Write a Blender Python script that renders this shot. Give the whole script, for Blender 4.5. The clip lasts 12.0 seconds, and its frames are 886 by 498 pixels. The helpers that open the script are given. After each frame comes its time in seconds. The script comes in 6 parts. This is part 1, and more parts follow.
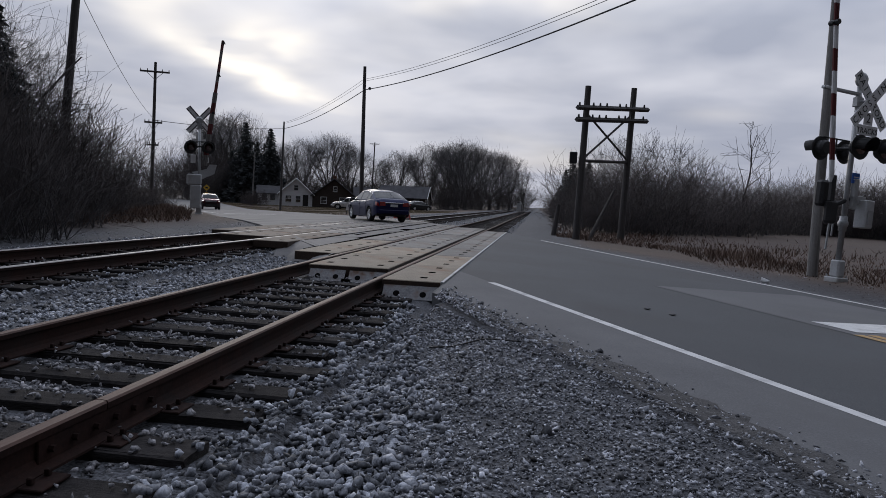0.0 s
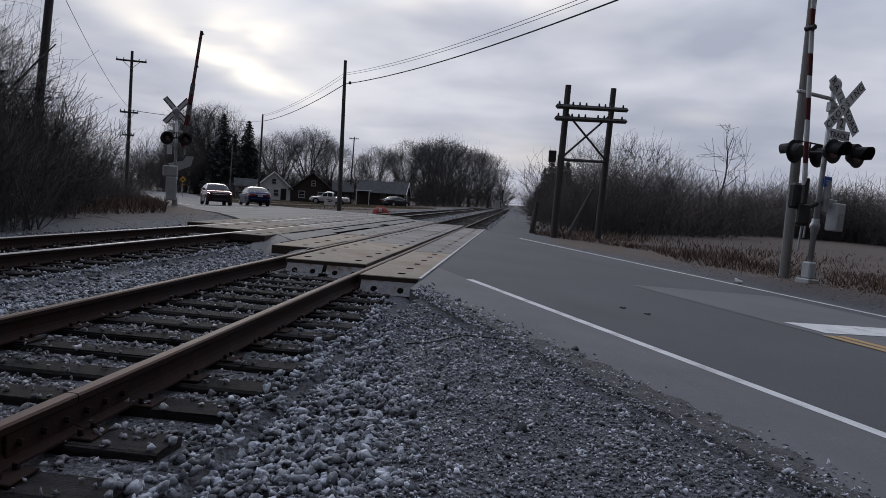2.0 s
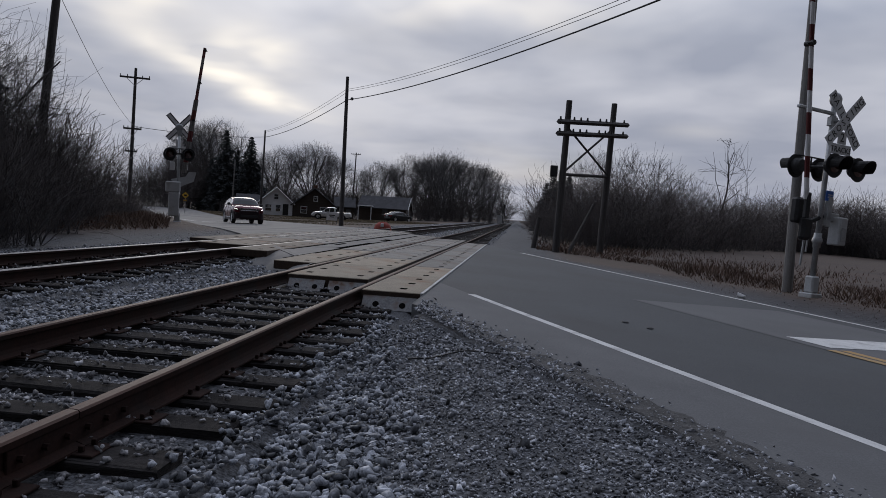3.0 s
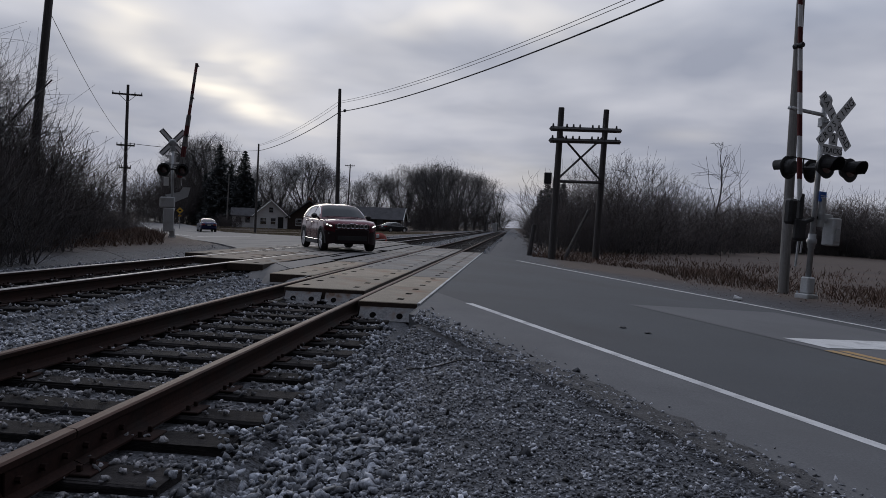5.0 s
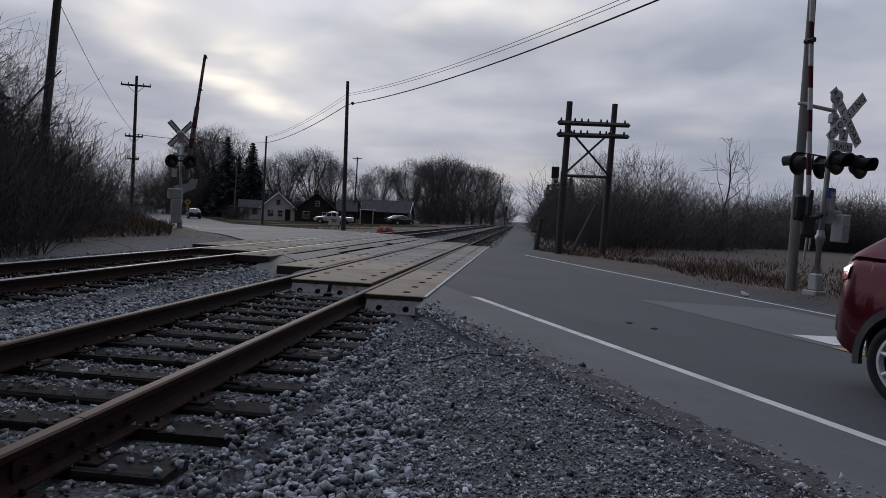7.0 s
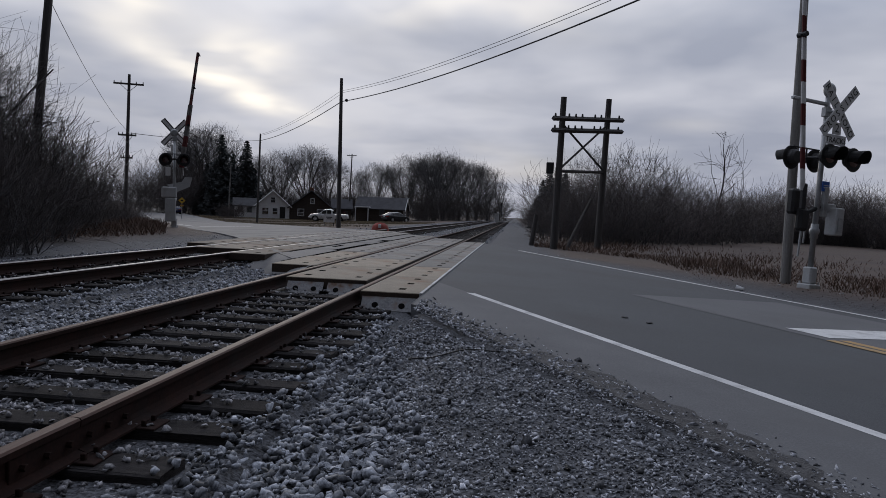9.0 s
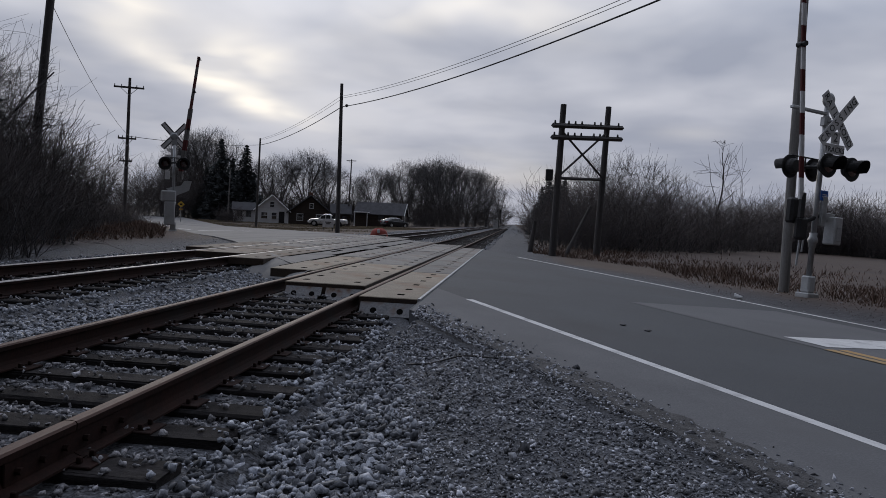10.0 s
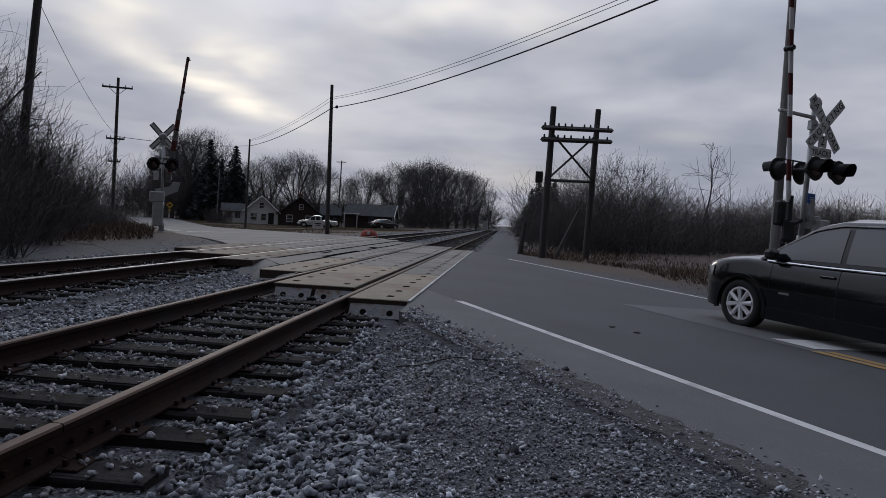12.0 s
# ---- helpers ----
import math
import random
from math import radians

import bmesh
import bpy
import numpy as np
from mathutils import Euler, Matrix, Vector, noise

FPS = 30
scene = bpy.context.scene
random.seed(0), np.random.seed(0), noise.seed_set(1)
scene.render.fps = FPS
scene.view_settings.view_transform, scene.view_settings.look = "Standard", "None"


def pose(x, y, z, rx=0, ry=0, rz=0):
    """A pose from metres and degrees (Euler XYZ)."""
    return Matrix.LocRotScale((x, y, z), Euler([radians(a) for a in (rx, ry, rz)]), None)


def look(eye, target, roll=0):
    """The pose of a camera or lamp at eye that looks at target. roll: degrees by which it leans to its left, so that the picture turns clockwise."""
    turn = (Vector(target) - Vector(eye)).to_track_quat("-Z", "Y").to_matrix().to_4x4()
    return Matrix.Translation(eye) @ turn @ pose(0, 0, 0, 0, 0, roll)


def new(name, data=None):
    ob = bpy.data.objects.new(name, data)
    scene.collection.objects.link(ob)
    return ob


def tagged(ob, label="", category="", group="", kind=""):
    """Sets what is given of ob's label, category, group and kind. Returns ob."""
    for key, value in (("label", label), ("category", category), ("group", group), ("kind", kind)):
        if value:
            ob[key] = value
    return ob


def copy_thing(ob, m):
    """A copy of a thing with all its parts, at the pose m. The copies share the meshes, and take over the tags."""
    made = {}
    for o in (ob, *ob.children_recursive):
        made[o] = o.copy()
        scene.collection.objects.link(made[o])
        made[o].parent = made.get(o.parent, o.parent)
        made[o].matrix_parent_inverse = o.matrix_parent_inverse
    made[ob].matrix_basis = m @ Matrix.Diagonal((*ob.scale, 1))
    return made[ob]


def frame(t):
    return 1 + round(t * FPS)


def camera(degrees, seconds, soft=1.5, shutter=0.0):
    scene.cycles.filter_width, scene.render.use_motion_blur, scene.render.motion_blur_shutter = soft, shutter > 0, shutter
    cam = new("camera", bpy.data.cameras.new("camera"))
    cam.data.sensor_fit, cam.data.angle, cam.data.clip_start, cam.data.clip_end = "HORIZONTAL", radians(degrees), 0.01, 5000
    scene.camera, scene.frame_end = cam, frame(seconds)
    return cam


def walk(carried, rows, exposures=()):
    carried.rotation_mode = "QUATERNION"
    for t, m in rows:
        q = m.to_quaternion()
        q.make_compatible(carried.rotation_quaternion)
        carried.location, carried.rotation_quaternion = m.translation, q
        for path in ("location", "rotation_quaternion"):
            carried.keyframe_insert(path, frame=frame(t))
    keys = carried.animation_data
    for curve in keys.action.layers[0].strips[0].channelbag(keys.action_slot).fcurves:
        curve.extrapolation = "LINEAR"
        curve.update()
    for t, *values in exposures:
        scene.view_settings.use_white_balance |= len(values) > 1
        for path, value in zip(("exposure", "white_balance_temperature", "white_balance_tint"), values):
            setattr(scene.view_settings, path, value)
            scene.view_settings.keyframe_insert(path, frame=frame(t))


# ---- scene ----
cam = camera(64.8, 12.0, soft=0.85)
EYE = (0, 0, 1.013)
walk(cam, [
    (0, pose(*EYE, 86.22, -2.87, 7.72)),
    (0.5, pose(*EYE, 85.81, -2.37, 8.82)),
    (1, pose(*EYE, 85.09, -2.93, 8.12)),
    (1.5, pose(*EYE, 85.60, -2.92, 7.22)),
    (2, pose(*EYE, 86.02, -3.85, 5.99)),
    (2.5, pose(*EYE, 87.45, -3.52, 5.94)),
    (3, pose(*EYE, 87.24, -3.72, 6.14)),
    (3.2, pose(*EYE, 87.51, -2.93, 6.31)),
    (4.8, pose(*EYE, 87.97, -2.65, 5.43)),
    (5, pose(*EYE, 88.03, -2.41, 5.75)),
    (5.5, pose(*EYE, 87.97, -2.50, 6.56)),
    (6, pose(*EYE, 87.83, -2.82, 7.01)),
    (6.5, pose(*EYE, 87.57, -2.81, 6.44)),
    (7, pose(*EYE, 87.47, -2.88, 6.31)),
    (8.8, pose(*EYE, 86.73, -2.85, 5.78)),
    (9, pose(*EYE, 87.20, -2.41, 5.91)),
    (9.5, pose(*EYE, 86.95, -3.00, 5.92)),
    (10, pose(*EYE, 87.69, -2.89, 5.83)),
    (10.5, pose(*EYE, 87.87, -2.92, 5.33)),
    (11, pose(*EYE, 87.98, -3.06, 4.79)),
    (11.5, pose(*EYE, 87.91, -3.18, 4.77)),
    (12, pose(*EYE, 87.87, -3.05, 5.01)),
], exposures=[(0, 0.3), (0.5, 0.3), (1.0, 0.54), (1.5, 0.26), (2.0, 0.32), (2.5, 0.14), (3.0, 0.08), (5.0, 0.03), (7.0, 0.07), (9.5, 0.13), (10.5, 0.03), (12, 0.01)])

# ---- light ----
SUN_AZ, SUN_EL = radians(-23.0), radians(13.0)      # left of the track, low behind the clouds
SUN_DIR = Vector((math.sin(SUN_AZ) * math.cos(SUN_EL), math.cos(SUN_AZ) * math.cos(SUN_EL), math.sin(SUN_EL)))


def make_world():
    w = bpy.data.worlds.new("overcast_sky")
    scene.world = w
    w.use_nodes = True
    nt = w.node_tree
    nt.nodes.clear()
    N, L = nt.nodes.new, nt.links.new

    def m(op, a, b=None, c=None, clamp=False):
        n = N("ShaderNodeMath")
        n.operation, n.use_clamp = op, clamp
        for i, v in enumerate((a, b, c)):
            if v is None:
                continue
            if isinstance(v, (int, float)):
                n.inputs[i].default_value = v
            else:
                L(v, n.inputs[i])
        return n.outputs[0]

    def mix(f, a, b):
        n = N("ShaderNodeMix")
        n.data_type = "RGBA"
        for i, v in ((0, f), (6, a), (7, b)):
            if isinstance(v, tuple):
                n.inputs[i].default_value = (*v, 1)
            elif isinstance(v, (int, float)):
                n.inputs[i].default_value = v
            else:
                L(v, n.inputs[i])
        return n.outputs[2]

    tc = N("ShaderNodeTexCoord").outputs["Generated"]
    sep = N("ShaderNodeSeparateXYZ")
    L(tc, sep.inputs[0])
    x, y, z = sep.outputs
    up = m("ADD", m("MAXIMUM", z, 0.0), 0.16)
    comb = N("ShaderNodeCombineXYZ")
    L(m("DIVIDE", x, up), comb.inputs[0])
    L(m("DIVIDE", y, up), comb.inputs[1])

    def noise_at(scale, detail, dist, off):
        a = N("ShaderNodeVectorMath")
        a.operation = "ADD"
        L(comb.outputs[0], a.inputs[0])
        a.inputs[1].default_value = off
        n = N("ShaderNodeTexNoise")
        n.inputs["Scale"].default_value, n.inputs["Detail"].default_value = scale, detail
        n.inputs["Roughness"].default_value, n.inputs["Distortion"].default_value = 0.5, dist
        L(a.outputs[0], n.inputs["Vector"])
        return n.outputs["Fac"]

    big = noise_at(0.62, 3.0, 0.0, (3.1, 1.7, 0.0))
    fine = noise_at(1.9, 3.0, 0.15, (7.3, 2.2, 4.0))
    f = m("ADD", m("MULTIPLY", big, 0.66), m("MULTIPLY", fine, 0.34))
    f = m("MULTIPLY_ADD", f, 4.6, -1.8, clamp=True)
    cloud = mix(f, (0.33, 0.36, 0.445), (0.76, 0.765, 0.82))
    # low cloud towards the horizon is an even grey
    haze = m("SUBTRACT", 1.0, m("DIVIDE", z, 0.33), clamp=True)
    cloud = mix(m("MULTIPLY", haze, 0.8), cloud, (0.305, 0.32, 0.39))
    # the low sun behind the cloud brightens and warms the thin places round it
    dot = N("ShaderNodeVectorMath")
    dot.operation = "DOT_PRODUCT"
    L(tc, dot.inputs[0])
    dot.inputs[1].default_value = SUN_DIR
    d = m("MAXIMUM", dot.outputs["Value"], 0.0)
    thin = m("MULTIPLY_ADD", noise_at(2.3, 2.0, 0.3, (1.9, 0.4, 2.0)), 5.0, -2.1, clamp=True)
    wide = m("MULTIPLY", m("POWER", d, 14.0), m("MULTIPLY_ADD", thin, 0.1, 0.03))
    az, el = m("ARCTAN2", x, y), m("ARCSINE", z)

    def rift(a0, e0, long, short, tilt):
        """A soft-edged thin place in the cloud: its azimuth, elevation, half sizes and tilt, in radians."""
        da, de = m("SUBTRACT", az, a0), m("SUBTRACT", el, e0)
        u = m("ADD", m("MULTIPLY", da, math.cos(tilt) / long), m("MULTIPLY", de, math.sin(tilt) / long))
        v = m("ADD", m("MULTIPLY", da, -math.sin(tilt) / short), m("MULTIPLY", de, math.cos(tilt) / short))
        return m("EXPONENT", m("MULTIPLY", m("ADD", m("MULTIPLY", u, u), m("MULTIPLY", v, v)), -1.0))

    ragged = m("MULTIPLY_ADD", thin, 0.75, 0.4)
    rifts = m("MULTIPLY", rift(-0.419, 0.166, 0.115, 0.017, -0.349), 0.95)
    for a0, e0, long, short, k in ((-0.391, 0.202, 0.055, 0.028, 0.85), (-0.537, 0.247, 0.055, 0.022, 0.6), (-0.011, 0.297, 0.2, 0.035, 0.6), (-0.193, 0.278, 0.05, 0.02, 0.35), (0.226, 0.132, 0.05, 0.01, 0.14)):
        rifts = m("ADD", rifts, m("MULTIPLY", rift(a0, e0, long, short, 0.0), k))
    near = m("MULTIPLY", rifts, ragged)
    cloud = mix(m("ADD", wide, near, clamp=True), cloud, (1.06, 0.99, 0.89))
    # an overcast sky is brightest and bluest overhead
    zenith = m("MULTIPLY_ADD", z, 1.5, -0.36, clamp=True)
    cloud = mix(m("MULTIPLY", zenith, 0.62), cloud, (1.04, 1.16, 1.48))
    # at dusk the cloud is darker the farther it lies from the sun
    turn = m("MULTIPLY_ADD", dot.outputs["Value"], 0.5, 0.5)
    fade = m("MAXIMUM", m("MULTIPLY_ADD", turn, 1.7, -0.37, clamp=True), 0.1)
    dim = N("ShaderNodeVectorMath")
    dim.operation = "SCALE"
    L(cloud, dim.inputs[0])
    L(fade, dim.inputs["Scale"])
    cloud = dim.outputs[0]
    sky = N("ShaderNodeTexSky")
    sky.sky_type, sky.sun_disc = "NISHITA", False
    sky.sun_elevation, sky.sun_rotation = SUN_EL, SUN_AZ
    blue = N("ShaderNodeBackground")
    L(sky.outputs[0], blue.inputs[0])
    blue.inputs[1].default_value = 0.1
    grey = N("ShaderNodeBackground")
    L(cloud, grey.inputs[0])
    gap = m("MULTIPLY_ADD", noise_at(0.6, 3.0, 0.0, (11.0, 5.0, 1.0)), -6.0, 2.25, clamp=True)
    cover = m("SUBTRACT", 1.0, m("MULTIPLY", gap, 0.1))
    mx = N("ShaderNodeMixShader")
    L(cover, mx.inputs[0])
    L(blue.outputs[0], mx.inputs[1])
    L(grey.outputs[0], mx.inputs[2])
    L(mx.outputs[0], N("ShaderNodeOutputWorld").inputs[0])


make_world()
sun_data = bpy.data.lights.new("sun", "SUN")
sun_data.energy, sun_data.angle, sun_data.color = 0.5, radians(20), (1.0, 0.93, 0.84)
sun = new("sun", sun_data)
sun.matrix_world = look(SUN_DIR * 60, (0, 0, 0))


# ---- materials ----
def mat(name, c1, c2, scale=3.0, fine=40.0, rough=0.8, metal=0.0, bump=0.3, depth=0.01, vary=0.0, spec=0.4, coat=0.0,
        island=False, stain=None, stain_scale=0.6, stretch=(1, 1, 1)):
    """Two scales of noise between two colours, an optional third colour in stains, relief, and a change from piece to piece."""
    ma = bpy.data.materials.new(name)
    ma.use_nodes = True
    nt = ma.node_tree
    N, L = nt.nodes.new, nt.links.new
    b = nt.nodes["Principled BSDF"]
    tc = N("ShaderNodeTexCoord")
    mp = N("ShaderNodeMapping")
    mp.inputs["Scale"].default_value = stretch
    L(tc.outputs["Object"], mp.inputs[0])
    noises = []
    for s in (scale, fine, stain_scale):
        n = N("ShaderNodeTexNoise")
        n.inputs["Scale"].default_value, n.inputs["Detail"].default_value, n.inputs["Roughness"].default_value = s, 4.0, 0.6
        L(mp.outputs[0], n.inputs["Vector"])
        noises.append(n)
    add = N("ShaderNodeMath")
    add.operation = "MULTIPLY_ADD"
    L(noises[0].outputs[0], add.inputs[0])
    add.inputs[1].default_value = 0.9
    sub = N("ShaderNodeMath")
    sub.operation = "MULTIPLY_ADD"
    L(noises[1].outputs[0], sub.inputs[0])
    sub.inputs[1].default_value, sub.inputs[2].default_value = 0.9, -0.4
    L(sub.outputs[0], add.inputs[2])
    r = N("ShaderNodeValToRGB")
    r.color_ramp.elements[0].position, r.color_ramp.elements[1].position = 0.25, 0.75
    r.color_ramp.elements[0].color, r.color_ramp.elements[1].color = (*c1, 1), (*c2, 1)
    L(add.outputs[0], r.inputs[0])
    col = r.outputs[0]
    if stain:
        sr = N("ShaderNodeValToRGB")
        sr.color_ramp.elements[0].position, sr.color_ramp.elements[1].position = 0.5, 0.68
        L(noises[2].outputs[0], sr.inputs[0])
        mx = N("ShaderNodeMix")
        mx.data_type = "RGBA"
        L(sr.outputs[0], mx.inputs[0])
        L(col, mx.inputs[6])
        mx.inputs[7].default_value = (*stain, 1)
        col = mx.outputs[2]
    if vary:
        info = N("ShaderNodeNewGeometry").outputs["Random Per Island"] if island else N("ShaderNodeObjectInfo").outputs["Random"]
        k = N("ShaderNodeMapRange")
        k.inputs[3].default_value, k.inputs[4].default_value = 1 - vary, 1 + vary
        L(info, k.inputs[0])
        hs = N("ShaderNodeHueSaturation")
        L(k.outputs[0], hs.inputs["Value"])
        L(col, hs.inputs["Color"])
        col = hs.outputs[0]
    L(col, b.inputs["Base Color"])
    rr = N("ShaderNodeMapRange")
    rr.inputs[3].default_value, rr.inputs[4].default_value = max(0.02, rough - 0.1), min(1, rough + 0.1)
    L(noises[0].outputs[0], rr.inputs[0])
    L(rr.outputs[0], b.inputs["Roughness"])
    b.inputs["Metallic"].default_value = metal
    b.inputs["Specular IOR Level"].default_value = spec
    b.inputs["Coat Weight"].default_value = coat
    b.inputs["Coat Roughness"].default_value = 0.04
    if bump:
        bp = N("ShaderNodeBump")
        bp.inputs["Strength"].default_value, bp.inputs["Distance"].default_value = bump, depth
        L(noises[1].outputs[0], bp.inputs["Height"])
        L(bp.outputs[0], b.inputs["Normal"])
    return ma


def glow(name, colour, strength):
    ma = bpy.data.materials.new(name)
    ma.use_nodes = True
    b = ma.node_tree.nodes["Principled BSDF"]
    b.inputs["Base Color"].default_value = (*colour, 1)
    b.inputs["Emission Color"].default_value = (*colour, 1)
    b.inputs["Emission Strength"].default_value = strength
    return ma


def glass_mat(name, tint, rough=0.03):
    """Dark tinted car glass: a glossy coat over a dark pane."""
    ma = bpy.data.materials.new(name)
    ma.use_nodes = True
    b = ma.node_tree.nodes["Principled BSDF"]
    b.inputs["Base Color"].default_value = (*tint, 1)
    b.inputs["Roughness"].default_value = rough
    b.inputs["Specular IOR Level"].default_value = 0.8
    b.inputs["Coat Weight"].default_value = 1.0
    b.inputs["Coat Roughness"].default_value = 0.02
    return ma


M_ASPHALT = mat("asphalt", (0.038, 0.041, 0.046), (0.078, 0.083, 0.091), 0.3, 90, 0.84, bump=0.35, depth=0.006, stain=(0.05, 0.051, 0.055), stain_scale=0.35)
M_ASPHALT_OLD = mat("worn_asphalt", (0.125, 0.121, 0.119), (0.2, 0.194, 0.189), 0.6, 70, 0.85, bump=0.35, depth=0.006, stain=(0.085, 0.085, 0.087), stain_scale=0.5)
M_ASPHALT_MID = mat("faded_asphalt", (0.085, 0.087, 0.092), (0.135, 0.137, 0.143), 0.5, 80, 0.84, bump=0.35, depth=0.006, stain=(0.09, 0.09, 0.093), stain_scale=0.4)
M_DUST = mat("dusty_asphalt", (0.078, 0.08, 0.086), (0.135, 0.137, 0.143), 0.9, 70, 0.88, bump=0.35, depth=0.006, stain=(0.1, 0.101, 0.105), stain_scale=0.7)
M_PAINT = mat("road_paint", (0.5, 0.5, 0.5), (0.68, 0.68, 0.67), 3, 60, 0.7, bump=0.2, depth=0.003, stain=(0.38, 0.38, 0.38), stain_scale=4)
M_YELLOW = mat("yellow_road_paint", (0.36, 0.21, 0.07), (0.46, 0.29, 0.11), 3, 60, 0.75, bump=0.2, depth=0.003, stain=(0.2, 0.16, 0.1), stain_scale=3)
M_STONE = mat("ballast_stone", (0.03, 0.033, 0.041), (0.4, 0.42, 0.465), 6, 60, 0.75, bump=0.25, depth=0.006, vary=0.8, island=True)
M_STONE_DARK = mat("fouled_ballast_stone", (0.03, 0.03, 0.034), (0.4, 0.395, 0.415), 6, 60, 0.9, bump=0.5, depth=0.008, vary=0.6, island=True)
M_STONE_PIECE = mat("ballast_stone_loose", (0.03, 0.033, 0.041), (0.4, 0.42, 0.465), 6, 60, 0.75, bump=0.25, depth=0.006, vary=0.8)
M_GRAVEL = mat("gravel", (0.03, 0.032, 0.038), (0.46, 0.475, 0.52), 8, 60, 0.85, bump=0.4, depth=0.004, vary=0.9, island=True)
M_TIE = mat("weathered_tie_wood", (0.007, 0.0065, 0.0068), (0.045, 0.041, 0.041), 2.5, 30, 0.95, spec=0.15, bump=0.8, depth=0.012, vary=0.3, stretch=(1, 8, 8))
M_RAIL_SIDE = mat("rusted_rail_steel", (0.011, 0.0058, 0.005), (0.03, 0.0135, 0.0105), 4, 60, 0.85, metal=0.0, spec=0.15, bump=0.4, depth=0.003, stain=(0.018, 0.014, 0.013), stain_scale=1.5)
M_RAIL_TOP = mat("worn_rail_head", (0.05, 0.026, 0.02), (0.122, 0.071, 0.055), 3, 30, 0.65, metal=0.0, spec=0.25, bump=0.1, depth=0.001, stain=(0.06, 0.035, 0.027), stain_scale=2, stretch=(8, 0.4, 1))
M_RAIL_SHINE = mat("polished_rail_head", (0.24, 0.22, 0.21), (0.4, 0.38, 0.37), 3, 30, 0.5, metal=0.3, bump=0.05, depth=0.001, stretch=(8, 0.4, 1))
M_PANEL_GREY = mat("worn_grey_crossing_concrete", (0.125, 0.118, 0.11), (0.27, 0.257, 0.24), 1.3, 45, 0.85, bump=0.3, depth=0.004, vary=0.16, stain=(0.17, 0.12, 0.08), stain_scale=0.9)
M_PANEL_SHADE = mat("shaded_rusty_panel_edge", (0.022, 0.016, 0.013), (0.06, 0.04, 0.03), 4, 40, 0.9, bump=0.4, depth=0.004)
M_PANEL_RUST = mat("rusty_crossing_concrete", (0.1, 0.085, 0.07), (0.23, 0.19, 0.15), 1.3, 45, 0.85, bump=0.3, depth=0.004, vary=0.16, stain=(0.15, 0.075, 0.04), stain_scale=0.7)
M_PANEL = mat("crossing_concrete", (0.15, 0.125, 0.094), (0.33, 0.283, 0.222), 1.3, 45, 0.85, bump=0.3, depth=0.004, vary=0.16, stain=(0.22, 0.125, 0.07), stain_scale=0.9)
M_STEEL = mat("galvanised_steel", (0.3, 0.31, 0.32), (0.46, 0.47, 0.48), 3, 50, 0.5, metal=0.6, bump=0.1, depth=0.002, stain=(0.25, 0.25, 0.25), stain_scale=1.4)
M_END_PLATE = mat("stained_end_plate", (0.15, 0.15, 0.155), (0.3, 0.3, 0.305), 5, 40, 0.6, metal=0.4, bump=0.15, depth=0.003, stain=(0.13, 0.08, 0.055), stain_scale=5)
M_CABINET = mat("painted_signal_cabinet", (0.36, 0.37, 0.38), (0.47, 0.48, 0.49), 2, 30, 0.6, bump=0.1, depth=0.002, stain=(0.3, 0.29, 0.27), stain_scale=1.5)
M_BLACK = mat("black_paint", (0.012, 0.012, 0.013), (0.03, 0.03, 0.032), 4, 40, 0.55, bump=0.1, depth=0.002)
M_DARK_BACK = mat("dark_metal_back", (0.03, 0.03, 0.033), (0.06, 0.06, 0.065), 4, 40, 0.7, bump=0.1, depth=0.002)
M_HOLE = mat("dark_void", (0.006, 0.006, 0.006), (0.014, 0.013, 0.013), 4, 40, 1.0, bump=0.0, spec=0.0)
M_WHITE = mat("white_sign_sheet", (0.62, 0.62, 0.63), (0.78, 0.78, 0.78), 3, 40, 0.5, bump=0.05, depth=0.001, stain=(0.5, 0.5, 0.5), stain_scale=2)
M_RED = mat("red_reflective", (0.075, 0.012, 0.014), (0.12, 0.02, 0.02), 3, 40, 0.5, bump=0.05, depth=0.001)
M_ARM_BACKLIT = mat("backlit_arm_grey", (0.1, 0.095, 0.095), (0.2, 0.19, 0.185), 3, 30, 0.8, bump=0.2, depth=0.003)
M_LENS = glass_mat("red_signal_lens", (0.05, 0.006, 0.006), 0.15)
M_BLUE = mat("blue_sign", (0.03, 0.12, 0.45), (0.04, 0.16, 0.55), 3, 40, 0.5, bump=0.05, depth=0.001)
M_POLE = mat("weathered_pole_wood", (0.035, 0.033, 0.034), (0.1, 0.094, 0.093), 2, 25, 0.9, bump=0.6, depth=0.01, stretch=(6, 6, 0.6))
M_POLE_PALE = mat("pale_pole_wood", (0.14, 0.135, 0.13), (0.26, 0.255, 0.25), 2, 25, 0.85, bump=0.6, depth=0.01, stretch=(6, 6, 0.6), stain=(0.12, 0.115, 0.11), stain_scale=1.0)
M_WIRE = mat("wire", (0.02, 0.02, 0.022), (0.04, 0.04, 0.042), 3, 20, 0.6, bump=0.0)
M_BARK = mat("grey_bark", (0.05, 0.049, 0.052), (0.14, 0.135, 0.138), 4, 20, 0.95, bump=0.6, depth=0.02, vary=0.25)
M_TWIG = mat("bare_twigs", (0.075, 0.073, 0.078), (0.16, 0.153, 0.157), 2, 8, 0.95, bump=0.0, vary=0.25)
M_BRUSH = mat("brown_brush", (0.08, 0.07, 0.071), (0.17, 0.146, 0.14), 2, 8, 0.95, bump=0.0, vary=0.3)
M_BRUSH_DARK = mat("dark_brush", (0.042, 0.036, 0.037), (0.1, 0.084, 0.08), 2, 8, 0.95, bump=0.0, vary=0.3)
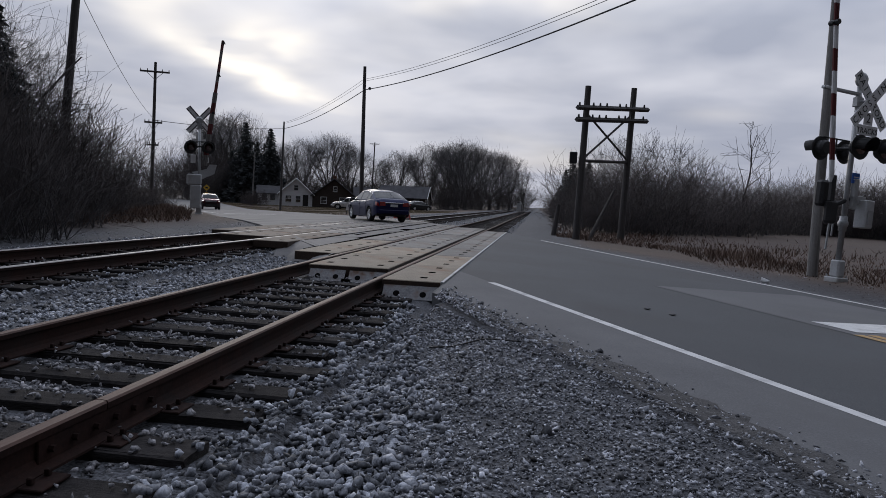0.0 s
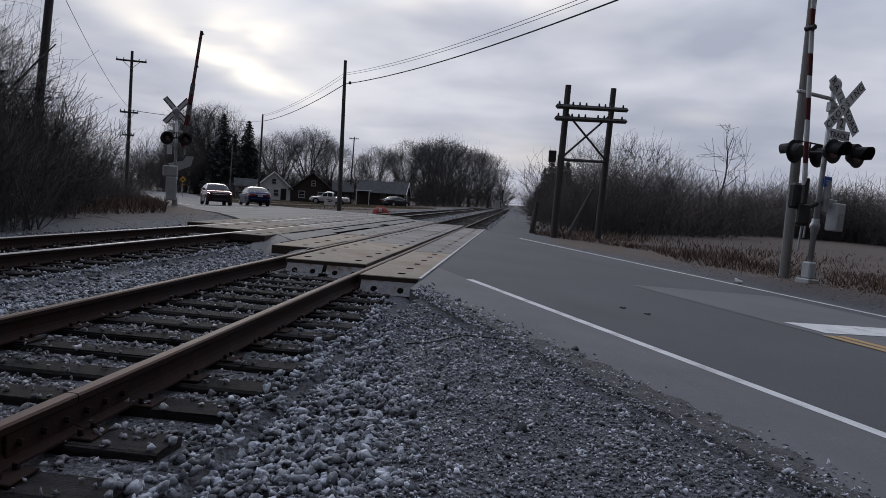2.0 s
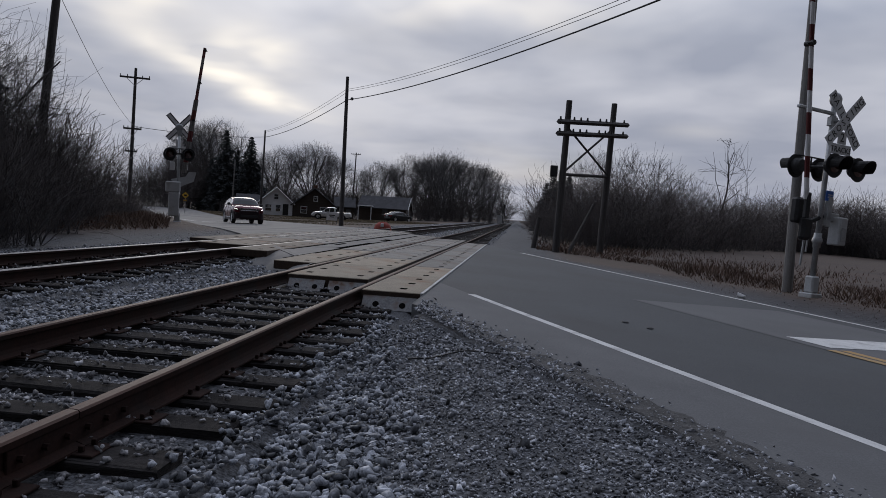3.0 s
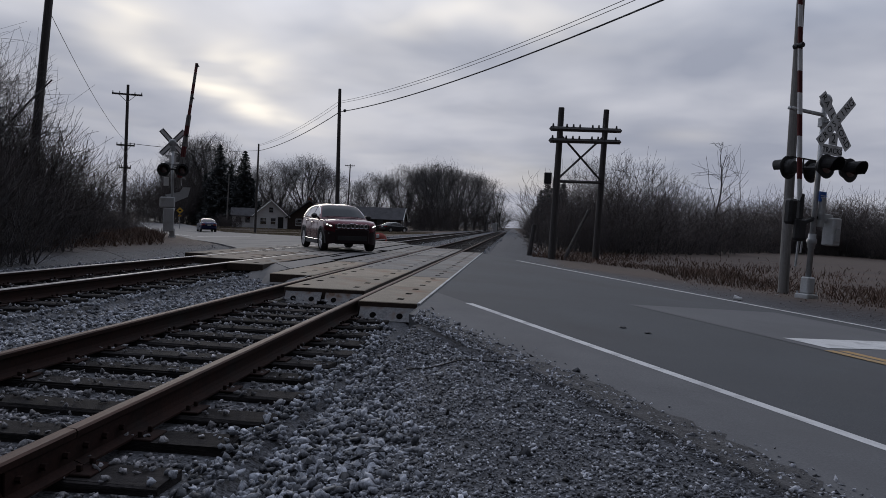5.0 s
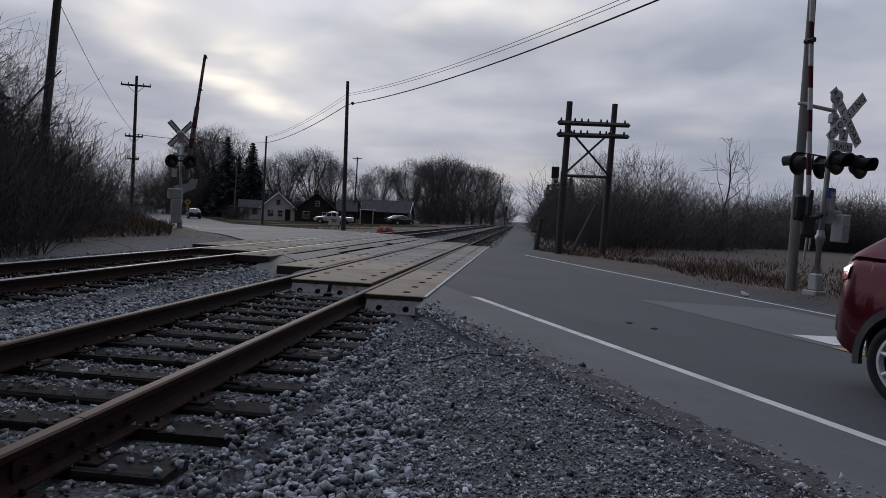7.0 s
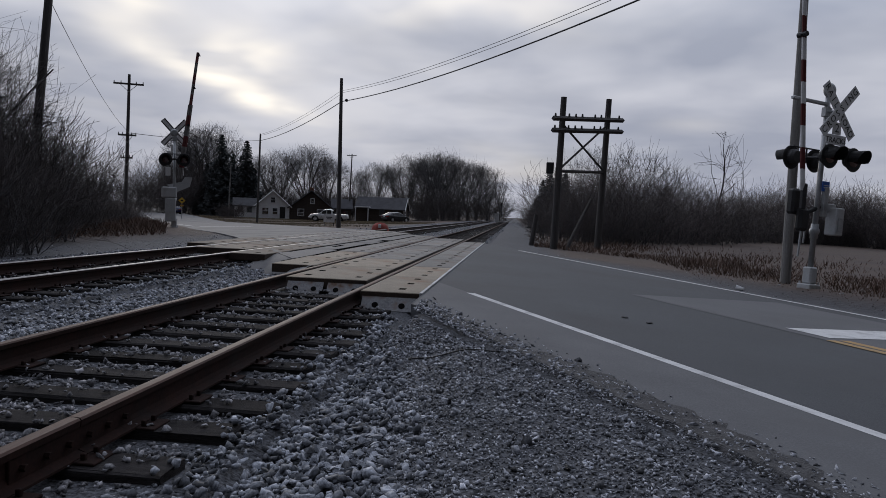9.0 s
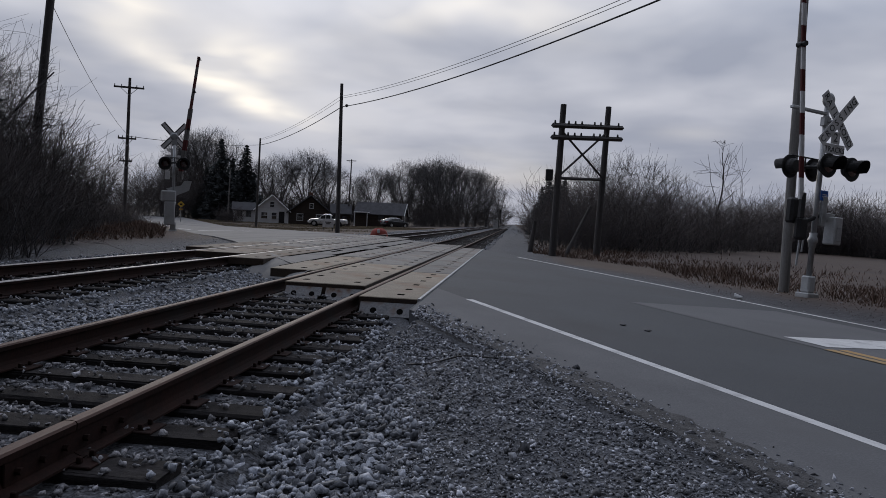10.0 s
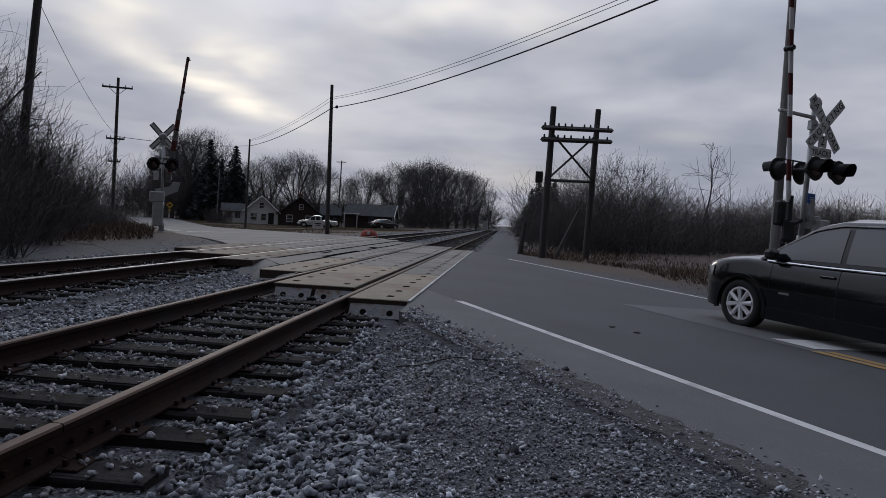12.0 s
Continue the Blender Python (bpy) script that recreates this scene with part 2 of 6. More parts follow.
# needle colour paled towards blue-grey to stand for distant haze
M_NEEDLE = mat("hazed_needles", (0.04, 0.047, 0.05), (0.088, 0.098, 0.1), 3, 20, 0.9, bump=0.0, vary=0.25)
M_GRASS = mat("dry_grass", (0.055, 0.036, 0.029), (0.145, 0.092, 0.067), 0.7, 12, 0.95, bump=0.0, vary=0.3, island=True)


M_LAWN = mat("winter_lawn", (0.12, 0.1, 0.062), (0.26, 0.21, 0.135), 0.7, 12, 0.95, bump=0.0, vary=0.3, island=True)


def ground_material():
    """Bare earth and dead grass; grey gravel, darkened for shaded gaps between stones, close to the tracks and the
    road's near shoulder.
    """
    ma = mat("ground_earth", (0.043, 0.031, 0.026), (0.1, 0.069, 0.054), 0.25, 9, 0.95, bump=0.7, depth=0.03, stain=(0.078, 0.057, 0.044), stain_scale=0.06)
    nt = ma.node_tree
    N, L = nt.nodes.new, nt.links.new
    b = nt.nodes["Principled BSDF"]
    earth = b.inputs["Base Color"].links[0].from_socket
    grit = N("ShaderNodeTexNoise")
    grit.inputs["Scale"].default_value, grit.inputs["Detail"].default_value = 55, 3
    tc = N("ShaderNodeTexCoord")
    L(tc.outputs["Object"], grit.inputs["Vector"])
    # grit colour kept dark, for the shade in the gaps between stones
    ramp = N("ShaderNodeValToRGB")
    ramp.color_ramp.elements[0].position, ramp.color_ramp.elements[1].position = 0.33, 0.68
    ramp.color_ramp.elements[0].color, ramp.color_ramp.elements[1].color = (0.012, 0.0125, 0.015, 1), (0.13, 0.135, 0.15, 1)
    L(grit.outputs[0], ramp.inputs[0])
    at = N("ShaderNodeAttribute")
    at.attribute_name = "gravel"
    mx = N("ShaderNodeMix")
    mx.data_type = "RGBA"
    L(at.outputs["Fac"], mx.inputs[0])
    L(earth, mx.inputs[6])
    L(ramp.outputs[0], mx.inputs[7])
    L(mx.outputs[2], b.inputs["Base Color"])
    return ma


M_GROUND = ground_material()


# ---- building helpers ----
def part(name, bm, material, parent=None, label="", smooth=False):
    """One bmesh as one mesh object, under a thing or a part."""
    me = bpy.data.meshes.new(name)
    bm.to_mesh(me)
    bm.free()
    return part_of_mesh(name, me, material, parent, label, smooth)


def part_of_mesh(name, me, material, parent=None, label="", smooth=False):
    for ma in (material if isinstance(material, (list, tuple)) else (material,)):
        if ma and not me.materials.get(ma.name):
            me.materials.append(ma)
    if smooth:
        me.polygons.foreach_set("use_smooth", [True] * len(me.polygons))
    ob = new(name, me)
    if parent:
        ob.parent = parent
    if label:
        ob["label"] = label
    return ob


def empty(name, m, label, category, group="", kind=""):
    ob = new(name)
    ob.empty_display_size = 0.2
    ob.matrix_world = m
    return tagged(ob, label, category, group, kind)


def box(bm, x0, x1, y0, y1, z0, z1, bevel=0.0, m=None):
    vs = [bm.verts.new((x, y, z)) for x in (x0, x1) for y in (y0, y1) for z in (z0, z1)]
    fs = [bm.faces.new([vs[i] for i in q]) for q in ((0, 1, 3, 2), (4, 6, 7, 5), (0, 4, 5, 1), (2, 3, 7, 6), (0, 2, 6, 4), (1, 5, 7, 3))]
    if bevel:
        es = list({e for f in fs for e in f.edges})
        r = bmesh.ops.bevel(bm, geom=es, offset=bevel, segments=1, affect="EDGES")
        vs = list({v for f in r["faces"] for v in f.verts} | {v for v in vs if v.is_valid})
    if m is not None:
        for v in vs:
            v.co = m @ v.co
    return vs


def tube(bm, p0, p1, r0, r1=None, seg=10, caps=True):
    """A straight tapered round bar from p0 to p1."""
    r1 = r0 if r1 is None else r1
    p0, p1 = Vector(p0), Vector(p1)
    d = (p1 - p0).normalized()
    a = d.cross(Vector((0, 0, 1)) if abs(d.z) < 0.9 else Vector((1, 0, 0))).normalized()
    b = d.cross(a)
    rings = [[bm.verts.new(p + (a * math.cos(t) + b * math.sin(t)) * r) for t in (2 * math.pi * i / seg for i in range(seg))] for p, r in ((p0, r0), (p1, r1))]
    for i in range(seg):
        bm.faces.new((rings[0][i], rings[0][(i + 1) % seg], rings[1][(i + 1) % seg], rings[1][i]))
    if caps:
        bm.faces.new(rings[0][::-1])
        bm.faces.new(rings[1])


def path_tube(bm, pts, r, seg=6):
    for a, b in zip(pts, pts[1:]):
        tube(bm, a, b, r, r, seg, caps=False)


def lathe(bm, profile, seg=32, m=None):
    """Turns (radius, height) points round the y axis."""
    rings = []
    for r, h in profile:
        rings.append([bm.verts.new((r * math.cos(2 * math.pi * i / seg), h, r * math.sin(2 * math.pi * i / seg))) for i in range(seg)])
    for a, b in zip(rings, rings[1:]):
        for i in range(seg):
            bm.faces.new((a[i], a[(i + 1) % seg], b[(i + 1) % seg], b[i]))
    if m is not None:
        for ring in rings:
            for v in ring:
                v.co = m @ v.co
    return rings


def done(bm):
    bmesh.ops.recalc_face_normals(bm, faces=bm.faces)
    return bm


# ---- plan ----
TH = radians(29)
ALONG = Vector((math.sin(TH), -math.cos(TH)))     # along the road, towards the camera's side
ACROSS = Vector((math.cos(TH), math.sin(TH)))     # across the road, away from the camera
FOG_NEAR, CENTRE, FOG_FAR = 4.1, 7.65, 11.2
EDGE_NEAR, EDGE_FAR = 2.8, 12.0
OFF_S = [-600, -400, -150, -100, -75, -60, -47, -30, 60]
OFF_N = [-12, -10, -4.6, -3.6, -2.6, -1.8, -1.1, 0, 0]
NEAR_L, NEAR_R = -3.5, -2.0                      # rails of the near track
FAR_L, FAR_R = -7.75, -6.22                      # rails of the far track


def smooth01(a, b, v):
    t = np.clip((v - a) / (b - a), 0, 1)
    return t * t * (3 - 2 * t)


def road_z(x):
    """Height of the road: level over the tracks, falling away on both sides."""
    x = np.asarray(x, float)
    right = -0.06 * np.clip(x + 1.2, 0, 9) - 0.02 * np.clip(x - 7.8, 0, 6)
    left = -0.035 * np.clip(-9.0 - x, 0, 24.5)
    return right + left


def road_xy(n, s):
    n = n + np.interp(s, OFF_S, OFF_N)
    return n * ACROSS.x + s * ALONG.x, n * ACROSS.y + s * ALONG.y


def road_point(n, s, dz=0.0):
    x, y = road_xy(n, s)
    return Vector((float(x), float(y), float(road_z(x)) + dz))


def road_coords(x, y):
    n, s = x * ACROSS.x + y * ACROSS.y, x * ALONG.x + y * ALONG.y
    return n - np.interp(s, OFF_S, OFF_N), s


def ground_z(x, y):
    x, y = np.asarray(x, float), np.asarray(y, float)
    n, s = road_coords(x, y)
    rz = road_z(x)
    base = np.where(x < -9, np.maximum(rz - 0.05, -0.95), 0.0)
    # near side of the road, right of the near track: gravel that meets the road's edge
    near_right = -0.27 + (rz - 0.03 + 0.27) * smooth01(-1.2, 3.0, n)
    # far side of the road: verge and field
    far_right = np.maximum(-0.2 - 0.012 * np.clip(x - 3, 0, 60), -0.85)
    far_right = rz - 0.03 + (far_right - rz + 0.03) * smooth01(12.0, 13.2, n)
    right = np.where(n < 7.5, near_right, far_right)
    # left of the far track on the near side of the road: a low bank
    bank = -0.16 + 0.16 * smooth01(-11.0, -13.5, x) + (rz + 0.05) * smooth01(-16, -30, x)
    left = np.where(n < 3, bank + (rz - 0.05 - bank) * smooth01(1.6, 3.0, n), base)
    bed = np.where((x > NEAR_L - 0.75) & (x < NEAR_R + 0.75) | (x > FAR_L - 0.75) & (x < FAR_R + 0.75), -0.235, -0.3)
    w_r, w_l = smooth01(-1.25, -0.2, x), smooth01(-8.6, -9.6, x)
    z = bed * (1 - w_r) * (1 - w_l) + right * w_r + left * w_l
    # the gravel slopes up to the road's near edge
    apron = rz - 0.035 - 0.16 * np.maximum(0, EDGE_NEAR - n)
    z = np.where((x > -1.13) & (n < EDGE_NEAR + 1), np.maximum(z, apron * smooth01(-1.14, -1.0, x) + z * (1 - smooth01(-1.14, -1.0, x))), z)
    inside = smooth01(EDGE_NEAR - 0.5, EDGE_NEAR - 0.1, n) * smooth01(EDGE_FAR + 0.5, EDGE_FAR + 0.1, n)
    z = np.minimum(z, z + (rz - 0.025 - z) * inside)
    deep = smooth01(EDGE_NEAR + 0.3, EDGE_NEAR + 0.7, n) * smooth01(EDGE_FAR - 0.8, EDGE_FAR - 1.2, n)
    return z + (np.minimum(z, rz - 0.3) - z) * deep


def gravel_share(x, y):
    n, s = road_coords(x, y)
    bed = np.maximum(smooth01(0.9, -0.3, x), smooth01(2.2, 0.9, x) * (n > 12)) * smooth01(-10.5, -9.3, x)
    shoulder = smooth01(-9.0, -7.0, x) * smooth01(3.6, 2.9, n) * smooth01(40, 20, s)
    far_edge = smooth01(13.3, 12.3, n) * smooth01(11, 11.8, n) * 0.9
    bank = smooth01(-13.0, -10.5, x) * smooth01(3.6, 2.8, n)
    return np.clip(np.maximum.reduce([bed, shoulder, far_edge, bank]), 0, 1)


def graded(lo, hi, a, b, step, grow=1.16):
    """Grid lines: even steps from a to b, growing ones out to lo and hi."""
    mid = list(np.arange(a, b, step))
    out, d, v = [], step, b
    while v < hi:
        out.append(v)
        d *= grow
        v += d
    back, d, v = [], step, a - step
    while v > lo:
        back.append(v)
        d *= grow
        v -= d
    return np.array([lo] + back[::-1] + mid + out + [hi])


def grid_mesh(name, xs, ys, zfun):
    X, Y = np.meshgrid(xs, ys)
    Z = zfun(X, Y)
    co = np.stack([X, Y, Z], -1).reshape(-1, 3)
    w = len(xs)
    i = np.arange(len(ys) - 1)[:, None] * w + np.arange(w - 1)[None]
    faces = np.stack([i, i + 1, i + w + 1, i + w], -1).reshape(-1, 4)
    me = bpy.data.meshes.new(name)
    me.from_pydata(co.tolist(), [], faces.tolist())
    return me, X.ravel(), Y.ravel()


def ground_rough(x, y):
    return 0.009 * np.sin(x * 5.1 + 2 * np.sin(y * 3.3)) * np.sin(y * 4.3 + x)


def build_ground():
    def z(X, Y):
        rough = ground_rough(X, Y)
        far = 0.05 * np.sin(X * 0.21 + 1) * np.sin(Y * 0.17) * np.clip((np.hypot(X, Y) - 30) / 30, 0, 1)
        return ground_z(X, Y) + rough + far
    me, X, Y = grid_mesh("ground", graded(-2500, 2500, -16, 13, 0.13), graded(-900, 4000, -1, 42, 0.2), z)
    at = me.attributes.new("gravel", "FLOAT", "POINT")
    at.data.foreach_set("value", gravel_share(X, Y))
    ob = part_of_mesh("ground", me, M_GROUND, smooth=True)
    tagged(ob, "flat ground of dead grass, bare earth and gravel", "ground", kind="structure")
    return ob


build_ground()


def strip(name, n0, n1, s0, s1, ds, dz, material, cut=None, nn=2, parent=None, skirt=0.0, label="", slant=0.0):
    """A band that lies on the road between two distances across it and two along it; cut: keep x0 < x < x1."""
    bm = bmesh.new()
    ss = np.linspace(s0, s1, max(2, int(abs(s1 - s0) / ds) + 1))
    rows = []
    for s in ss:
        rows.append([bm.verts.new(road_point(n + slant * max(-16, min(16, s + 14)), s, dz)) for n in np.linspace(n0, n1, nn)])
    for a, b in zip(rows, rows[1:]):
        for i in range(nn - 1):
            bm.faces.new((a[i], b[i], b[i + 1], a[i + 1]))
    if cut:
        for x, sgn in ((cut[0], -1), (cut[1], 1)):
            if x is not None:
                bmesh.ops.bisect_plane(bm, geom=bm.verts[:] + bm.edges[:] + bm.faces[:], plane_co=(x, 0, 0), plane_no=(sgn, 0, 0), clear_outer=True)
    if skirt:
        edges = [e for e in bm.edges if e.is_boundary]
        r = bmesh.ops.extrude_edge_only(bm, edges=edges)
        for v in r["geom"]:
            if isinstance(v, bmesh.types.BMVert):
                v.co.z -= skirt
    bmesh.ops.recalc_face_normals(bm, faces=bm.faces)
    if sum(f.normal.z for f in bm.faces) < 0:
        bmesh.ops.reverse_faces(bm, faces=bm.faces)
    return part(name, bm, material, parent, label)


def build_road():
    road = tagged(new("road"), "two-lane asphalt road that slants across the tracks", "road", kind="structure")
    # near lane dark, far lane paler and older
    strip("near_lane", EDGE_NEAR, CENTRE + 0.05, -34, 130, 1.0, 0.0, M_ASPHALT, (-1.13, None), 10, road, 0.32)
    strip("far_lane", CENTRE + 0.05, EDGE_FAR, -34, 130, 1.0, 0.0, M_ASPHALT, (-1.13, None), 10, road, 0.32)
    strip("worn_patch", CENTRE - 0.1, FOG_FAR - 0.25, -9.5, 70, 1.0, 0.004, M_ASPHALT_MID, None, 8, road, label="pale worn asphalt patch")
    strip("dusty_shoulder", EDGE_NEAR, FOG_NEAR, -30, 70, 1.0, 0.004, M_DUST, (-1.1, None), 4, road, label="dusty paved shoulder")
    strip("road_infill", EDGE_NEAR, EDGE_FAR, -52, 0, 1.0, -0.004, M_ASPHALT_OLD, (FAR_R + 0.93, NEAR_L - 0.9), 14, road, 0.3, "pale asphalt between the tracks")
    strip("far_approach", EDGE_NEAR, EDGE_FAR - 0.4, -580, -14, 1.5, 0.0, M_ASPHALT_OLD, (None, FAR_L - 0.92), 10, road, 0.32, "pale worn asphalt")
    strip("edge_line", FOG_NEAR - 0.06, FOG_NEAR + 0.06, -8.55, 70, 0.8, 0.006, M_PAINT, None, 2, road, label="white painted edge line")
    strip("edge_line", FOG_FAR + 0.3, FOG_FAR + 0.46, -20.5, 70, 0.8, 0.009, M_PAINT, None, 2, road, label="white painted edge line")
    strip("edge_line", FOG_NEAR - 0.06, FOG_NEAR + 0.06, -500, -48, 1.5, 0.006, M_PAINT, None, 2, road, label="white painted edge line")
    strip("stop_line", CENTRE + 0.12, FOG_FAR - 0.2, -6.6, -5.95, 0.6, 0.009, M_PAINT, None, 4, road, label="white painted stop line")
    strip("stop_line", FOG_NEAR + 0.1, CENTRE - 0.2, -46.6, -45.9, 0.6, 0.009, M_PAINT, None, 4, road, label="white painted stop line")
    for n in (CENTRE - 0.06, CENTRE + 0.18):
        strip("centre_line", n - 0.085, n + 0.085, -5.8, 70, 0.8, 0.008, M_YELLOW, None, 2, road, label="yellow painted centre line")


build_road()


def dirt_edge():
    """Grit that creeps over the road's near edge in an uneven line."""
    bm = bmesh.new()
    rng = np.random.default_rng(77)
    rows = []
    for s in np.arange(-6.9, 14, 0.08):
        reach = 0.27 + 0.05 * math.sin(s * 1.3) + 0.04 * math.sin(s * 4.1 + 1) + rng.uniform(-0.06, 0.07)
        rows.append([bm.verts.new(road_point(EDGE_NEAR - 0.16, s, -0.12)), bm.verts.new(road_point(EDGE_NEAR + 0.01, s, 0.008 + rng.uniform(0, 0.006))), bm.verts.new(road_point(EDGE_NEAR + max(0.03, reach), s, 0.005))])
    for a, b in zip(rows, rows[1:]):
        for k in range(2):
            bm.faces.new((a[k], b[k], b[k + 1], a[k + 1]))
    bmesh.ops.recalc_face_normals(bm, faces=bm.faces)
    if sum(f.normal.z for f in bm.faces) < 0:
        bmesh.ops.reverse_faces(bm, faces=bm.faces)
    tagged(part("dirt_edge", bm, mat("road_edge_dirt", (0.02, 0.02, 0.021), (0.105, 0.103, 0.106), 9, 60, 0.95, bump=1.0, depth=0.015)), "uneven grit along the road's edge", "dirt", kind="structure")


dirt_edge()


# ---- tracks ----
RAIL_PROFILE = [(-0.07, -0.178), (0.07, -0.178), (0.07, -0.166), (0.02, -0.148), (0.0085, -0.125), (0.0085, -0.055), (0.034, -0.042), (0.036, -0.012), (0.028, -0.001), (0.0, 0.001),
                (-0.028, -0.001), (-0.036, -0.012), (-0.034, -0.042), (-0.0085, -0.055), (-0.0085, -0.125), (-0.02, -0.148), (-0.07, -0.166)]


def rail_mesh(x, y0, y1, top):
    bm = bmesh.new()
    ys = list(np.linspace(y0, y1, 2 if y1 - y0 > 60 else 12))
    rings = [[bm.verts.new((x + px, y, pz)) for px, pz in RAIL_PROFILE] for y in ys]
    k = len(RAIL_PROFILE)
    for a, b in zip(rings, rings[1:]):
        for i in range(k):
            f = bm.faces.new((a[i], a[(i + 1) % k], b[(i + 1) % k], b[i]))
            f.material_index = 1 if 8 <= i <= 9 or i in (7, 10) else 0
    bm.faces.new(rings[0])
    bm.faces.new(rings[-1][::-1])
    return done(bm)


def tie_meshes():
    out = []
    rng = random.Random(5)
    for k in range(8):
        bm = bmesh.new()
        box(bm, -1.3, 1.3, -0.115, 0.115, -0.17, 0.0, 0.012)
        for v in bm.verts:
            v.co += Vector((rng.uniform(-0.015, 0.015), rng.uniform(-0.01, 0.01), rng.uniform(-0.008, 0.004)))
        # a split along the grain
        me = bpy.data.meshes.new("tie")
        bm.to_mesh(me)
        bm.free()
        me.materials.append(M_TIE)
        out.append(me)
    return out


TIES = tie_meshes()
TIE_Y = {}


def plate_mesh():
    bm = bmesh.new()
    box(bm, -0.17, 0.17, -0.09, 0.09, 0.0, 0.014, 0.004)
    for x in (-0.095, 0.095):
        for y in (-0.05, 0.05):
            box(bm, x - 0.012, x + 0.012, y - 0.012, y + 0.012, 0.014, 0.045, 0.004)
    me = bpy.data.meshes.new("tie_plate")
    bm.to_mesh(me)
    bm.free()
    me.materials.append(M_RAIL_SIDE)
    return me


PLATE = plate_mesh()


def joint_bar(x, y, parent):
    bm = bmesh.new()
    for sx in (-1, 1):
        box(bm, x + sx * 0.012 - 0.012, x + sx * 0.012 + 0.012, y - 0.45, y + 0.45, -0.15, -0.05, 0.004)
        for k in range(6):
            yy = y - 0.38 + k * 0.152
            tube(bm, (x + sx * 0.02, yy, -0.1), (x + sx * 0.05, yy, -0.1), 0.016, seg=6)
    part("joint_bar", done(bm), M_RAIL_SIDE, parent, "bolted steel joint bar")


def build_track(xl, xr, pads, top, label, joints):
    track = tagged(new("railway_track"), label, "railway track", "parallel tracks")
    for x in (xl, xr):
        ys = [-6] + [j + d for j in joints.get(x, ()) for d in (0,)] + [60, 1500]
        for a, b in zip(ys, ys[1:]):
            part("rail", rail_mesh(x, a + 0.004, b - 0.004, top), (M_RAIL_SIDE, top), track, smooth=False)
        for j in joints.get(x, ()):
            joint_bar(x, j, track)
    rng = random.Random(int(xl * 100))
    c = (xl + xr) / 2
    y = 0.35
    far = []
    lines = TIE_Y.setdefault(xl, [])
    while y < 170:
        lines.append(y)
        hidden = pads[0] + 0.3 < y < pads[1] - 0.3
        if not hidden:
            m = pose(c + rng.uniform(-0.06, 0.06), y, -0.183 + rng.uniform(-0.006, 0.002), 0, 0, rng.uniform(-1.3, 1.3))
            if y < 62:
                t = new("tie", rng.choice(TIES))
                t.parent, t.matrix_basis = track, m
                if y < 24:
                    for x in (xl, xr):
                        p = new("tie_plate", PLATE)
                        p.parent, p.matrix_basis = track, pose(x, y, -0.1845)
            else:
                far.append(m)
        y += 0.53 + rng.uniform(-0.03, 0.03)
    # the track goes on behind the camera
    back = random.Random(3)
    y = 0.35 - 0.53
    while y > -6:
        t = new("tie", back.choice(TIES))
        t.parent, t.matrix_basis = track, pose(c + back.uniform(-0.06, 0.06), y, -0.184, 0, 0, back.uniform(-1.3, 1.3))
        lines.insert(0, y)
        y -= 0.53
    bm = bmesh.new()
    for m in far:
        box(bm, -1.3, 1.3, -0.115, 0.115, -0.1, 0, 0, m)
    tagged(part("far_ties", bm, M_TIE, track), kind="stuff")
    return track


build_track(NEAR_L, NEAR_R, (9.4, 29.5), M_RAIL_TOP, "rust-brown railway track on weathered wooden ties and grey ballast", {NEAR_R: [3.02], NEAR_L: [13.5]})
build_track(FAR_L, FAR_R, (15.5, 37.5), M_RAIL_SHINE, "second railway track with dark rails and brighter rail heads", {FAR_R: [6.1]})


# ---- crossing panels ----
def panel_mesh(w, l, holes, material):
    """A concrete panel with bevelled rim and dark lifting slots let into its top."""
    bm = bmesh.new()
    box(bm, -w / 2, w / 2, 0.006, l - 0.006, -0.16, 0.0, 0.01)
    me = bpy.data.meshes.new("crossing_panel")
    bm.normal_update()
    # rust-brown sides and underside, darkened in colour for the shade below the rim
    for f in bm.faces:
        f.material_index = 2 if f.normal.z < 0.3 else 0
    for x, y in holes:
        vs = box(bm, x - 0.045, x + 0.045, y - 0.07, y + 0.07, -0.01, 0.003)
        for f in {f for v in vs for f in v.link_faces}:
            f.material_index = 1
    bm.to_mesh(me)
    bm.free()
    me.materials.append(material)
    me.materials.append(M_HOLE)
    me.materials.append(M_PANEL_SHADE)
    return me


def deflector(x0, x1, y, parent):
    """A sloping steel end plate with two round holes."""
    bm = bmesh.new()
    m = pose((x0 + x1) / 2, y + 0.02, -0.06, 52, 0, 0)
    w = (x1 - x0) / 2
    box(bm, -w + 0.03, w - 0.03, -0.16, 0.0, -0.006, 0.006, 0.002, m)
    box(bm, -w + 0.07, w - 0.07, -0.21, -0.16, -0.006, 0.006, 0.0, m)
    p = part("end_plate", done(bm), M_END_PLATE, parent, "sloping galvanised steel end plate")
    bm = bmesh.new()
    for k in (-0.45, 0.45):
        tube(bm, m @ Vector((k * w, -0.13, 0.0)), m @ Vector((k * w, -0.13, 0.0085)), 0.042, seg=14)
    part("bolt_hole", done(bm), M_HOLE, p)


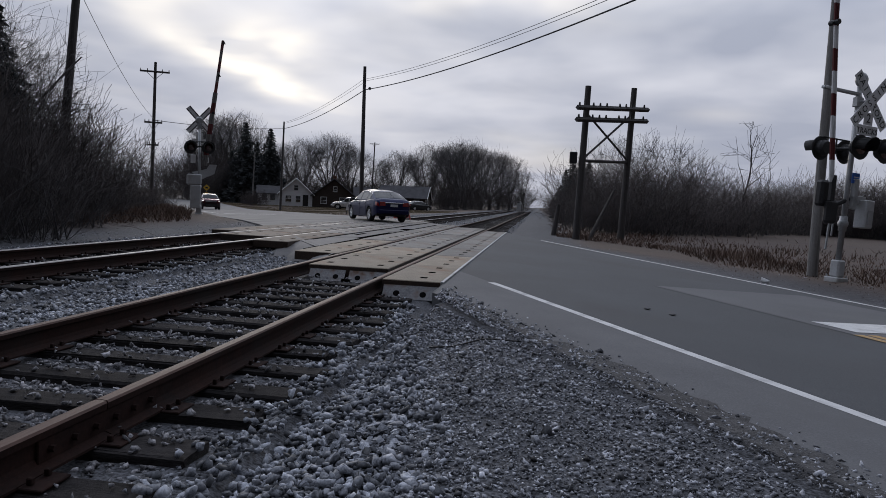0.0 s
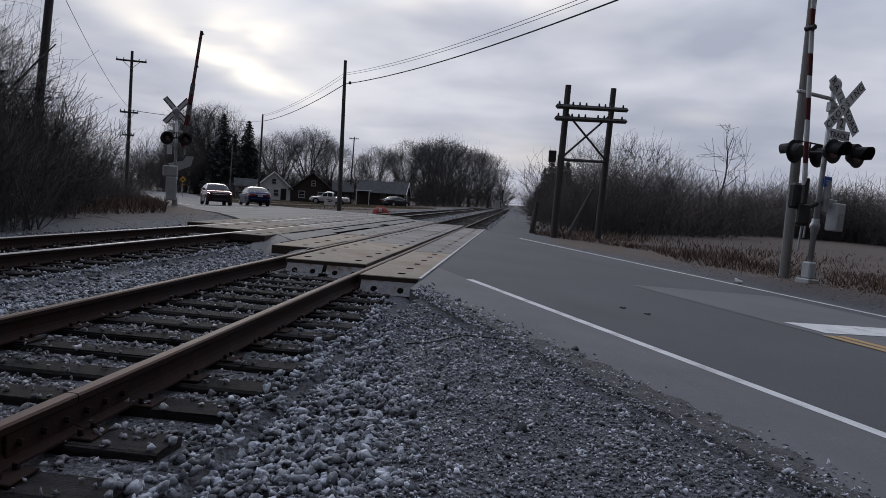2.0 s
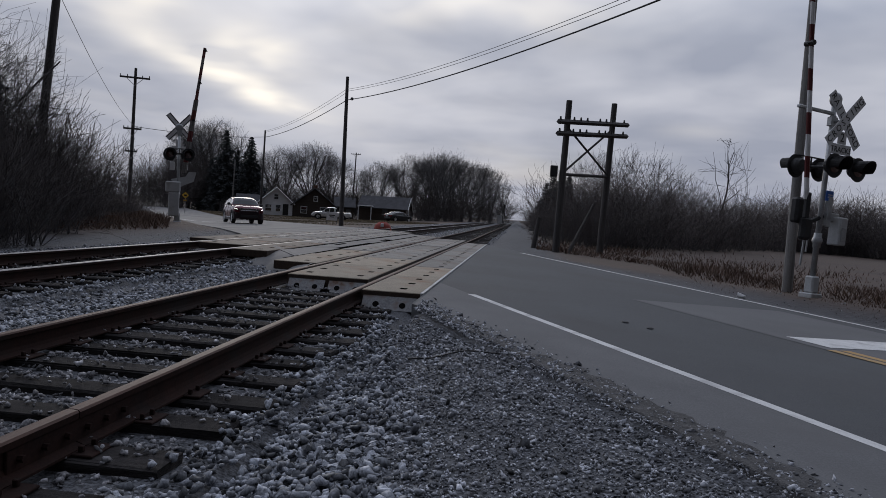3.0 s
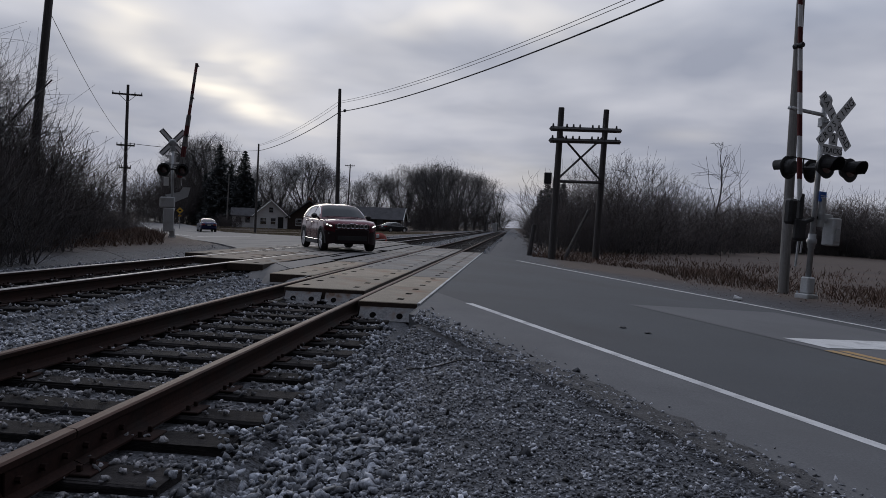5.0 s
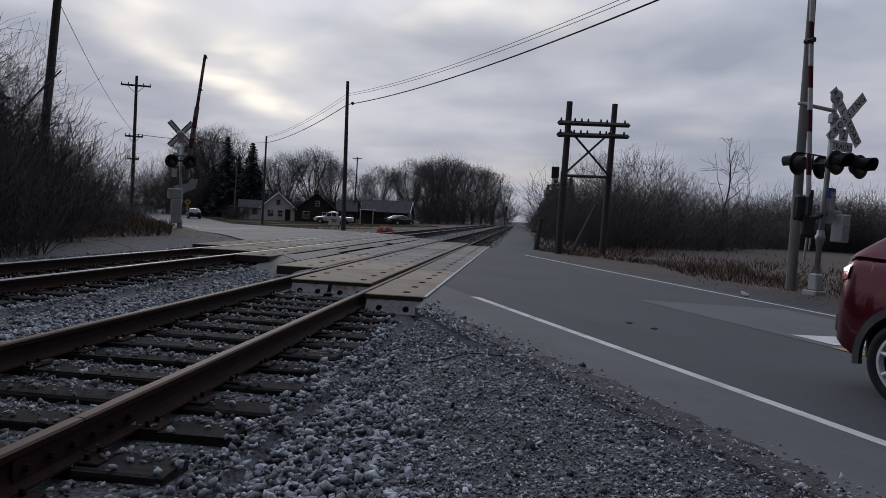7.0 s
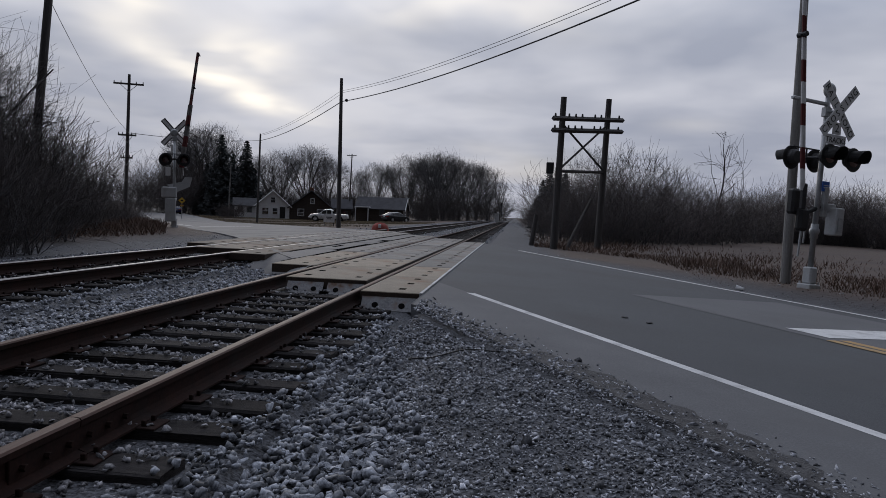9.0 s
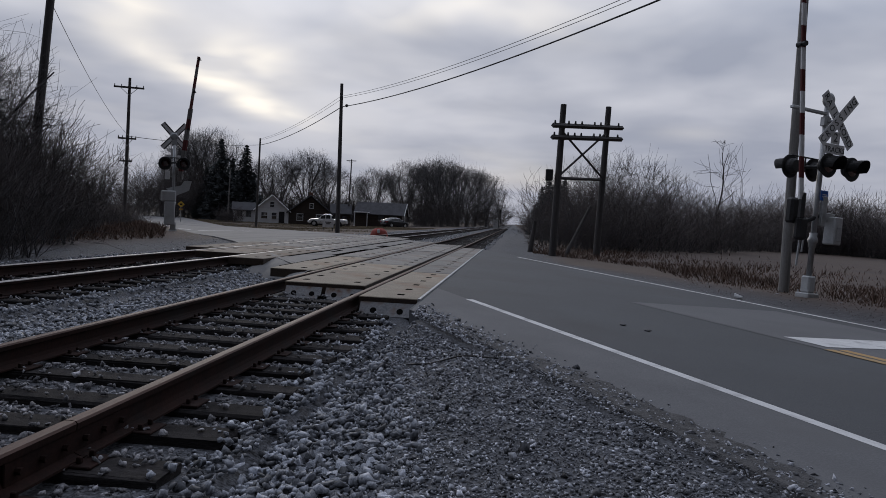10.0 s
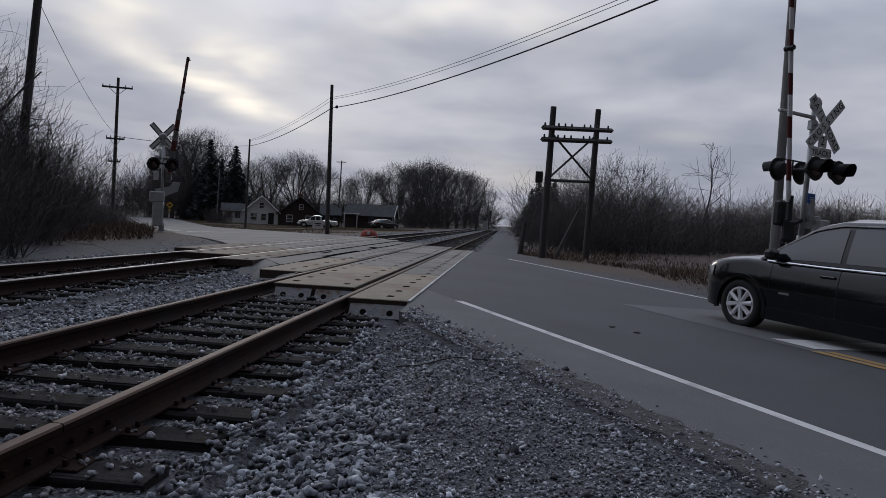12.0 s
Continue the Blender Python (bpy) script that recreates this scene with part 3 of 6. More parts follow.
def build_crossing():
    cr = tagged(new("level_crossing"), "tan concrete level crossing panels laid between and beside the rails", "level crossing", kind="structure")
    rows = [  # centre x, width, first y, last y, end plates
        (-1.545, 0.76, 8.73, 27.1, 1),
        ((NEAR_L + NEAR_R) / 2, 1.22, 10.1, 29.7, 2),
        (NEAR_L - 0.47, 0.8, 12.3, 31.9, 1),
        (FAR_R + 0.47, 0.8, 14.6, 35.7, 1),
        ((FAR_L + FAR_R) / 2, 1.22, 16.1, 37.3, 2),
        (FAR_L - 0.47, 0.8, 17.7, 39.0, 1),
    ]
    for i, (cx, w, y0, y1, plates) in enumerate(rows):
        count = round((y1 - y0) / 2.44)
        l = (y1 - y0) / count
        cols = (-0.42, 0.42) if w > 1 else (0.1,)
        if i == 0:
            cx = -1.545
        holes = [(cxx * (w / 1.28 if w > 1 else 1), k * l) for cxx in cols for k in (0.18, 0.5, 0.82)]
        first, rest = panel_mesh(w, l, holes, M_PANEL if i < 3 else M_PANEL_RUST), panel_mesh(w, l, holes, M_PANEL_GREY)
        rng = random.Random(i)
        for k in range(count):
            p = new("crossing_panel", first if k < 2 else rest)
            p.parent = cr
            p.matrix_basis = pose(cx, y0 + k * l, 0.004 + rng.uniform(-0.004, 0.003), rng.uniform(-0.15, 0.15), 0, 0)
        step = w / plates
        for k in range(plates if i < 2 else 0):
            deflector(cx - w / 2 + k * step, cx - w / 2 + (k + 1) * step, y0 - 0.005, cr)
    for x0, x1, ya, yb in ((-4.47, -4.38, 13.0, 31.0), (-4.62, -4.5, 17.5, 21.5), (-5.28, -5.2, 16.0, 34.0), (-5.05, -4.95, 19.0, 20.2), (-4.75, -4.5, 24.0, 25.1)):
        bm = bmesh.new()
        box(bm, x0, x1, ya, yb, -0.02, 0.003)
        for v in bm.verts:
            v.co.x += 0.03 * math.sin(v.co.y * 3)
        part("tar_joint", bm, M_HOLE, cr, "black tar joint beside the panels")
    # steel angle along the outer rim of the first row
    bm = bmesh.new()
    box(bm, -1.165, -1.125, 8.73, 27.1, -0.15, 0.012, 0.004)
    part("edge_angle", bm, M_STEEL, cr, "pale steel edge angle")


build_crossing()


def asphalt_slump():
    """Old asphalt that slumps off the road's end into the ballast between the tracks."""
    bm = bmesh.new()
    rng = np.random.default_rng(19)
    rows = []
    for x in np.arange(FAR_R + 0.2, NEAR_L - 0.1, 0.1):
        y0 = (EDGE_NEAR + 0.12 - x * ACROSS.x) / ACROSS.y
        reach = 1.5 + 0.4 * math.sin(x * 3.1) + 0.25 * math.sin(x * 7.7 + 1)
        row = []
        for k in range(9):
            t = k / 8
            z = 0.006 - 0.31 * t ** 1.7 + 0.02 * math.sin(x * 9 + k) * t + rng.uniform(-0.012, 0.012) * (t > 0)
            row.append(bm.verts.new((x + rng.uniform(-0.02, 0.02), y0 - reach * t, z)))
        rows.append(row)
    for a, b in zip(rows, rows[1:]):
        for k in range(8):
            bm.faces.new((a[k], a[k + 1], b[k + 1], b[k]))
    bmesh.ops.recalc_face_normals(bm, faces=bm.faces)
    if sum(f.normal.z for f in bm.faces) < 0:
        bmesh.ops.reverse_faces(bm, faces=bm.faces)
    tagged(part("asphalt_slump", bm, M_ASPHALT_OLD, smooth=True), "old asphalt slumping into the ballast between the tracks", "asphalt", kind="structure")


asphalt_slump()


# ---- ballast and gravel ----
def rock_shapes(count, seed, points=10):
    """Angular crushed stones: hulls of a few points on a flattened ball."""
    rng = np.random.default_rng(seed)
    out = []
    while len(out) < count:
        p = rng.normal(size=(points, 3))
        p /= np.linalg.norm(p, axis=1, keepdims=True)
        p *= rng.uniform(0.8, 1.1, (points, 1)) * (1.15, rng.uniform(0.65, 1.0), rng.uniform(0.42, 0.75))
        bm = bmesh.new()
        for c in p:
            bm.verts.new(c)
        r = bmesh.ops.convex_hull(bm, input=bm.verts[:])
        bmesh.ops.delete(bm, geom=[v for v in bm.verts if not v.link_faces], context="VERTS")
        bmesh.ops.triangulate(bm, faces=bm.faces[:])
        bm.verts.index_update()
        out.append((np.array([v.co[:] for v in bm.verts]), np.array([[v.index for v in f.verts] for f in bm.faces])))
        bm.free()
    return out


def turn_matrices(rng, n):
    q = rng.normal(size=(n, 4)) * (1.0, 0.3, 0.3, 1.0)
    q /= np.linalg.norm(q, axis=1, keepdims=True)
    w, x, y, z = q.T
    return np.stack([1 - 2 * (y * y + z * z), 2 * (x * y - z * w), 2 * (x * z + y * w), 2 * (x * y + z * w), 1 - 2 * (x * x + z * z),
                     2 * (y * z - x * w), 2 * (x * z - y * w), 2 * (y * z + x * w), 1 - 2 * (x * x + y * y)], -1).reshape(-1, 3, 3)


def stones(name, points, sizes, seed, material, label, category, parent=None, corners=10):
    rng = np.random.default_rng(seed)
    shapes = rock_shapes(20, seed, corners)
    pick = rng.integers(0, len(shapes), len(points))
    R = turn_matrices(rng, len(points))
    vs, fs, base = [], [], 0
    for k, (co, faces) in enumerate(shapes):
        own = np.flatnonzero(pick == k)
        v = np.einsum("nij,kj->nki", R[own], co) * sizes[own][:, None, None] + points[own][:, None]
        f = faces[None] + (base + np.arange(len(own)) * len(co))[:, None, None]
        base += len(own) * len(co)
        vs.append(v.reshape(-1, 3))
        fs.append(f.reshape(-1, 3))
    me = bpy.data.meshes.new(name)
    v, f = np.concatenate(vs), np.concatenate(fs)
    me.vertices.add(len(v))
    me.vertices.foreach_set("co", v.ravel())
    me.loops.add(f.size)
    me.loops.foreach_set("vertex_index", f.ravel())
    me.polygons.add(len(f))
    me.polygons.foreach_set("loop_start", np.arange(len(f)) * 3)
    me.polygons.foreach_set("loop_total", np.full(len(f), 3))
    me.update(calc_edges=True)
    ob = part_of_mesh(name, me, material, parent)
    return tagged(ob, label, category, kind="stuff")


def scatter_ballast():
    rng = np.random.default_rng(3)

    def bed(n, x0, x1, y0, y1, power):
        x = rng.uniform(x0, x1, n)
        y = y0 + (y1 - y0) * rng.uniform(0, 1, n) ** power
        return x, y
    xs, ys = [], []
    for n, a, b, c, d, p in ((36000, -5.0, -0.2, 0.8, 12.5, 1.25), (24000, -9.4, -4.6, 5.0, 19, 1.2), (5000, -9.6, -0.3, 27, 85, 1.3), (3800, -1.2, -0.35, 1.2, 8.9, 1.1), (9000, -9.6, -0.2, -6, 0.8, 1.0), (5000, -9.6, -4.8, 0.8, 5.0, 1.0)):
        x, y = bed(n, a, b, c, d, p)
        xs.append(x)
        ys.append(y)
    x, y = np.concatenate(xs), np.concatenate(ys)
    # stones thin out into the fine gravel beside the track
    edge = 0.05 * np.sin(y * 2.1) + np.clip(-0.42 - 0.25 * (y - 3.1), -1.3, 0.1)
    keep = rng.uniform(0, 1, len(x)) < np.clip((edge + 0.22 - x) / 0.4, 0, 1)
    n, s = road_coords(x, y)
    keep &= (n < EDGE_NEAR - 0.1) | (n > EDGE_FAR + 0.1)
    x, y = x[keep], y[keep]
    # few stones lie on the ties themselves
    over, gauge = np.zeros(len(x), bool), np.zeros(len(x), bool)
    for l, r in ((NEAR_L, NEAR_R), (FAR_L, FAR_R)):
        lines = np.array(TIE_Y[l])
        i = np.clip(np.searchsorted(lines, y), 1, len(lines) - 1)
        gap = np.minimum(np.abs(lines[i] - y), np.abs(lines[i - 1] - y))
        over |= (np.abs(x - (l + r) / 2) < 1.32) & (gap < 0.135)
        gauge |= (x > l - 0.45) & (x < r + 0.4)
    keep = ~over | (rng.uniform(size=len(x)) < 0.16)
    x, y, over, gauge = x[keep], y[keep], over[keep], gauge[keep]
    size = np.clip(rng.gamma(7.0, 0.0037, len(x)), 0.011, 0.042) * np.where(y > 25, 1.8, 1.0) * np.where(gauge, 0.8, 1.0)
    z = ground_z(x, y) + size * rng.uniform(-0.6, 0.65, len(x))
    # a raised shoulder by the tie ends, low cribs between the ties
    shoulder = 0.05 * np.exp(-((x + 1.05) / 0.35) ** 2)
    for l, r in ((NEAR_L, NEAR_R), (FAR_L, FAR_R)):
        near_rail = (np.abs(x - l) < 0.1) | (np.abs(x - r) < 0.1)
        z = np.where(near_rail, z - 0.04, z)
        inside = (x > l) & (x < r)
        z = np.where(inside, z + rng.uniform(-0.01, 0.02, len(x)), z)
    z = np.where(over & (z < -0.18), -0.18 + size * 0.3, z + shoulder)
    pts = np.stack([x, y, z], -1)
    # the nearest loose stones by the tie ends are pieces of their own
    d = np.hypot(x + 0.75, y - 3.4)
    order = np.argsort(d)
    loose = order[~gauge[order]]
    near, rest = loose[:300], np.setdiff1d(order, loose[:300])
    foul, rest = rest[gauge[rest]], rest[~gauge[rest]]
    stones("ballast", pts[foul], size[foul], 6, M_STONE_DARK, "dark fouled ballast between the rails", "ballast")
    bed_ob = stones("ballast", pts[rest], size[rest], 4, M_STONE, "bed of broken grey ballast stones", "ballast")
    meshes = []
    for k, faces in rock_shapes(12, 9):
        me = bpy.data.meshes.new("stone")
        me.from_pydata(k.tolist(), [], faces.tolist())
        me.materials.append(M_STONE_PIECE)
        meshes.append(me)
    r2 = random.Random(8)
    for i in near:
        o = new("stone", r2.choice(meshes))
        o.parent = bed_ob
        o.matrix_basis = pose(*pts[i], r2.gauss(0, 20), r2.gauss(0, 20), r2.uniform(0, 360)) @ Matrix.Diagonal((*[float(size[i])] * 3, 1))


def scatter_gravel():
    rng = np.random.default_rng(12)
    n = 110000
    y = 0.9 + 9.5 * rng.uniform(0, 1, n) ** 1.5
    x = rng.uniform(-1.7, 3.2, n)
    rn, s = road_coords(x, y)
    keep = ((x > -1.05) | (rn < EDGE_NEAR - 0.4)) & (rn < EDGE_NEAR + 0.22 + 0.11 * rng.normal(size=n)) & (x > np.maximum(-1.55, -0.62 - 0.27 * (y - 3.1)) + 0.1 * np.sin(y * 1.7)) & (x < 0.75 * y + 0.6)
    x, y = x[keep], y[keep]
    size = (rng.gamma(2.4, 0.0026, len(x)) + 0.0035) * (1 + 0.09 * np.clip(y - 2.5, 0, 6))
    rn, s = road_coords(x, y)
    z = np.maximum(ground_z(x, y) + ground_rough(x, y), np.where(rn > EDGE_NEAR - 0.15, road_z(x), -9)) + size * 0.35
    n = 14000
    xb, yb = rng.uniform(-0.3, 6.5, n), rng.uniform(-6, 0.9, n)
    rn, s = road_coords(xb, yb)
    keep = rn < EDGE_NEAR - 0.05
    xb, yb = xb[keep], yb[keep]
    x, y = np.concatenate([x, xb]), np.concatenate([y, yb])
    size = np.concatenate([size, rng.gamma(2.4, 0.0032, len(xb)) + 0.006])
    z = np.concatenate([z, ground_z(xb, yb) + ground_rough(xb, yb) + 0.003])
    stones("gravel", np.stack([x, y, z], -1), size, 14, M_GRAVEL, "fine grey gravel beside the road", "gravel", corners=7)
    n = 4000
    x, y = rng.uniform(-13.5, -9.1, n), rng.uniform(7, 32, n)
    rn, s = road_coords(x, y)
    keep = rn < EDGE_NEAR - 0.1
    x, y = x[keep], y[keep]
    size = rng.uniform(0.006, 0.018, len(x))
    stones("gravel", np.stack([x, y, ground_z(x, y) + size * 0.3], -1), size, 16, M_STONE_DARK, "dark gravel on the bank beside the track", "gravel", corners=8)
    n = 9000
    y = rng.uniform(10, 44, n)
    x = rng.uniform(-12, 12, n)
    rn, s = road_coords(x, y)
    keep = ((rn > EDGE_FAR) & (rn < EDGE_FAR + 1.1)) | ((rn < EDGE_NEAR) & (rn > EDGE_NEAR - 1.6) & (x < -9.2))
    x, y = x[keep], y[keep]
    size = rng.uniform(0.01, 0.028, len(x))
    stones("gravel", np.stack([x, y, ground_z(x, y) + size * 0.3], -1), size, 15, M_STONE_DARK, "gravel on the road's verge", "gravel")


scatter_ballast()
scatter_gravel()


# ---- signals ----
def letters(text, size, m, parent, material):
    cu = bpy.data.curves.new("lettering", "FONT")
    cu.body, cu.size, cu.align_x, cu.align_y, cu.extrude = text, size, "CENTER", "CENTER", 0.002
    cu.resolution_u = 2
    tmp = bpy.data.objects.new("lettering", cu)
    me = bpy.data.meshes.new_from_object(tmp)
    bpy.data.objects.remove(tmp)
    me.materials.clear()
    me.materials.append(material)
    o = new("lettering", me)
    o.parent, o.matrix_basis = parent, m
    return o


def lamp_unit(parent, x, y, z, flip):
    """A signal lamp: round black target, hood, housing and red lens. It looks to -y, or +y when flipped."""
    s = 1 if flip else -1
    m = pose(x, y, z) @ Matrix.Diagonal((1, -s * -1, 1, 1))
    bm = bmesh.new()
    lathe(bm, [(0.0, 0.0), (0.25, 0.0), (0.26, 0.012), (0.25, 0.02), (0.0, 0.02)], 28)
    lathe(bm, [(0.13, -0.16), (0.17, -0.1), (0.175, 0.0)], 20)
    lathe(bm, [(0.0, -0.16), (0.13, -0.16)], 20)
    for v in bm.verts:
        v.co = Vector((x, y, z)) + Vector((v.co.x, v.co.y * s, v.co.z))
    target = part("lamp_target", done(bm), M_BLACK, parent, "round black lamp target")
    bm = bmesh.new()
    seg, rows = 16, []
    for yy, r in ((0.02, 0.19), (0.16, 0.185), (0.27, 0.18)):
        rows.append([bm.verts.new((x + r * math.cos(a), y + s * (yy + 0.08 * math.sin(a) * (yy > 0.1)), z + r * math.sin(a))) for a in (math.pi * (-0.12 + 1.24 * i / seg) for i in range(seg + 1))])
    for a, b in zip(rows, rows[1:]):
        for i in range(seg):
            bm.faces.new((a[i], a[i + 1], b[i + 1], b[i]))
    bmesh.ops.solidify(bm, geom=bm.faces[:], thickness=0.008)
    part("hood", done(bm), M_BLACK, target)
    bm = bmesh.new()
    lathe(bm, [(0.0, 0.05), (0.08, 0.045), (0.15, 0.026)], 20)
    for v in bm.verts:
        v.co = Vector((x, y, z)) + Vector((v.co.x, v.co.y * s, v.co.z))
    part("lens", done(bm), M_LENS, target, "dark red lens", smooth=True)


def blade(parent, x, y, z, angle, text, front):
    m = pose(x, y, z, 0, angle, 0)
    bm = bmesh.new()
    box(bm, -0.70, 0.70, -0.006, 0.006, -0.115, 0.115, 0.003, m)
    b = part("crossbuck_blade", bm, M_WHITE, parent, "white crossbuck blade with black letters")
    bm = bmesh.new()
    for s in (-1, 1):
        box(bm, -0.69, 0.69, 0.007, 0.011, s * 0.085 - 0.02, s * 0.085 + 0.02, 0, m)
    if front:
        box(bm, -0.69, 0.69, 0.0068, 0.0095, -0.062, 0.062, 0, m)
    part("blade_back", bm, M_STEEL if front else M_DARK_BACK, b, "dark metal back")
    for i, ch in enumerate(text):
        if ch != " ":
            k = -0.60 + 1.20 * i / (len(text) - 1)
            letters(ch, 0.2, m @ pose(k, -0.008, 0.0, 90, 0, 0), b, M_BLACK)


def gate_arm(parent, base, top, n, label="red and white striped gate arm, raised"):
    base, top = Vector(base), Vector(top)
    arm = None
    thick = 0.78 if n > 14 else 1.9
    for i in range(n):
        a, b = base.lerp(top, i / n), base.lerp(top, (i + 1) / n)
        bm = bmesh.new()
        w = 0.06 - 0.012 * i / n
        for dx in ((-0.03, 0.03) if i < n * 0.55 else (0.0,)):
            tube(bm, a + Vector((dx, 0, 0)), b + Vector((dx, 0, 0)), w * 0.75 * thick, w * 0.72 * thick, 6)
        # the far arm's white stripes are coloured dull grey, as if back-lit
        p = part("gate_arm" if arm is None else "stripe", done(bm), (M_WHITE if thick < 1.1 else M_ARM_BACKLIT) if i % 2 == 0 else M_RED, parent if arm is None else arm, label if arm is None else "")
        arm = arm or p
    for k in (0.42, 0.72, 0.98):
        c = base.lerp(top, k)
        bm = bmesh.new()
        tube(bm, c + Vector((-0.03, -0.1, 0)), c + Vector((-0.03, 0.12, 0)), 0.055, 0.055, 10)
        tube(bm, c + Vector((-0.12, 0, -0.02)), c + Vector((0.03, 0, -0.02)), 0.02, 0.02, 6)
        part("arm_lamp", done(bm), M_BLACK, arm, "small black arm lamp")


def signal(m, near):
    s = empty("crossing_signal", m, "crossing signal mast with crossbuck and raised gate, " + ("beside the verge" if near else "seen from behind"), "railway signal", "crossing signals")
    bm = bmesh.new()
    tube(bm, (0, 0, 0.35), (0, 0, 4.12 if near else 3.9), 0.062, 0.055, 14)
    mast = part("mast", done(bm), M_STEEL, s, smooth=True)
    bm = bmesh.new()
    box(bm, -0.17, 0.17, -0.17, 0.17, -0.25, 0.03, 0.02)
    box(bm, -0.11, 0.11, -0.11, 0.11, 0.03, 0.4, 0.03)
    for dx in (-0.13, 0.13):
        for dy in (-0.13, 0.13):
            tube(bm, (dx, dy, 0.03), (dx, dy, 0.08), 0.018, seg=6)
    part("base", bm, M_CABINET, s, "pale cast base")
    bm = bmesh.new()
    bmesh.ops.create_uvsphere(bm, u_segments=14, v_segments=8, radius=0.11, matrix=pose(0, 0, 1.18))
    tube(bm, (0, 0, 1.02), (0, 0, 1.34), 0.08, seg=12)
    part("junction_ball", bm, M_STEEL, s, smooth=True)
    bm = bmesh.new()
    tube(bm, (0, 0, 3.85), (0, 0, 3.88), 0.07, seg=10)
    part("mast_cap", done(bm), M_STEEL, s)
    # bell on top
    bm = bmesh.new()
    lathe(bm, [(0.0, -0.1), (0.09, -0.09), (0.15, -0.04), (0.165, 0.0), (0.15, 0.04), (0.09, 0.06), (0.0, 0.06)], 18, pose(0.02, 0, 4.24 if near else 4.0))
    part("bell", done(bm), M_STEEL, s, "grey bell", smooth=True)
    bm = bmesh.new()
    tube(bm, (0, -0.3, 3.76), (0, 0.08, 3.76), 0.03, seg=8)
    box(bm, -0.1, 0.1, -0.06, 0.06, 3.66, 3.86, 0.01)
    part("bracket", done(bm), M_STEEL, s)
    cx, cz = (-0.06, 3.74) if near else (0.0, 4.05)
    blade(s, cx, -0.34, cz, 48, "RAIL ROAD", near)
    blade(s, cx, -0.36, cz, -48, "CROSSING", near)
    # sign for the number of tracks
    bm = bmesh.new()
    box(bm, cx - 0.13, cx + 0.13, -0.335, -0.325, 3.24, 3.5, 0.002)
    box(bm, cx - 0.3, cx + 0.3, -0.335, -0.325, 3.02, 3.235, 0.002)
    plate = part("track_count_sign", bm, M_WHITE, s, "white sign that counts the tracks")
    letters("2", 0.26, pose(cx, -0.338, 3.37, 90, 0, 0), plate, M_BLACK)
    letters("TRACKS", 0.165, pose(cx, -0.338, 3.115, 90, 0, 0), plate, M_BLACK)
    # lamp arms: one pair towards each way of the road
    for s_y, dx in ((-1, 0.1), (1, -0.1)):
        if not near:
            dx = 0
        bm = bmesh.new()
        y = s_y * 0.32
        zl = 2.78 if near else 2.88
        tube(bm, (0, 0, zl), (dx, y, zl), 0.035, seg=8)
        tube(bm, (dx - 0.42, y, zl), (dx + 0.42, y, zl), 0.035, seg=8)
        box(bm, dx - 0.42, dx + 0.42, y - 0.03, y + 0.03, zl + 0.2, zl + 0.225, 0.006)
        tube(bm, (dx, y, zl), (dx, y, zl + 0.21), 0.02, seg=6)
        arm = part("lamp_arm", done(bm), M_BLACK, s)
        for k in (-0.36, 0.36):
            lamp_unit(s, dx + k, y + s_y * 0.06, zl - 0.02, s_y > 0)
    if near:
        # gate machine and its counterweights
        bm = bmesh.new()
        box(bm, 0.26, 0.5, -0.3, -0.02, 1.12, 1.72, 0.02)
        box(bm, 0.06, 0.45, -0.12, -0.02, 1.62, 1.8, 0.015)
        box(bm, 0.06, 0.2, -0.12, -0.02, 1.5, 2.15, 0.015)
        machine = part("gate_machine", bm, M_CABINET, s, "grey gate machine box")
        bm = bmesh.new()
        box(bm, 0.31, 0.46, -0.32, -0.305, 1.2, 1.5, 0.004)
        part("hatch", bm, M_STEEL, machine)
        bm = bmesh.new()
        box(bm, -0.72, -0.36, 0.0, 0.2, 1.5, 2.05, 0.05)
        box(bm, -0.6, -0.3, -0.12, 0.06, 1.15, 1.65, 0.06)
        box(bm, -0.68, -0.56, -0.2, -0.1, 1.6, 2.15, 0.02)
        tube(bm, (-0.45, 0.0, 1.5), (0.1, 0.0, 1.72), 0.05, seg=8)
        part("counterweight", done(bm), M_BLACK, s, "black counterweight")
        bm = bmesh.new()
        tube(bm, (-0.4, 0.02, 0.6), (-0.36, 0.02, 1.6), 0.025, seg=6)
        tube(bm, (-0.28, 0.02, 0.9), (-0.25, 0.02, 1.6), 0.02, seg=6)
        part("push_rod", done(bm), M_STEEL, s)
        bm = bmesh.new()
        box(bm, -0.02, 0.2, -0.1, -0.085, 2.05, 2.27, 0.004)
        part("emergency_sign", bm, M_BLUE, s, "small blue sign")
        bm = bmesh.new()
        box(bm, 0.02, 0.16, -0.1065, -0.1055, 2.17, 2.19)
        box(bm, 0.02, 0.16, -0.1065, -0.1055, 2.12, 2.14)
        part("sign_bars", bm, M_WHITE, s)
        bm = bmesh.new()
        box(bm, -1.05, 0.0, -0.05, 0.05, 3.9, 3.96, 0.01)
        part("arm_rest", bm, M_STEEL, s, "grey cross bar near the top")
        gate_arm(s, (-0.68, -0.16, 2.0), (-1.66, -0.16, 9.6), 17)
    else:
        bm = bmesh.new()
        box(bm, -0.06, 0.36, -0.24, 0.24, 0.25, 1.25, 0.03)
        box(bm, -0.1, 0.5, -0.24, 0.24, 1.25, 1.72, 0.05)
        cab = part("gate_machine", bm, M_CABINET, s, "pale grey gate machine cabinet")
        bm = bmesh.new()
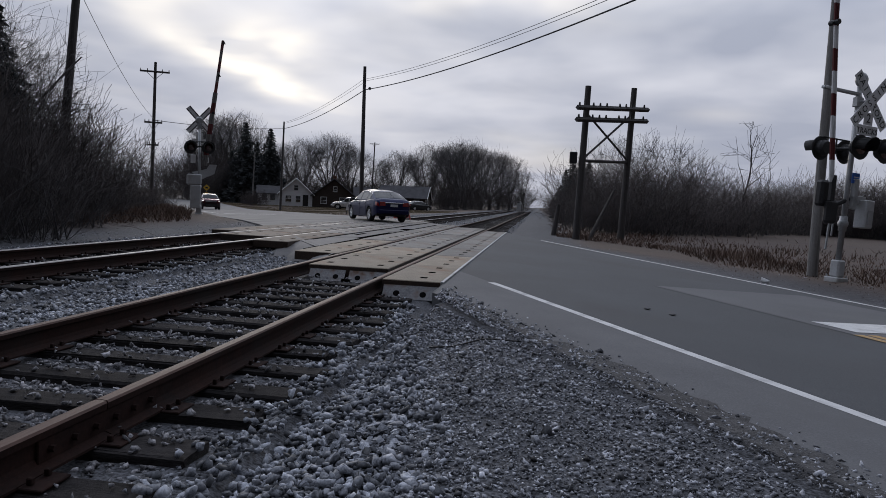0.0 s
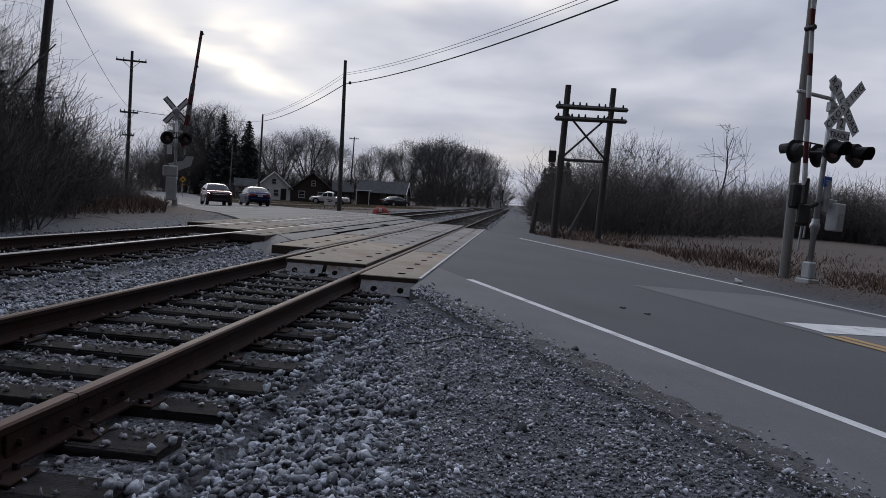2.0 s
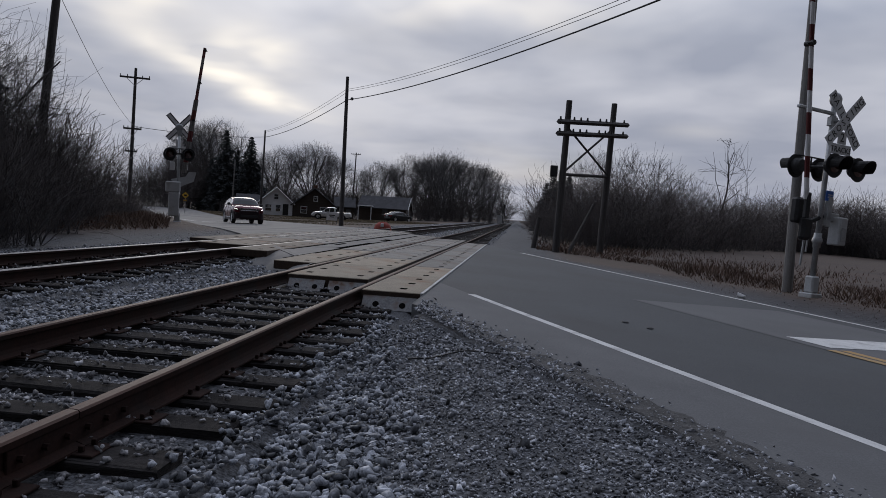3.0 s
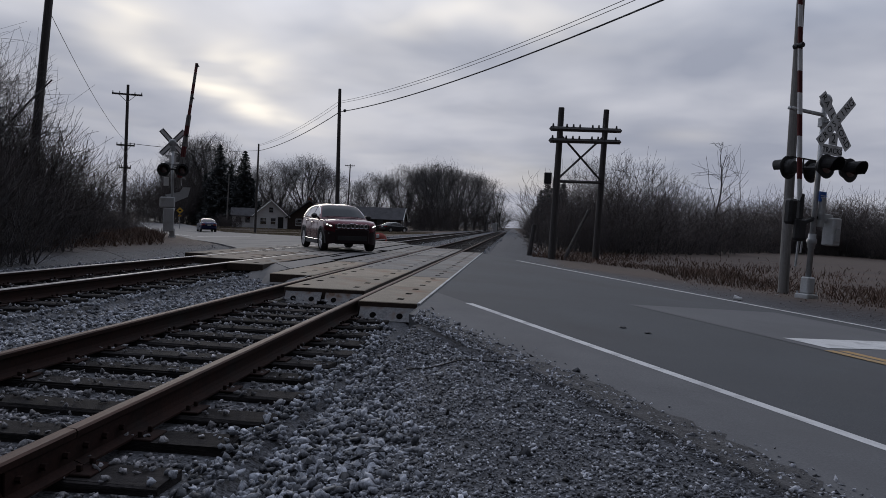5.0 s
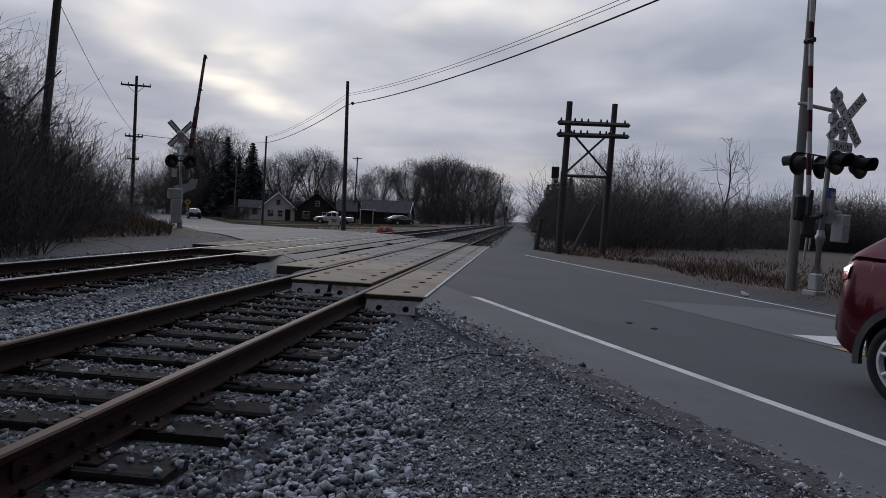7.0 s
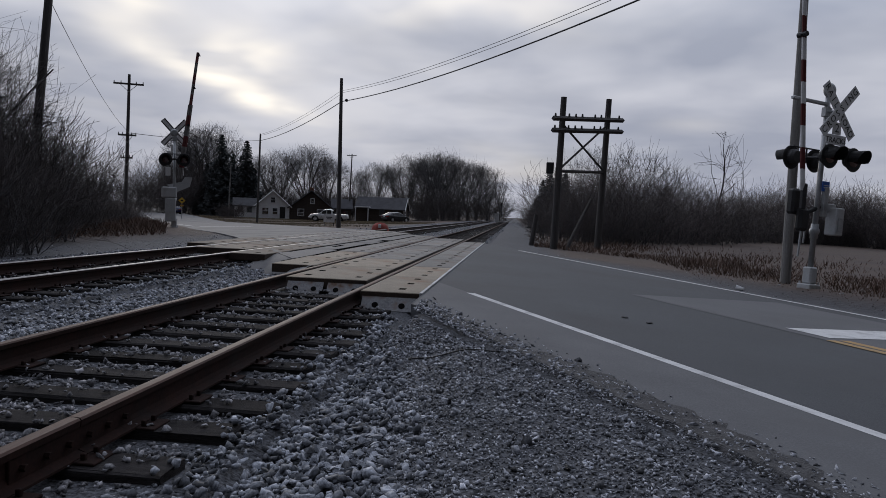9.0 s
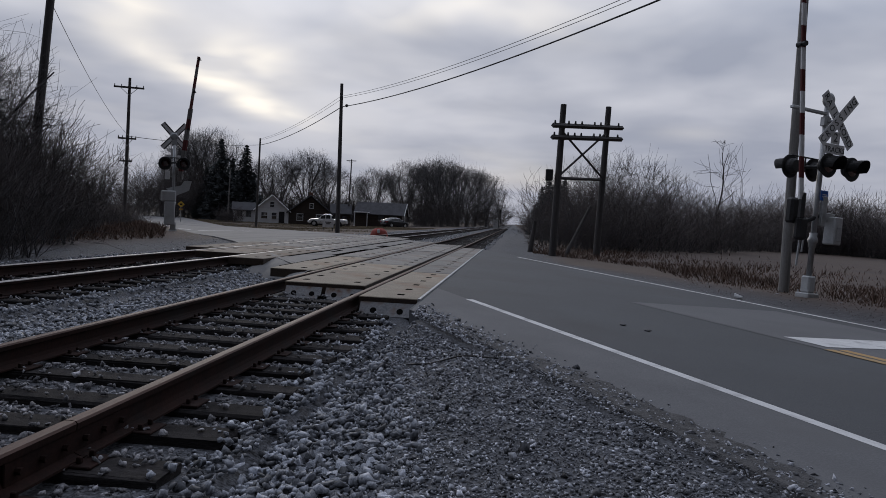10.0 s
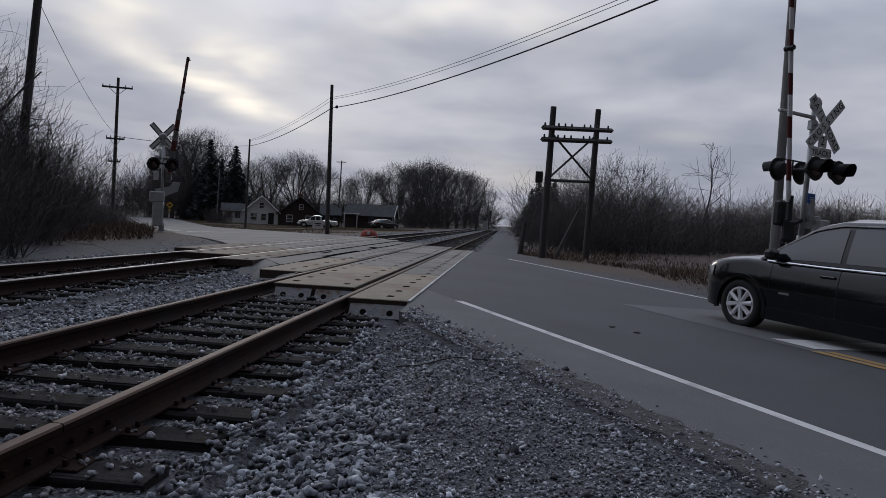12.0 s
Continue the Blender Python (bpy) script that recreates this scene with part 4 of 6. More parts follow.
        for v in ((-0.1, -0.12, 1.5), (-0.62, -0.12, 1.75), (-0.72, -0.12, 2.15), (-0.42, -0.12, 2.15), (-0.3, -0.12, 1.95), (0.3, -0.12, 1.8)):
            bm.verts.new(v)
        f = bm.faces.new(bm.verts[:])
        r = bmesh.ops.extrude_face_region(bm, geom=[f])
        for v in r["geom"]:
            if isinstance(v, bmesh.types.BMVert):
                v.co.y += 0.16
        part("counterweight", done(bm), M_CABINET, s, "pale grey counterweight plate")
        for z in (2.35, 2.38):
            bm = bmesh.new()
            dx = -0.28 if z > 2.36 else 0.25
            box(bm, dx - 0.1, dx + 0.1, -0.16, -0.14, z - 0.16, z + 0.2, 0.01)
            part("small_box", bm, M_WHITE, s, "small white box")
        gate_arm(s, (-0.22, 0.02, 2.1), (-0.9, 0.02, 7.45), 12, "red and white striped gate arm, raised and leaning")
    return s


signal(pose(6.42, 15.9, float(ground_z(6.42, 15.9)) + 0.06, 0, 3.0, 29), True)
signal(pose(-14.45, 28.45, float(ground_z(-14.45, 28.45)), 0, 0.8, 209), False)


# ---- poles and wires ----
def pole(x, y, height, r, material, label, lean=(0, 0), arms=(), name="utility_pole"):
    z = float(ground_z(x, y))
    p = empty(name, pose(x, y, z), label, "utility pole", "utility poles")
    bm = bmesh.new()
    top = Vector((lean[0], lean[1], height))
    tube(bm, (0, 0, -0.4), top, r, r * 0.62, 14)
    part("pole", done(bm), material, p, smooth=False)
    for h, half, turn in arms:
        m = Matrix.Translation(top * (h / height)) @ pose(0, 0, 0, 0, 0, turn)
        bm = bmesh.new()
        box(bm, -half, half, -0.06 - r, 0.05 - r, -0.06, 0.06, 0.01, m)
        arm = part("crossarm", bm, M_POLE, p)
        bm = bmesh.new()
        for s in (-1, 1):
            tube(bm, m @ Vector((s * half * 0.55, -r, -0.05)), m @ Vector((0, -r * 0.8, -0.55)), 0.02, seg=5)
        part("brace", done(bm), M_STEEL, arm)
        for k in (-0.95, -0.5, 0.5, 0.95):
            bm = bmesh.new()
            tube(bm, m @ Vector((k * half, -r, 0.06)), m @ Vector((k * half, -r, 0.2)), 0.035, 0.025, 8)
            part("insulator", done(bm), M_BLACK, arm)
    return p


def wire(a, b, sag, r, label="black overhead wire", n=24):
    a, b = Vector(a), Vector(b)
    pts = []
    for i in range(n + 1):
        t = i / n
        p = a.lerp(b, t)
        p.z -= sag * 4 * t * (1 - t)
        pts.append(p)
    cu = bpy.data.curves.new("overhead_wire", "CURVE")
    cu.dimensions, cu.bevel_depth, cu.bevel_resolution = "3D", r, 1
    sp = cu.splines.new("POLY")
    sp.points.add(len(pts) - 1)
    for q, p in zip(sp.points, pts):
        q.co = (*p, 1)
    cu.materials.append(M_WIRE)
    return tagged(new("overhead_wire", cu), label, "wire", "overhead wires")


POLE_C, POLE_M, POLE_S = (-12.3, 48.0), (-28.2, 74.3), (6.3, 16.9)
POLE_L, POLE_W = (-27.8, 47.5), (-15.56, 20.95)
pole(*POLE_C, 10.35, 0.17, M_POLE, "tall dark wooden utility pole beside the crossing", (-0.15, 0))
pole(*POLE_M, 9.75, 0.14, M_POLE, "dark wooden utility pole on the grass verge", (0.1, 0))
pole(*POLE_S, 9.6, 0.118, M_POLE_PALE, "pale weathered wooden pole behind the signal mast", (0.02, 0))
pole(*POLE_L, 10.6, 0.15, M_POLE, "wooden utility pole with a crossarm among the brush", (0.1, 0), ((9.9, 1.0, 20), (6.3, 0.6, 20), (4.7, 0.4, 20)))
pole(*POLE_W, 13.5, 0.15, M_POLE, "tall leaning wooden pole in the brush", (1.1, 0))
pole(-50.0, 118.0, 9.0, 0.13, M_POLE_PALE, "thin pale pole before the dark trees", (0.2, 0))
pole(-30.9, 128.0, 12.4, 0.16, M_POLE, "distant pole with a short crossarm above the roofs", (0.2, 0), ((12.1, 0.9, 0),))
ZC, ZS, ZM = float(ground_z(*POLE_C)), float(ground_z(*POLE_S)), float(ground_z(*POLE_M))
for dz, r, dx in ((0.0, 0.028, 0.0), (0.7, 0.011, 0.1), (0.8, 0.011, -0.1)):
    wire((POLE_C[0] - 0.1 + dx, POLE_C[1], ZC + 8.75 + dz * 0.9), (POLE_S[0] + dx, POLE_S[1], ZS + 8.12 + dz * 0.5), 0.55, r, "thick black overhead cable" if dz == 0 else "thin black overhead wire")
    wire((POLE_C[0] - 0.1 + dx, POLE_C[1], ZC + 8.75 + dz * 0.9), (POLE_M[0] + 0.1 + dx, POLE_M[1], ZM + 9.0 + dz * 0.8), 0.4, r, "thick black overhead cable" if dz == 0 else "thin black overhead wire")
wire((POLE_W[0] + 0.6, POLE_W[1], 7.35), (POLE_L[0] + 0.2, POLE_L[1], 5.9), 0.5, 0.011, "thin black service wire")
wire((POLE_L[0] + 0.2, POLE_L[1], 5.9), (POLE_M[0] + 0.1, POLE_M[1], 8.3), 0.25, 0.022, "thin black service wire")
bm = bmesh.new()
bmesh.ops.create_uvsphere(bm, u_segments=10, v_segments=6, radius=0.11, matrix=pose(-11.75, 46.84, ZC + 8.66))
tagged(part("cable_splice", done(bm), M_BLACK), "black cable splice hanging on the wire", "cable splice")


def h_frame():
    a, b = Vector((1.62, 29.0, -0.25)), Vector((3.66, 31.3, -0.3))
    ta, tb = a + Vector((0.12, 0, 6.25)), b + Vector((0.17, 0, 6.65))
    f = empty("telegraph_frame", pose(0, 0, 0), "old dark telegraph frame of two poles with crossarms", "telegraph pole")
    for p, t in ((a, ta), (b, tb)):
        bm = bmesh.new()
        tube(bm, p, t, 0.155, 0.12, 14)
        part("pole", done(bm), M_POLE, f)
    d = (tb - ta).normalized()
    for k in (0.86, 0.785):
        p, q = a.lerp(ta, k), b.lerp(tb, k)
        side = Vector((d.y, -d.x, 0)).normalized() * 0.22
        p2, q2 = p - d * 0.85 + side, q + d * 0.85 + side
        bm = bmesh.new()
        tube(bm, p2, q2, 0.1, 0.1, 4)
        arm = part("crossarm", done(bm), M_POLE, f)
        for i in range(11):
            c = p2.lerp(q2, (i + 0.3) / 11)
            if (i * 7 + round(k * 100)) % 4 == 1:
                continue
            bm = bmesh.new()
            tube(bm, c + Vector((0, 0, 0.07)), c + Vector((0, 0, 0.21)), 0.05, 0.03, 8)
            part("insulator", done(bm), M_BLACK, arm)
    for u, v in ((0.83, 0.53), (0.53, 0.83)):
        bm = bmesh.new()
        tube(bm, a.lerp(ta, u), b.lerp(tb, v), 0.045, 0.045, 6)
        part("cross_brace", done(bm), M_POLE, f)
    bm = bmesh.new()
    tube(bm, a.lerp(ta, 0.52), b.lerp(tb, 0.52), 0.07, 0.07, 6)
    part("strut", done(bm), M_POLE, f)
    bm = bmesh.new()
    c = a.lerp(ta, 0.55)
    box(bm, c.x - 0.52, c.x - 0.22, c.y - 0.15, c.y + 0.15, c.z - 0.3, c.z + 0.15, 0.02)
    part("junction_box", bm, M_BLACK, f)
    bm = bmesh.new()
    tube(bm, (2.05, 28.7, -0.35), (3.1, 29.6, 1.9), 0.09, 0.05, 8)
    tagged(part("leaning_stub", done(bm), M_POLE), "thin leaning wooden stub pole beside the frame", "pole stub")
    bm = bmesh.new()
    tube(bm, (0.75, 32, -0.4), (0.95, 32, 1.2), 0.12, 0.1, 8)
    tagged(part("post_stump", done(bm), M_POLE), "short dark wooden post beside the track", "post")


h_frame()


def fallen_cable():
    """A thin dark cable end that lies across the gravel."""
    bm = bmesh.new()
    pts = []
    for i in range(15):
        x = -0.84 + i * 0.055
        y = 5.62 + 0.06 * i / 14 + 0.02 * math.sin(i * 0.9)
        pts.append(Vector((x, y, float(ground_z(x, y) + ground_rough(x, y)) + 0.012)))
    path_tube(bm, pts, 0.007, 6)
    tagged(part("fallen_cable", done(bm), M_BLACK), "thin dark cable lying across the gravel", "cable")


fallen_cable()


# ---- trees and brush ----
def tubes_mesh(name, segs, sides, material):
    """Many tapered bars at once: rows of start, end, two radii."""
    s = np.asarray(segs, float)
    p0, p1, r0, r1 = s[:, :3], s[:, 3:6], s[:, 6], s[:, 7]
    d = p1 - p0
    d /= np.maximum(np.linalg.norm(d, axis=1, keepdims=True), 1e-6)
    ref = np.where(np.abs(d[:, 2:3]) < 0.9, [[0, 0, 1.0]], [[1.0, 0, 0]])
    a = np.cross(d, ref)
    a /= np.linalg.norm(a, axis=1, keepdims=True)
    b = np.cross(d, a)
    ang = 2 * np.pi * np.arange(sides) / sides
    ring = a[:, None] * np.cos(ang)[None, :, None] + b[:, None] * np.sin(ang)[None, :, None]
    v = np.concatenate([p0[:, None] + ring * r0[:, None, None], p1[:, None] + ring * r1[:, None, None]], 1)
    i = np.arange(sides)
    f = np.stack([i, (i + 1) % sides, (i + 1) % sides + sides, i + sides], -1)
    f = f[None] + (np.arange(len(s)) * 2 * sides)[:, None, None]
    v, f = v.reshape(-1, 3), f.reshape(-1, 4)
    me = bpy.data.meshes.new(name)
    me.vertices.add(len(v))
    me.vertices.foreach_set("co", v.ravel())
    me.loops.add(f.size)
    me.loops.foreach_set("vertex_index", f.ravel())
    me.polygons.add(len(f))
    me.polygons.foreach_set("loop_start", np.arange(len(f)) * 4)
    me.polygons.foreach_set("loop_total", np.full(len(f), 4))
    me.update(calc_edges=True)
    me.materials.append(material)
    return me


def grow(rng, start, way, length, radius, level, levels, out, spread, droop, kids, curve=0.22):
    """One limb in bent pieces, with side limbs from its upper part."""
    steps = 4 if level < 2 else 3
    p, d = np.array(start, float), np.array(way, float)
    for i in range(steps):
        d = d + rng.normal(size=3) * curve + np.array([0, 0, 0.05 - droop * level])
        d /= np.linalg.norm(d)
        q = p + d * length / steps
        ra, rb = radius * (1 - 0.75 * i / steps), radius * (1 - 0.75 * (i + 1) / steps)
        out[min(level, 3)].append((*p, *q, ra, rb))
        if level < levels and (i > 0 or level > 0):
            for _ in range(kids[level]):
                t = rng.uniform(0, 1)
                side = rng.normal(size=3)
                side -= d * side.dot(d)
                side /= np.linalg.norm(side)
                a = rng.uniform(0.55, 1.0) * spread
                k = d * np.cos(a) + side * np.sin(a)
                k[2] += 0.12
                grow(rng, p + (q - p) * t, k / np.linalg.norm(k), length * rng.uniform(0.42, 0.72), max(rb * rng.uniform(0.45, 0.7), 0.006), level + 1, levels, out, spread, droop, kids, curve)
        p = q


def crown_tree(name, seed, height, radius, label, leaders=8, kids=(6, 6, 5), wide=0.44, clear=0.16, twig=M_TWIG, thin=0.022):
    """A field-grown bare tree: limbs fan out of a short trunk and end along a rounded, uneven crown."""
    rng = np.random.default_rng(seed)
    mid, half = np.array([0, 0, height * 0.57]), np.array([height * wide, height * wide, height * 0.43])
    lobes = rng.uniform(0, 2 * np.pi, 3)

    def room(p, d):
        a = math.atan2(d[1], d[0])
        lump = 1.0 + 0.09 * math.sin(3 * a + lobes[0]) + 0.07 * math.sin(5 * d[2] * 2 + lobes[1]) + 0.05 * math.sin(7 * a + lobes[2])
        u, w = (p - mid) / (half * lump), d / (half * lump)
        A, B, C = w @ w, 2 * u @ w, u @ u - 1
        q = B * B - 4 * A * C
        return (-B + math.sqrt(q)) / (2 * A) if q > 0 else 0.0

    thick, fine = [], []

    def limb(p, d, r, level):
        l = room(p, d) * rng.uniform(0.72, 1.0)
        if l < 0.35:
            return
        n = 5 - level
        marks = [(p, d, r)]
        for i in range(n):
            d = d + rng.normal(size=3) * (0.15 + 0.04 * level) + (0, 0, 0.02)
            d /= np.linalg.norm(d)
            q = p + d * l / n
            e = max(r * (1 - 0.8 / n * (1 + 0.1 * i)), thin * 0.6)
            (thick if level < 2 else fine).append((*p, *q, r, e))
            p, r = q, e
            marks.append((p, d, r))
        if level < len(kids):
            for k in range(kids[level]):
                i = min(n - 1, int(n * rng.uniform(0.18, 1.0)))
                (pa, da, ra), (pb, db, rb) = marks[i], marks[i + 1]
                at = rng.uniform()
                side = rng.normal(size=3)
                side -= db * side.dot(db)
                side /= np.linalg.norm(side)
                g = rng.uniform(0.35, 0.85)
                c = db * math.cos(g) + side * math.sin(g) + (0, 0, 0.1)
                limb(pa + (pb - pa) * at, c / np.linalg.norm(c), max(rb * 0.6, thin), level + 1)

    top = height * clear
    thick += [(0, 0, -0.3, 0, 0, top * 0.5, radius * 1.3, radius), (0, 0, top * 0.5, 0, 0, top, radius, radius * 0.95)]
    for k in range(leaders):
        a = 2 * np.pi * (k + rng.uniform(-0.3, 0.3)) / leaders * 2.6
        tilt = 0.12 + 0.78 * (k + rng.uniform(0, 0.6)) / leaders
        limb(np.array([0, 0, top * rng.uniform(0.8, 1.0)]), np.array([math.sin(tilt) * math.cos(a), math.sin(tilt) * math.sin(a), math.cos(tilt)]), radius * rng.uniform(0.38, 0.55), 0)
    t = tagged(new(name), label, "tree")
    part_of_mesh("trunk", tubes_mesh("trunk", thick, 5, M_BARK), M_BARK, t)
    part_of_mesh("crown", tubes_mesh("crown", fine, 3, twig), twig, t, "bare winter twigs")
    return t


def thicket(name, seed, width, height, stems, label, twig=M_BRUSH, thin=0.008):
    """A bush of many bare stems out of the ground."""
    rng = np.random.default_rng(seed)
    out = [[], [], [], []]
    for _ in range(stems):
        a, r = rng.uniform(0, 2 * np.pi), width * 0.5 * np.sqrt(rng.uniform())
        h = height * rng.uniform(0.45, 1.0)
        way = np.array([0.3 * math.cos(a) * r / width, 0.3 * math.sin(a) * r / width, 1.0]) + rng.normal(size=3) * 0.16
        grow(rng, (r * math.cos(a), r * math.sin(a), -0.2), way / np.linalg.norm(way), h, 0.03, 1, 3, out, 0.85, 0.0, (0, 2, 2, 0), 0.2)
    t = tagged(new(name), label, "bush")
    part_of_mesh("woody_base", tubes_mesh("woody_base", out[1] + out[2], 4, M_BARK), M_BARK, t)
    fine = [(*s[:6], max(s[6], thin), max(s[7], thin * 0.8)) for s in out[3]]
    part_of_mesh("twig_mass", tubes_mesh("twig_mass", fine, 3, twig), twig, t, "tangled bare twigs")
    return t


def conifer(name, seed, height, width, label):
    """A spruce: whorls of drooping boughs, each a spray of needle blades."""
    rng = np.random.default_rng(seed)
    t = tagged(new(name), label, "conifer")
    part_of_mesh("trunk", tubes_mesh("trunk", [(0, 0, -0.3, 0, 0, height, 0.02 * height, 0.01)], 7, M_BARK), M_BARK, t)
    v, f, segs = [], [], []
    z = height * 0.06
    while z < height * 0.99:
        reach = width * 0.5 * (1 - z / height) ** 0.8 + 0.12
        for k in range(10):
            a = rng.uniform(0, 2 * np.pi)
            l = reach * rng.uniform(0.7, 1.15)
            c, s = math.cos(a), math.sin(a)
            n = max(4, int(l * 6))
            for i in range(n):
                u = (i + 0.6) / n
                p = np.array([c * l * u, s * l * u, z + 0.12 * l * u - 0.42 * l * u * u])
                for _ in range(3):
                    w = rng.normal(size=3) * (0.34, 0.34, 0.17) * (1.15 - u * 0.5) * max(0.6, l * 0.55)
                    w2 = rng.normal(size=3) * 0.11
                    b = len(v)
                    v += [p - w2, p + w2, p + w + (0, 0, -0.1)]
                    f.append((b, b + 1, b + 2))
        z += height * 0.028 + 0.05
    me = bpy.data.meshes.new("foliage")
    me.from_pydata([tuple(q) for q in v], [], f)
    part_of_mesh("foliage", me, M_NEEDLE, t, "dark green drooping boughs, paled as by haze")
    return t


def place(proto, spots, group):
    """Puts a first thing at the first spot and copies of it at the others: x, y, scale."""
    proto["group"] = group
    rng = random.Random(len(spots) * 7 + int(spots[0][0]))
    for x, y, k in spots[1:]:
        c = copy_thing(proto, pose(x, y, float(ground_z(x, y)), 0, 0, rng.uniform(0, 360)))
        c.scale = (k * rng.uniform(0.92, 1.12), k * rng.uniform(0.92, 1.12), k)
    x, y, k = spots[0]
    proto.matrix_basis = pose(x, y, float(ground_z(x, y)), 0, 0, rng.uniform(0, 360))
    proto.scale = (k, k, k)


def bearing(px, depth, roll_px=0.0):
    """Place on the plan at an angle left (+) of the track, in degrees, and a distance."""
    a = radians(px)
    return (-math.sin(a) * depth, math.cos(a) * depth)


def spots(rows):
    return [(*bearing(a, d), k) for a, d, k in rows]


# bare trees behind the houses and along the far side
place(crown_tree("tree", 21, 17.5, 0.48, "large spreading bare tree behind the houses"),
      spots([(16.9, 165, 0.95), (19.0, 172, 0.89), (15.3, 185, 0.88), (11.4, 160, 0.75), (8.8, 168, 0.89), (24.5, 165, 1.13), (25.4, 170, 1.09), (20.8, 190, 0.88), (26.2, 170, 0.85)]), "bare trees behind the houses")
place(crown_tree("tree", 22, 15.5, 0.42, "bare tree with a rounded dense crown near the track", 9, (6, 5, 4), 0.42, 0.12),
      spots([(6.7, 165, 1.05), (5.9, 150, 0.94), (4.6, 165, 0.9), (7.3, 158, 0.9), (3.9, 170, 0.94), (2.3, 185, 0.93), (5.4, 190, 1.1), (10.0, 190, 0.92), (12.9, 200, 0.88), (1.3, 230, 0.86), (7.6, 180, 0.99), (27.0, 165, 0.7), (3.2, 200, 1.02)]), "bare trees near the track")
# right of the track
place(crown_tree("tree", 23, 9.0, 0.15, "slender bare tree with few limbs above the brush", 4, (4, 3, 2), 0.26, 0.36, thin=0.018),
      spots([(-15.5, 62, 1.02)]), "lone tree in the brush")
place(crown_tree("tree", 24, 8.0, 0.14, "bare scrub tree beside the field", 6, (4, 4, 3), 0.46, 0.12, thin=0.014),
      spots([(-6.6, 46, 0.78), (-8.2, 50, 0.9), (-9.8, 54, 0.88), (-11.6, 58, 0.78), (-13.2, 62, 0.7), (-18.4, 90, 0.8), (-21.5, 105, 0.95), (-24.5, 100, 0.95), (-26.5, 95, 0.8), (-28, 98, 0.9), (-20, 100, 0.95), (-23, 105, 0.95)]), "scrub trees beside the field")
# left
place(crown_tree("tree", 25, 10.5, 0.2, "bare tree rising out of the brush", 8, (6, 5, 4), 0.46, 0.18, thin=0.011),
      spots([(40.6, 27, 0.66), (42.2, 24, 0.6), (38.9, 27, 0.48), (37.4, 34, 0.36), (44.5, 25, 0.6), (27.8, 165, 0.8), (25.3, 170, 1.3), (26.6, 168, 1.0)]), "trees left of the road")
place(thicket("bush", 31, 3.6, 3.6, 34, "tangled bare brown bush on the bank", M_BRUSH_DARK),
      spots([(40.5, 19, 0.66), (38.3, 21, 0.70), (36.5, 24, 0.70), (35.0, 27, 0.71), (33.6, 31, 0.39), (32.2, 36, 0.36), (31.2, 41, 0.32), (43.0, 18, 0.77), (45.5, 20, 0.84), (37.5, 28, 0.88), (35.6, 33, 0.91), (33.8, 38, 0.46), (40.0, 25, 0.98), (42.5, 24, 1.05), (30.4, 46, 0.31), (39.2, 17, 0.52), (35.8, 21.5, 0.45), (33.8, 26, 0.42), (41.8, 16, 0.56), (48, 18, 0.84), (31.6, 33, 0.19), (29.4, 52, 0.27), (30.4, 37, 0.18)]), "brush on the bank")
place(thicket("bush", 32, 4.2, 3.4, 36, "dense bare grey-brown thicket beyond the road"),
      spots([(-3.6, 50, 0.7), (-2.9, 70, 0.9), (-2.2, 105, 1.1), (-1.6, 150, 1.2), (-4.6, 42, 0.95), (-6.2, 40, 0.9), (-7.8, 43, 1.0), (-9.2, 45, 1.0), (-10.8, 48, 0.95), (-12.4, 52, 0.95), (-14.0, 56, 0.95), (-15.6, 60, 0.95), (-17.2, 72, 1.1), (-19.0, 84, 1.35), (-20.6, 86, 1.35), (-22.2, 88, 1.3), (-23.8, 88, 1.45), (-25.4, 88, 1.4), (-27.0, 86, 1.35), (-28.6, 84, 1.4), (-5.4, 52, 1.2), (-8.5, 56, 1.25), (-11.6, 62, 1.15), (-18.1, 80, 1.2), (-21.4, 92, 1.5), (-24.6, 94, 1.5), (-30, 86, 1.4), (-13.2, 60, 1.1), (-16.4, 68, 1.1), (-26.2, 92, 1.5), (-22.9, 96, 1.6), (-19.8, 92, 1.5)]), "thicket beyond the road")
place(thicket("bush", 33, 7.0, 5.5, 40, "bare hedge and undergrowth beneath the far trees", M_BRUSH_DARK, 0.014),
      spots([(9.6, 140, 0.72), (8.2, 135, 0.83), (6.8, 140, 0.79), (5.4, 145, 0.79), (4.2, 155, 0.79), (3.2, 180, 0.79), (2.3, 220, 0.86), (11.2, 165, 0.72), (12.8, 185, 0.72), (7.4, 160, 0.86), (5.8, 165, 0.83), (23.4, 156, 1.50), (25.4, 156, 1.50), (22.4, 162, 1.30), (24.4, 158, 1.50), (26.4, 156, 1.50), (1.6, 280, 1.40), (14.2, 190, 1.00), (19.5, 185, 0.90), (10.2, 155, 0.86), (14.8, 160, 1.10), (16.2, 165, 1.15), (17.6, 160, 1.10), (19.0, 158, 1.10), (20.6, 155, 1.00), (13.4, 158, 1.00), (27.4, 150, 1.50), (28.4, 140, 1.20), (22.4, 114, 0.36), (23.2, 115, 0.30), (18.2, 140, 0.50), (30.8, 120, 1.10)]), "undergrowth")
place(conifer("spruce", 41, 13.0, 7.6, "tall dark green spruce beside the white house"),
      spots([(21.7, 140, 1.12), (23.6, 144, 1.22), (22.7, 146, 0.95), (24.6, 150, 0.8), (40.4, 25, 0.48), (41.8, 26, 0.46), (-2.6, 66, 0.46), (-3.3, 62, 0.46), (-2.1, 84, 0.45), (-3.9, 58, 0.4), (45.5, 25, 0.5)]), "spruces")


